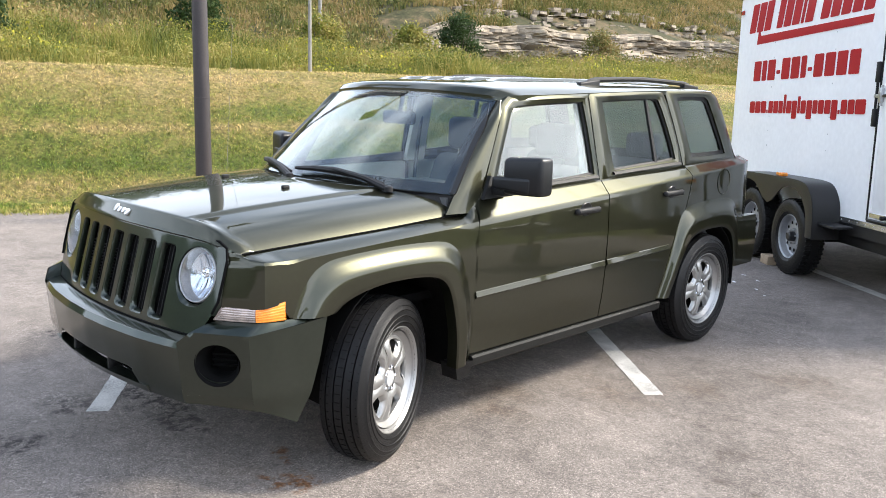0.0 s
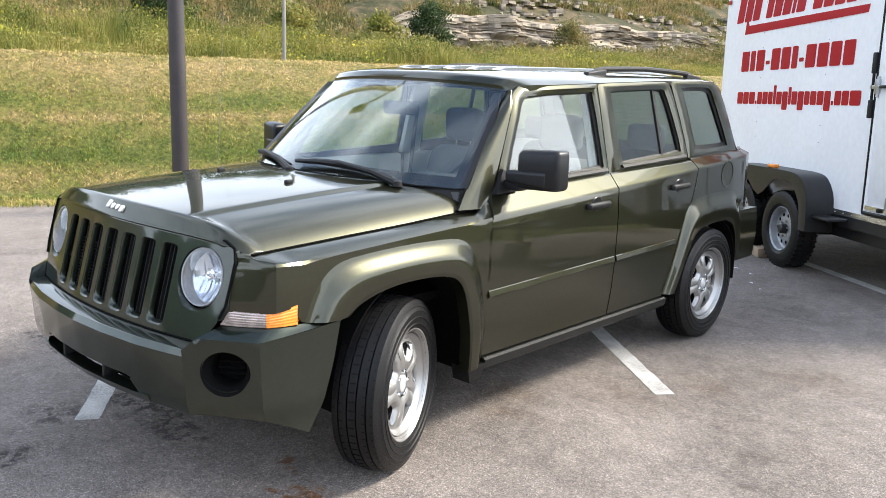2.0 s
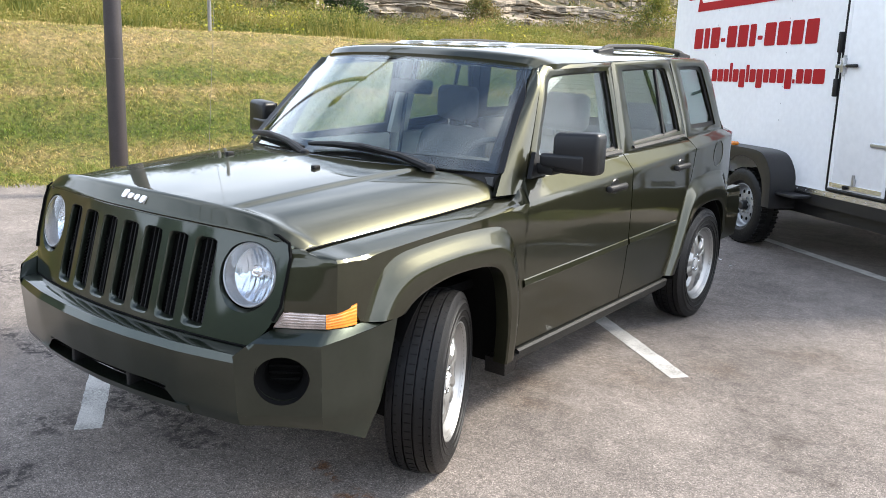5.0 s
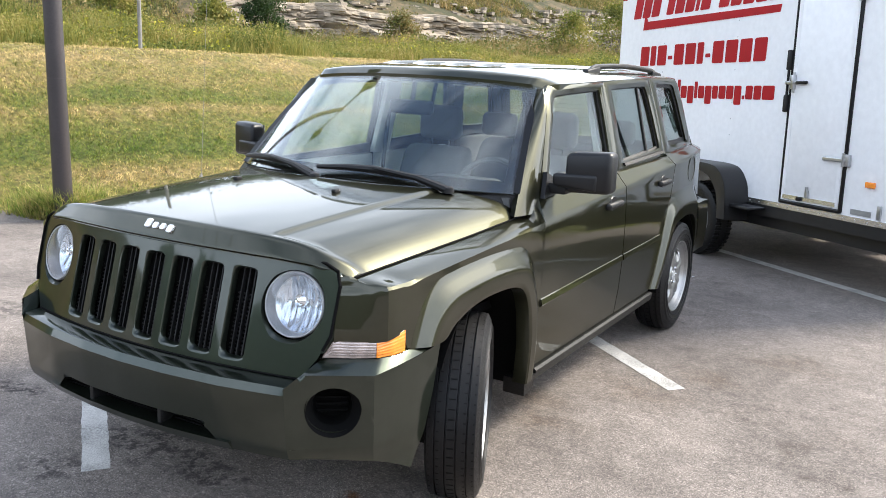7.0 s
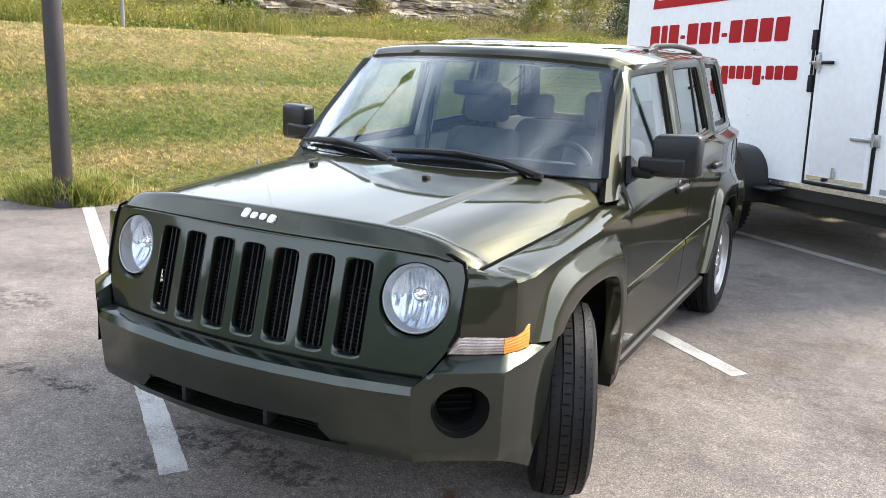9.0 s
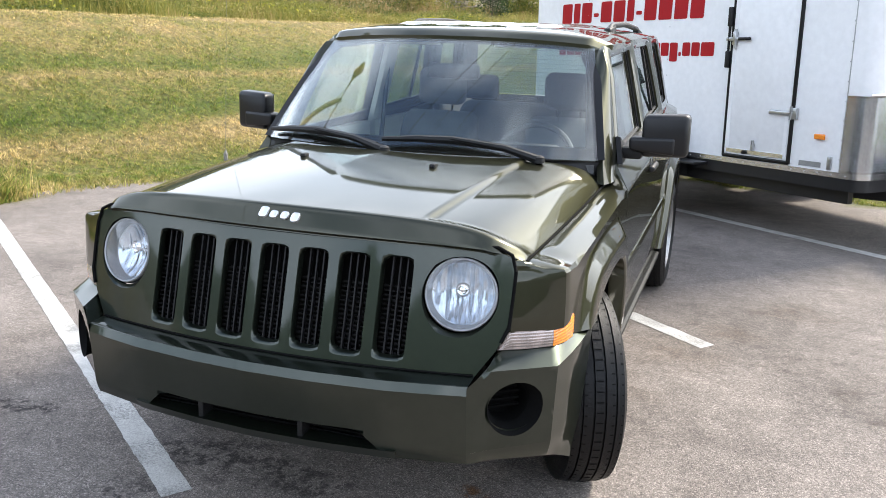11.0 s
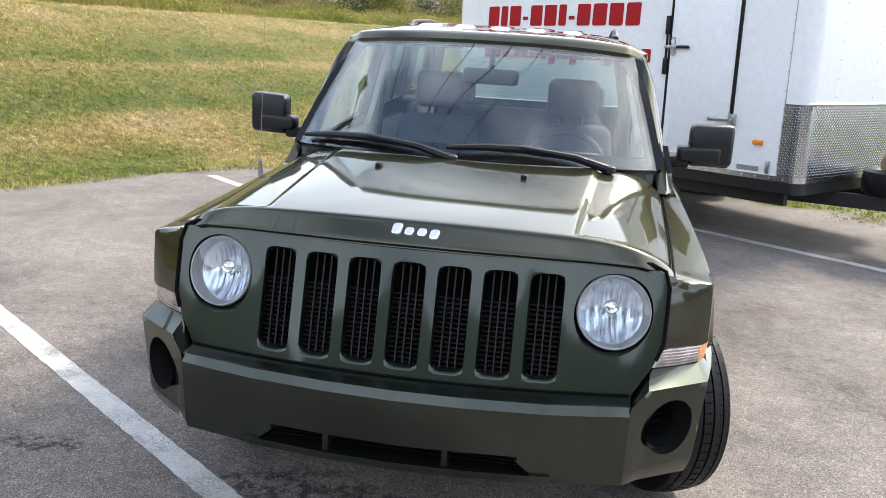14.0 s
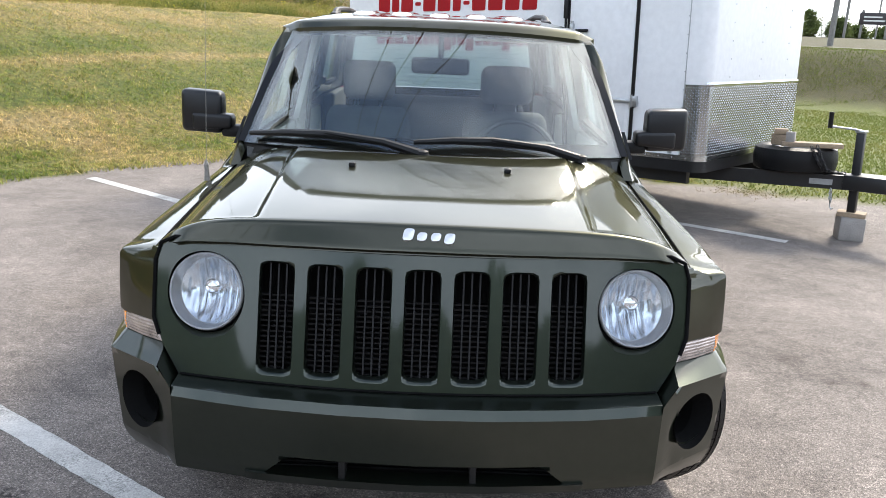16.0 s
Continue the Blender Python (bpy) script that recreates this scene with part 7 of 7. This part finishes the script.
def blades(name, pts, h, w, rng, material, label, lean=0.5, category="grass"):
    """Many narrow upright leaves, three triangles each; pts is an n by 3 array, h and w arrays or numbers."""
    n = len(pts)
    h = np.broadcast_to(h, n) * rng.uniform(0.6, 1.25, n)
    w = np.broadcast_to(w, n) * rng.uniform(0.7, 1.3, n)
    a = rng.uniform(0, 2 * np.pi, n)
    la = rng.uniform(0, 2 * np.pi, n)
    ln = rng.uniform(0, lean, n) * h
    side = np.stack([np.cos(a), np.sin(a), 0 * a], 1) * w[:, None]
    bend = np.stack([np.cos(la) * ln, np.sin(la) * ln, 0 * a], 1)
    up = np.stack([0 * a, 0 * a, h], 1)
    v = np.stack([pts - side, pts + side, pts + up * 0.55 + bend * 0.35 + side * 0.8, pts + up * 0.55 + bend * 0.35 - side * 0.8, pts + up + bend], 1).reshape(-1, 3)
    k = np.arange(n)[:, None] * 5
    f3 = (k + np.array([[3, 2, 4]])).tolist()
    f4 = (k + np.array([[0, 1, 2, 3]])).tolist()
    me = bpy.data.meshes.new(name)
    me.from_pydata(v.tolist(), [], f4 + f3)
    me.materials.append(material)
    return tagged(new(name, me), label, category, kind="stuff")


def lawn_blades(name, pts, h, w, rng, label, lean, tint=0.0):
    ob = blades(name, pts, h, w, rng, M["lawn_blade"], label, lean)
    att = ob.data.attributes.new("dry", "FLOAT", "POINT")
    att.data.foreach_set("value", np.repeat(np.array([lawn_tone(p[0], p[1]) + tint for p in pts]), 5))
    return ob


def leaves(name, pts, size, rng, material, label, category="foliage", parent=None, flat=0.5):
    """Many small four-cornered leaves at pts, turned at random."""
    n = len(pts)
    d = rng.normal(size=(n, 3))
    d /= np.linalg.norm(d, axis=1)[:, None]
    e = rng.normal(size=(n, 3))
    e -= (e * d).sum(1)[:, None] * d
    e /= np.linalg.norm(e, axis=1)[:, None]
    s = (np.broadcast_to(size, n) * rng.uniform(0.6, 1.4, n))[:, None]
    v = np.stack([pts - d * s, pts + e * s * flat, pts + d * s, pts - e * s * flat], 1).reshape(-1, 3)
    f = (np.arange(n)[:, None] * 4 + np.arange(4)[None]).tolist()
    me = bpy.data.meshes.new(name)
    me.from_pydata(v.tolist(), [], f)
    me.materials.append(material)
    ob = new(name, me)
    if parent is not None:
        ob.parent = parent
        return tagged(ob, label)
    return tagged(ob, label, category, kind="stuff")


def place(c, s):
    """World place from distance past the crest and distance along it."""
    return (CREST_A[0] + CREST_M[0] * c + CREST_R[0] * s, CREST_A[1] + CREST_M[1] * c + CREST_R[1] * s)


def on_ground(xy):
    return np.array([(x, y, ground_z(x, y)) for x, y in xy])


rng = np.random.default_rng(3)
# mown lawn, thicker near the lot
xy = []
while len(xy) < 240000:
    p = rng.uniform((-14, -2), (3, 20), (20000, 2))
    dist = np.hypot(p[:, 0] - 1.5, p[:, 1] + 2.8)
    keep = rng.uniform(0, 1, len(p)) < np.clip(9.0 / dist, 0, 1) ** 2
    xy += [q for q, kp in zip(p, keep) if kp and lawn_in(*q) > 0.0 and crest_c(*q) < 0.6]
xy = np.array(xy[:240000])
pts = on_ground(xy)
patch = np.array([noise.noise((x * 5.5, y * 5.5, 2.0)) + 0.6 * noise.noise((x * 1.1, y * 1.1, 2.0)) for x, y in xy])
lawn_blades("lawn_grass", pts, np.clip(0.026 + 0.030 * patch, 0.010, 0.07), 0.0042, rng, "short mown grass, green and straw-coloured, on the bank", 1.9)
xy = [q for q in rng.uniform((3, 4), (24, 26), (300000, 2)) if lawn_in(*q) > 0 and 0.43 * q[0] + 0.90 * q[1] < 24.5][:170000]
blades("far_lawn_grass", on_ground(xy), 0.034, 0.010, rng, M["far_blade"], "short mown grass beyond the trailer", 1.3)
# ragged edge and tall tuft round the pole
xy = []
for q in rng.uniform((-9, 0), (0, 9), (60000, 2)):
    if -0.12 < lawn_in(*q) < 0.25:
        xy.append(q)
lawn_blades("edge_grass", on_ground(xy[:6500]), 0.062, 0.0045, rng, "ragged grass along the edge of the asphalt", 1.8)
xy = np.concatenate([rng.normal((-5.22, 2.38), (0.27, 0.24), (2300, 2)), rng.normal((-5.10, 2.60), (0.30, 0.22), (900, 2))])
xy = [q for q in xy if lawn_in(*q) > -0.10]
lawn_blades("tall_grass", on_ground(xy), 0.28, 0.0055, rng, "tall unmown grass round the foot of the pole", 1.15, tint=-0.05)

# weeds beyond the road
cs = np.stack([rng.uniform(6.8, 17, 110000), rng.uniform(-18, 55, 110000)], 1)
cs = cs[rng.uniform(0, 1, len(cs)) < np.clip(1.6 - (cs[:, 0] - 6.8) / 8, 0.25, 1)]
xy = np.array([place(c, s) for c, s in cs])
tall = np.array([0.62 + 0.9 * noise.noise((x * 0.35, y * 0.35, 5.0)) for x, y in xy])
tall = np.clip(tall, 0.18, 1.5) * np.clip((cs[:, 0] - 6.3) / 1.2, 0.3, 1) * np.where(cs[:, 1] > 14, 0.75, 1.0)
base = on_ground(xy)
blades("roadside_weeds", base, tall, 0.013, rng, M["weed"], "tall green and yellow roadside weeds", 0.6, "weeds")
cen = rng.integers(0, len(base), 1100)
k = cen[rng.integers(0, len(cen), 170000)]
bush_r = 0.16 + 0.22 * rng.uniform(0, 1, len(base))
lp = base[k] + np.stack([rng.normal(0, 1, len(k)) * bush_r[k], rng.normal(0, 1, len(k)) * bush_r[k], tall[k] * (0.15 + 1.0 * rng.uniform(0, 1, len(k)) ** 0.8)], 1)
leaves("weed_leaves", lp, 0.036, rng, M["weed"], "leafy weed stems beyond the road", "weeds")
k = np.array([i for i in rng.integers(0, len(base), 9000) if noise.noise((base[i][0] * 0.22, base[i][1] * 0.22, 9.0)) > 0.12])
lp = base[k] + np.stack([rng.normal(0, 0.1, len(k)), rng.normal(0, 0.1, len(k)), tall[k] * rng.uniform(0.85, 1.15, len(k))], 1)
leaves("goldenrod", lp, 0.045, rng, M["leaf_yellow"], "yellow goldenrod heads among the weeds", "weeds")
# scrub over the hillside
cs = np.stack([14 + 34 * rng.uniform(0, 1, 170000) ** 1.15, rng.uniform(-18, 90, 170000)], 1)
cl = np.array([noise.noise((c * 0.16, s * 0.12, 1.0)) + 0.5 * noise.noise((c * 0.5, s * 0.5, 4.0)) for c, s in cs])
ok = (cl > -0.55) & ~((cs[:, 0] > 31.8) & (cs[:, 0] < 38.5) & (cs[:, 1] > 21) & (cl < 0.30))
cs, cl = cs[ok], cl[ok]
xy = np.array([place(c, s) for c, s in cs])
base = on_ground(xy)
blades("hill_scrub", base, 0.40 + 0.9 * np.clip(cl, 0, 1), 0.040, rng, M["scrub"], "dry brown and green scrub on the hillside", 0.8, "scrub")
hgt = 0.35 + 1.6 * np.clip(cl, 0, 1)
k = rng.integers(0, len(base), 150000)
lp = base[k] + np.stack([rng.normal(0, 0.3, len(k)), rng.normal(0, 0.3, len(k)), hgt[k] * rng.uniform(0.1, 1.1, len(k))], 1)
leaves("hill_leaves", lp, 0.085, rng, M["scrub"], "leafy scrub on the hillside", "scrub")


def bush(name, x, y, h, w, n, size, material, label, category="bush", seed=0, trunk=0.04):
    """A woody bush: forked stems and a crown of many leaves in uneven clumps."""
    r = np.random.default_rng(seed)
    z0 = ground_z(x, y) - 0.05
    ob = empty(name, Matrix.Translation((x, y, z0)), label, category)
    bm = bmesh.new()
    tips = []
    for k in range(7):
        a = 2 * math.pi * k / 7 + r.uniform(-0.3, 0.3)
        t = V(math.cos(a) * w * r.uniform(0.15, 0.42), math.sin(a) * w * r.uniform(0.15, 0.42), h * r.uniform(0.55, 0.95))
        tube([V(0, 0, 0), V(t.x * 0.3, t.y * 0.3, t.z * 0.4), t], [trunk, trunk * 0.6, trunk * 0.15], 6, bm=bm)
        tips.append(t)
    part("stems", bm, M["bark"], ob)
    cen = []
    for k in range(46):
        u = r.uniform(0.08, 1.0)
        rad = w / 2 * (math.sin(math.pi * min(1, u * 0.8 + 0.15)) ** 0.8) * r.uniform(0.3, 1.0)
        a = r.uniform(0, 2 * math.pi)
        cen.append((math.cos(a) * rad, math.sin(a) * rad, u * h, r.uniform(0.10, 0.20) * w))
    cen = np.array(cen)
    k = r.integers(0, len(cen), n)
    p = cen[k][:, :3] + r.normal(size=(n, 3)) * cen[k][:, 3:4] * 0.62
    p[:, 2] = np.clip(p[:, 2], 0.05, None)
    leaves("crown", p, size, r, material, "", parent=ob)
    return ob


bush("dark_bush", -23.7, 25.5, 2.3, 1.9, 7000, 0.055, M["leaf_dark"], "dense dark green bush at the foot of the hill", seed=1)
for k, (c, s, h, w, mt) in enumerate(((13, -1.5, 1.7, 1.6, "leaf_dark"), (16, -9, 2.0, 2.2, "leaf_dark"), (15, 9, 1.8, 1.7, "weed"), (18, 14, 1.6, 1.9, "weed"), (20, 6, 2.4, 2.2, "leaf_dark"), (22, -4, 2.6, 2.6, "scrub"), (20, 38, 2.6, 3.0, "weed"), (22, 45, 3.6, 3.4, "weed"), (24, 52, 3.6, 3.6, "leaf_dark"), (18, 48, 2.6, 3.0, "weed"), (26, 30, 2.0, 2.4, "scrub"), (21, 60, 4.2, 4.4, "leaf_dark"), (17, 56, 3.0, 3.4, "weed"))):
    x, y = place(c, s)
    bush("hill_bush", x, y, h, w, 4200, 0.06 if c < 17 else 0.075, M[mt], "leafy bush among roadside weeds" if mt == "weed" else ("dark green bush among the weeds" if mt == "leaf_dark" else "dry brown-green bush on the slope"), seed=20 + k)
for k, (x, y, h, w) in enumerate(((33.0, 82, 3.0, 3.0), (35.6, 84, 2.5, 2.6), (41.5, 90, 2.1, 2.6), (44.5, 92, 1.5, 2.6), (48.5, 94, 1.3, 3.0), (31.0, 80, 2.6, 2.6))):
    bush("street_tree", x, y, h, w, 4200, 0.12, M["leaf_mid"], "leafy green tree across the street", "tree", seed=60 + k, trunk=0.12)

# trees on top of the hill
r5 = np.random.default_rng(12)
tp = []
for k in range(230):
    c, s_ = r5.uniform(46, 73), r5.uniform(-50, 130)
    x, y = place(c, s_)
    g, h, w = ground_z(x, y), r5.uniform(2.6, 5.6), r5.uniform(2.0, 4.2)
    q = r5.normal(size=(650, 3)) * (w * 0.42, w * 0.42, h * 0.24) + (x, y, g + h * 0.52)
    q[:, 2] = np.maximum(q[:, 2], g + 0.1)
    tp.append(q)
leaves("hill_woods", np.concatenate(tp), 0.20, r5, M["leaf_dark"], "dark green trees on the upper hillside", "woods")

# tree line and far slope behind the camera
r4 = np.random.default_rng(8)
n = 42000
ang = r4.uniform(math.radians(180), math.radians(340), n)
rad = 62 + 8 * np.sin(ang * 9) + r4.normal(0, 2.5, n)
# unseen crowns, kept lower towards the trailer's wall to let sky light in
top = 6.5 + 6.0 * np.clip((ang - math.radians(228)) / 0.4, 0, 1) + 2.5 * np.sin(ang * 13) + 1.5 * np.sin(ang * 31)
p = np.stack([np.cos(ang) * rad, np.sin(ang) * rad, r4.uniform(0, 1, n) ** 0.8 * top], 1)
leaves("tree_line", p, 0.85, r4, M["leaf_dark"], "distant line of dark green trees round the lot", "woods")

# ---- ledge of layered rock in the hill ----
def rock_mat():
    m = bpy.data.materials.new("layered_limestone")
    m.use_nodes = True
    n, l = m.node_tree.nodes, m.node_tree.links
    b = n["Principled BSDF"]
    b.inputs["Roughness"].default_value = 0.95
    co, mp, nz, r = n.new("ShaderNodeTexCoord"), n.new("ShaderNodeMapping"), n.new("ShaderNodeTexNoise"), n.new("ShaderNodeValToRGB")
    mp.inputs["Scale"].default_value = (0.25, 0.25, 3.2)
    nz.inputs["Scale"].default_value, nz.inputs["Detail"].default_value, nz.inputs["Roughness"].default_value = 1.2, 9, 0.7
    l.new(co.outputs["Object"], mp.inputs["Vector"])
    l.new(mp.outputs["Vector"], nz.inputs["Vector"])
    l.new(nz.outputs["Fac"], r.inputs["Fac"])
    els = r.color_ramp.elements
    els.new(0.5)
    for e, (p, c) in zip(els, ((0.34, (0.085, 0.072, 0.058)), (0.48, (0.27, 0.228, 0.175)), (0.64, (0.44, 0.365, 0.27)))):
        e.position, e.color = p, (*c, 1)
    l.new(r.outputs["Color"], b.inputs["Base Color"])
    bp = n.new("ShaderNodeBump")
    bp.inputs["Strength"].default_value, bp.inputs["Distance"].default_value = 0.8, 0.15
    l.new(nz.outputs["Fac"], bp.inputs["Height"])
    l.new(bp.outputs["Normal"], b.inputs["Normal"])
    return m


M["rock"] = rock_mat()


def ledge(name, c0, s0, s1, height, lean, lift, seed, label, keep=0.93, size=(0.3, 1.2)):
    """Courses of broken blocks, each pushed in or out a little."""
    rr = random.Random(seed)
    vs, fs = [], []
    z = 0.0
    while z < height:
        t = rr.choice((0.06, 0.08, 0.11, 0.15, 0.22, 0.36)) * rr.uniform(0.8, 1.2)
        course = rr.uniform(-0.22, 0.22)
        s = s0 + rr.uniform(0, 1)
        while s < s1:
            w = rr.uniform(*size)
            fade = smooth01((s - s0) / 5) * smooth01((s1 - s) / 7)
            if z < height * (0.35 + 0.65 * fade) + 0.5 * noise.noise((s * 0.2, 1, seed)) and rr.random() < keep:
                c = c0 + course + lean * z + 0.9 * noise.noise((s * 0.13, seed, 0)) + rr.uniform(-0.16, 0.16) + 0.35 * noise.noise((s * 0.5, z, seed))
                g = ground_z(*place(c0 - 1.0, s)) - 0.7 + lift + z + 0.18 * noise.noise((s * 0.15, 3, seed))
                k = len(vs)
                for dc, ds, dz in ((0, 0.02, 0.01), (0, w - 0.03, 0.01), (0, w - 0.03, t - 0.02), (0, 0.02, t - 0.02), (1.6, 0, 0.01), (1.6, w, 0.01), (1.6, w, t - 0.02), (1.6, 0, t - 0.02)):
                    x, y = place(c + dc + rr.uniform(-0.07, 0.07), s + ds)
                    vs.append((x, y, g + dz + rr.uniform(-0.05, 0.05)))
                fs += [tuple(k + q for q in f) for f in ((0, 1, 2, 3), (3, 2, 6, 7), (0, 3, 7, 4), (1, 5, 6, 2), (0, 4, 5, 1))]
            s += w
        z += t
    me = bpy.data.meshes.new(name)
    me.from_pydata(vs, [], fs)
    me.materials.append(M["rock"])
    return tagged(new(name, me), label, "rock", kind="stuff")


def cliff(name, c0, s0, s1, height, lift, seed, label):
    """A weathered face of thin beds: each bed stands in or out, broken along its length."""
    rr = random.Random(seed)
    beds, z = [], 0.0
    while z < height:
        t = rr.choice((0.07, 0.10, 0.14, 0.20, 0.34)) * rr.uniform(0.8, 1.2)
        beds.append((z, t, rr.uniform(-0.11, 0.11), rr.uniform(0, 90)))
        z += t
    ns = int((s1 - s0) / 0.22)
    rows = []
    for z, t, out_, ph in beds:
        for f in (0.0, 0.10, 0.86, 0.98):
            rows.append((z + t * f, out_ if 0.05 < f < 0.9 else out_ + 0.07, ph))
    vs, fs = [], []
    for i in range(ns + 1):
        s = s0 + (s1 - s0) * i / ns
        fade = smooth01((s - s0) / 6) * smooth01((s1 - s) / 8)
        g = ground_z(*place(c0 - 1.0, s)) - 0.7 + lift + 0.25 * noise.noise((s * 0.12, 3, seed))
        tall = 0.45 + 0.55 * fade + 0.16 * noise.noise((s * 0.22, 8, seed))
        for z, out_, ph in rows:
            crack = 0.20 * noise.cell((s * 1.3 + ph, ph, 0.0)) + 0.34 * noise.cell((s * 0.55, z * 0.7, 4.0)) + 0.25 * noise.noise((s * 0.9, ph, z))
            c = c0 + 0.10 * z + out_ + crack + 1.1 * noise.noise((s * 0.13, seed, 0)) + 0.5 * noise.noise((s * 0.4, z * 0.6, seed))
            x, y = place(c, s)
            vs.append((x, y, g + z * tall + 0.05 * noise.noise((s * 2.1, z * 5, 2.0))))
    m_ = len(rows)
    for i in range(ns):
        for j in range(m_ - 1):
            fs.append((i * m_ + j, (i + 1) * m_ + j, (i + 1) * m_ + j + 1, i * m_ + j + 1))
    me = bpy.data.meshes.new(name)
    me.from_pydata(vs, [], fs)
    me.materials.append(M["rock"])
    return tagged(new(name, me), label, "rock", kind="stuff")


cliff("rock_ledge", 32.6, 18, 95, 4.0, -0.75, 4, "grey-tan layered limestone ledge in the hillside")
ledge("broken_rock", 34.6, 24, 85, 3.0, 1.5, 2.1, 9, "tan broken rock slope above the ledge", 0.30, (0.2, 0.7))

# paper scraps and dry clippings on the asphalt
rs = random.Random(5)
for x, y in ((0.22, 4.42), (0.34, 4.62), (0.48, 4.30), (0.15, 4.75), (0.62, 4.15)):
    w, h = rs.uniform(0.012, 0.035), rs.uniform(0.01, 0.022)
    pts = [V(w * math.cos(a) * rs.uniform(0.6, 1.1), h * math.sin(a) * rs.uniform(0.6, 1.1), 0.004 + rs.uniform(0, 0.006)) for a in [k * math.pi / 3 for k in range(6)]]
    thing("paper_scrap", slab(pts, V(0, 0, -0.002)), M["white"], "small torn white paper scrap on the asphalt", "litter", Matrix.Translation((x, y, 0.002)) @ Matrix.Rotation(rs.uniform(0, 3), 4, "Z"), "paper scraps", smooth=False)
cw = V(3.39, 6.02, 0)
xy = rng.normal((cw.x, cw.y), (0.22, 0.16), (900, 2))
blades("dry_clippings", np.array([(x, y, 0.002) for x, y in xy]), 0.016, 0.003, rng, M["scrub"], "dry grass clippings on the asphalt under the tongue", 4.0)
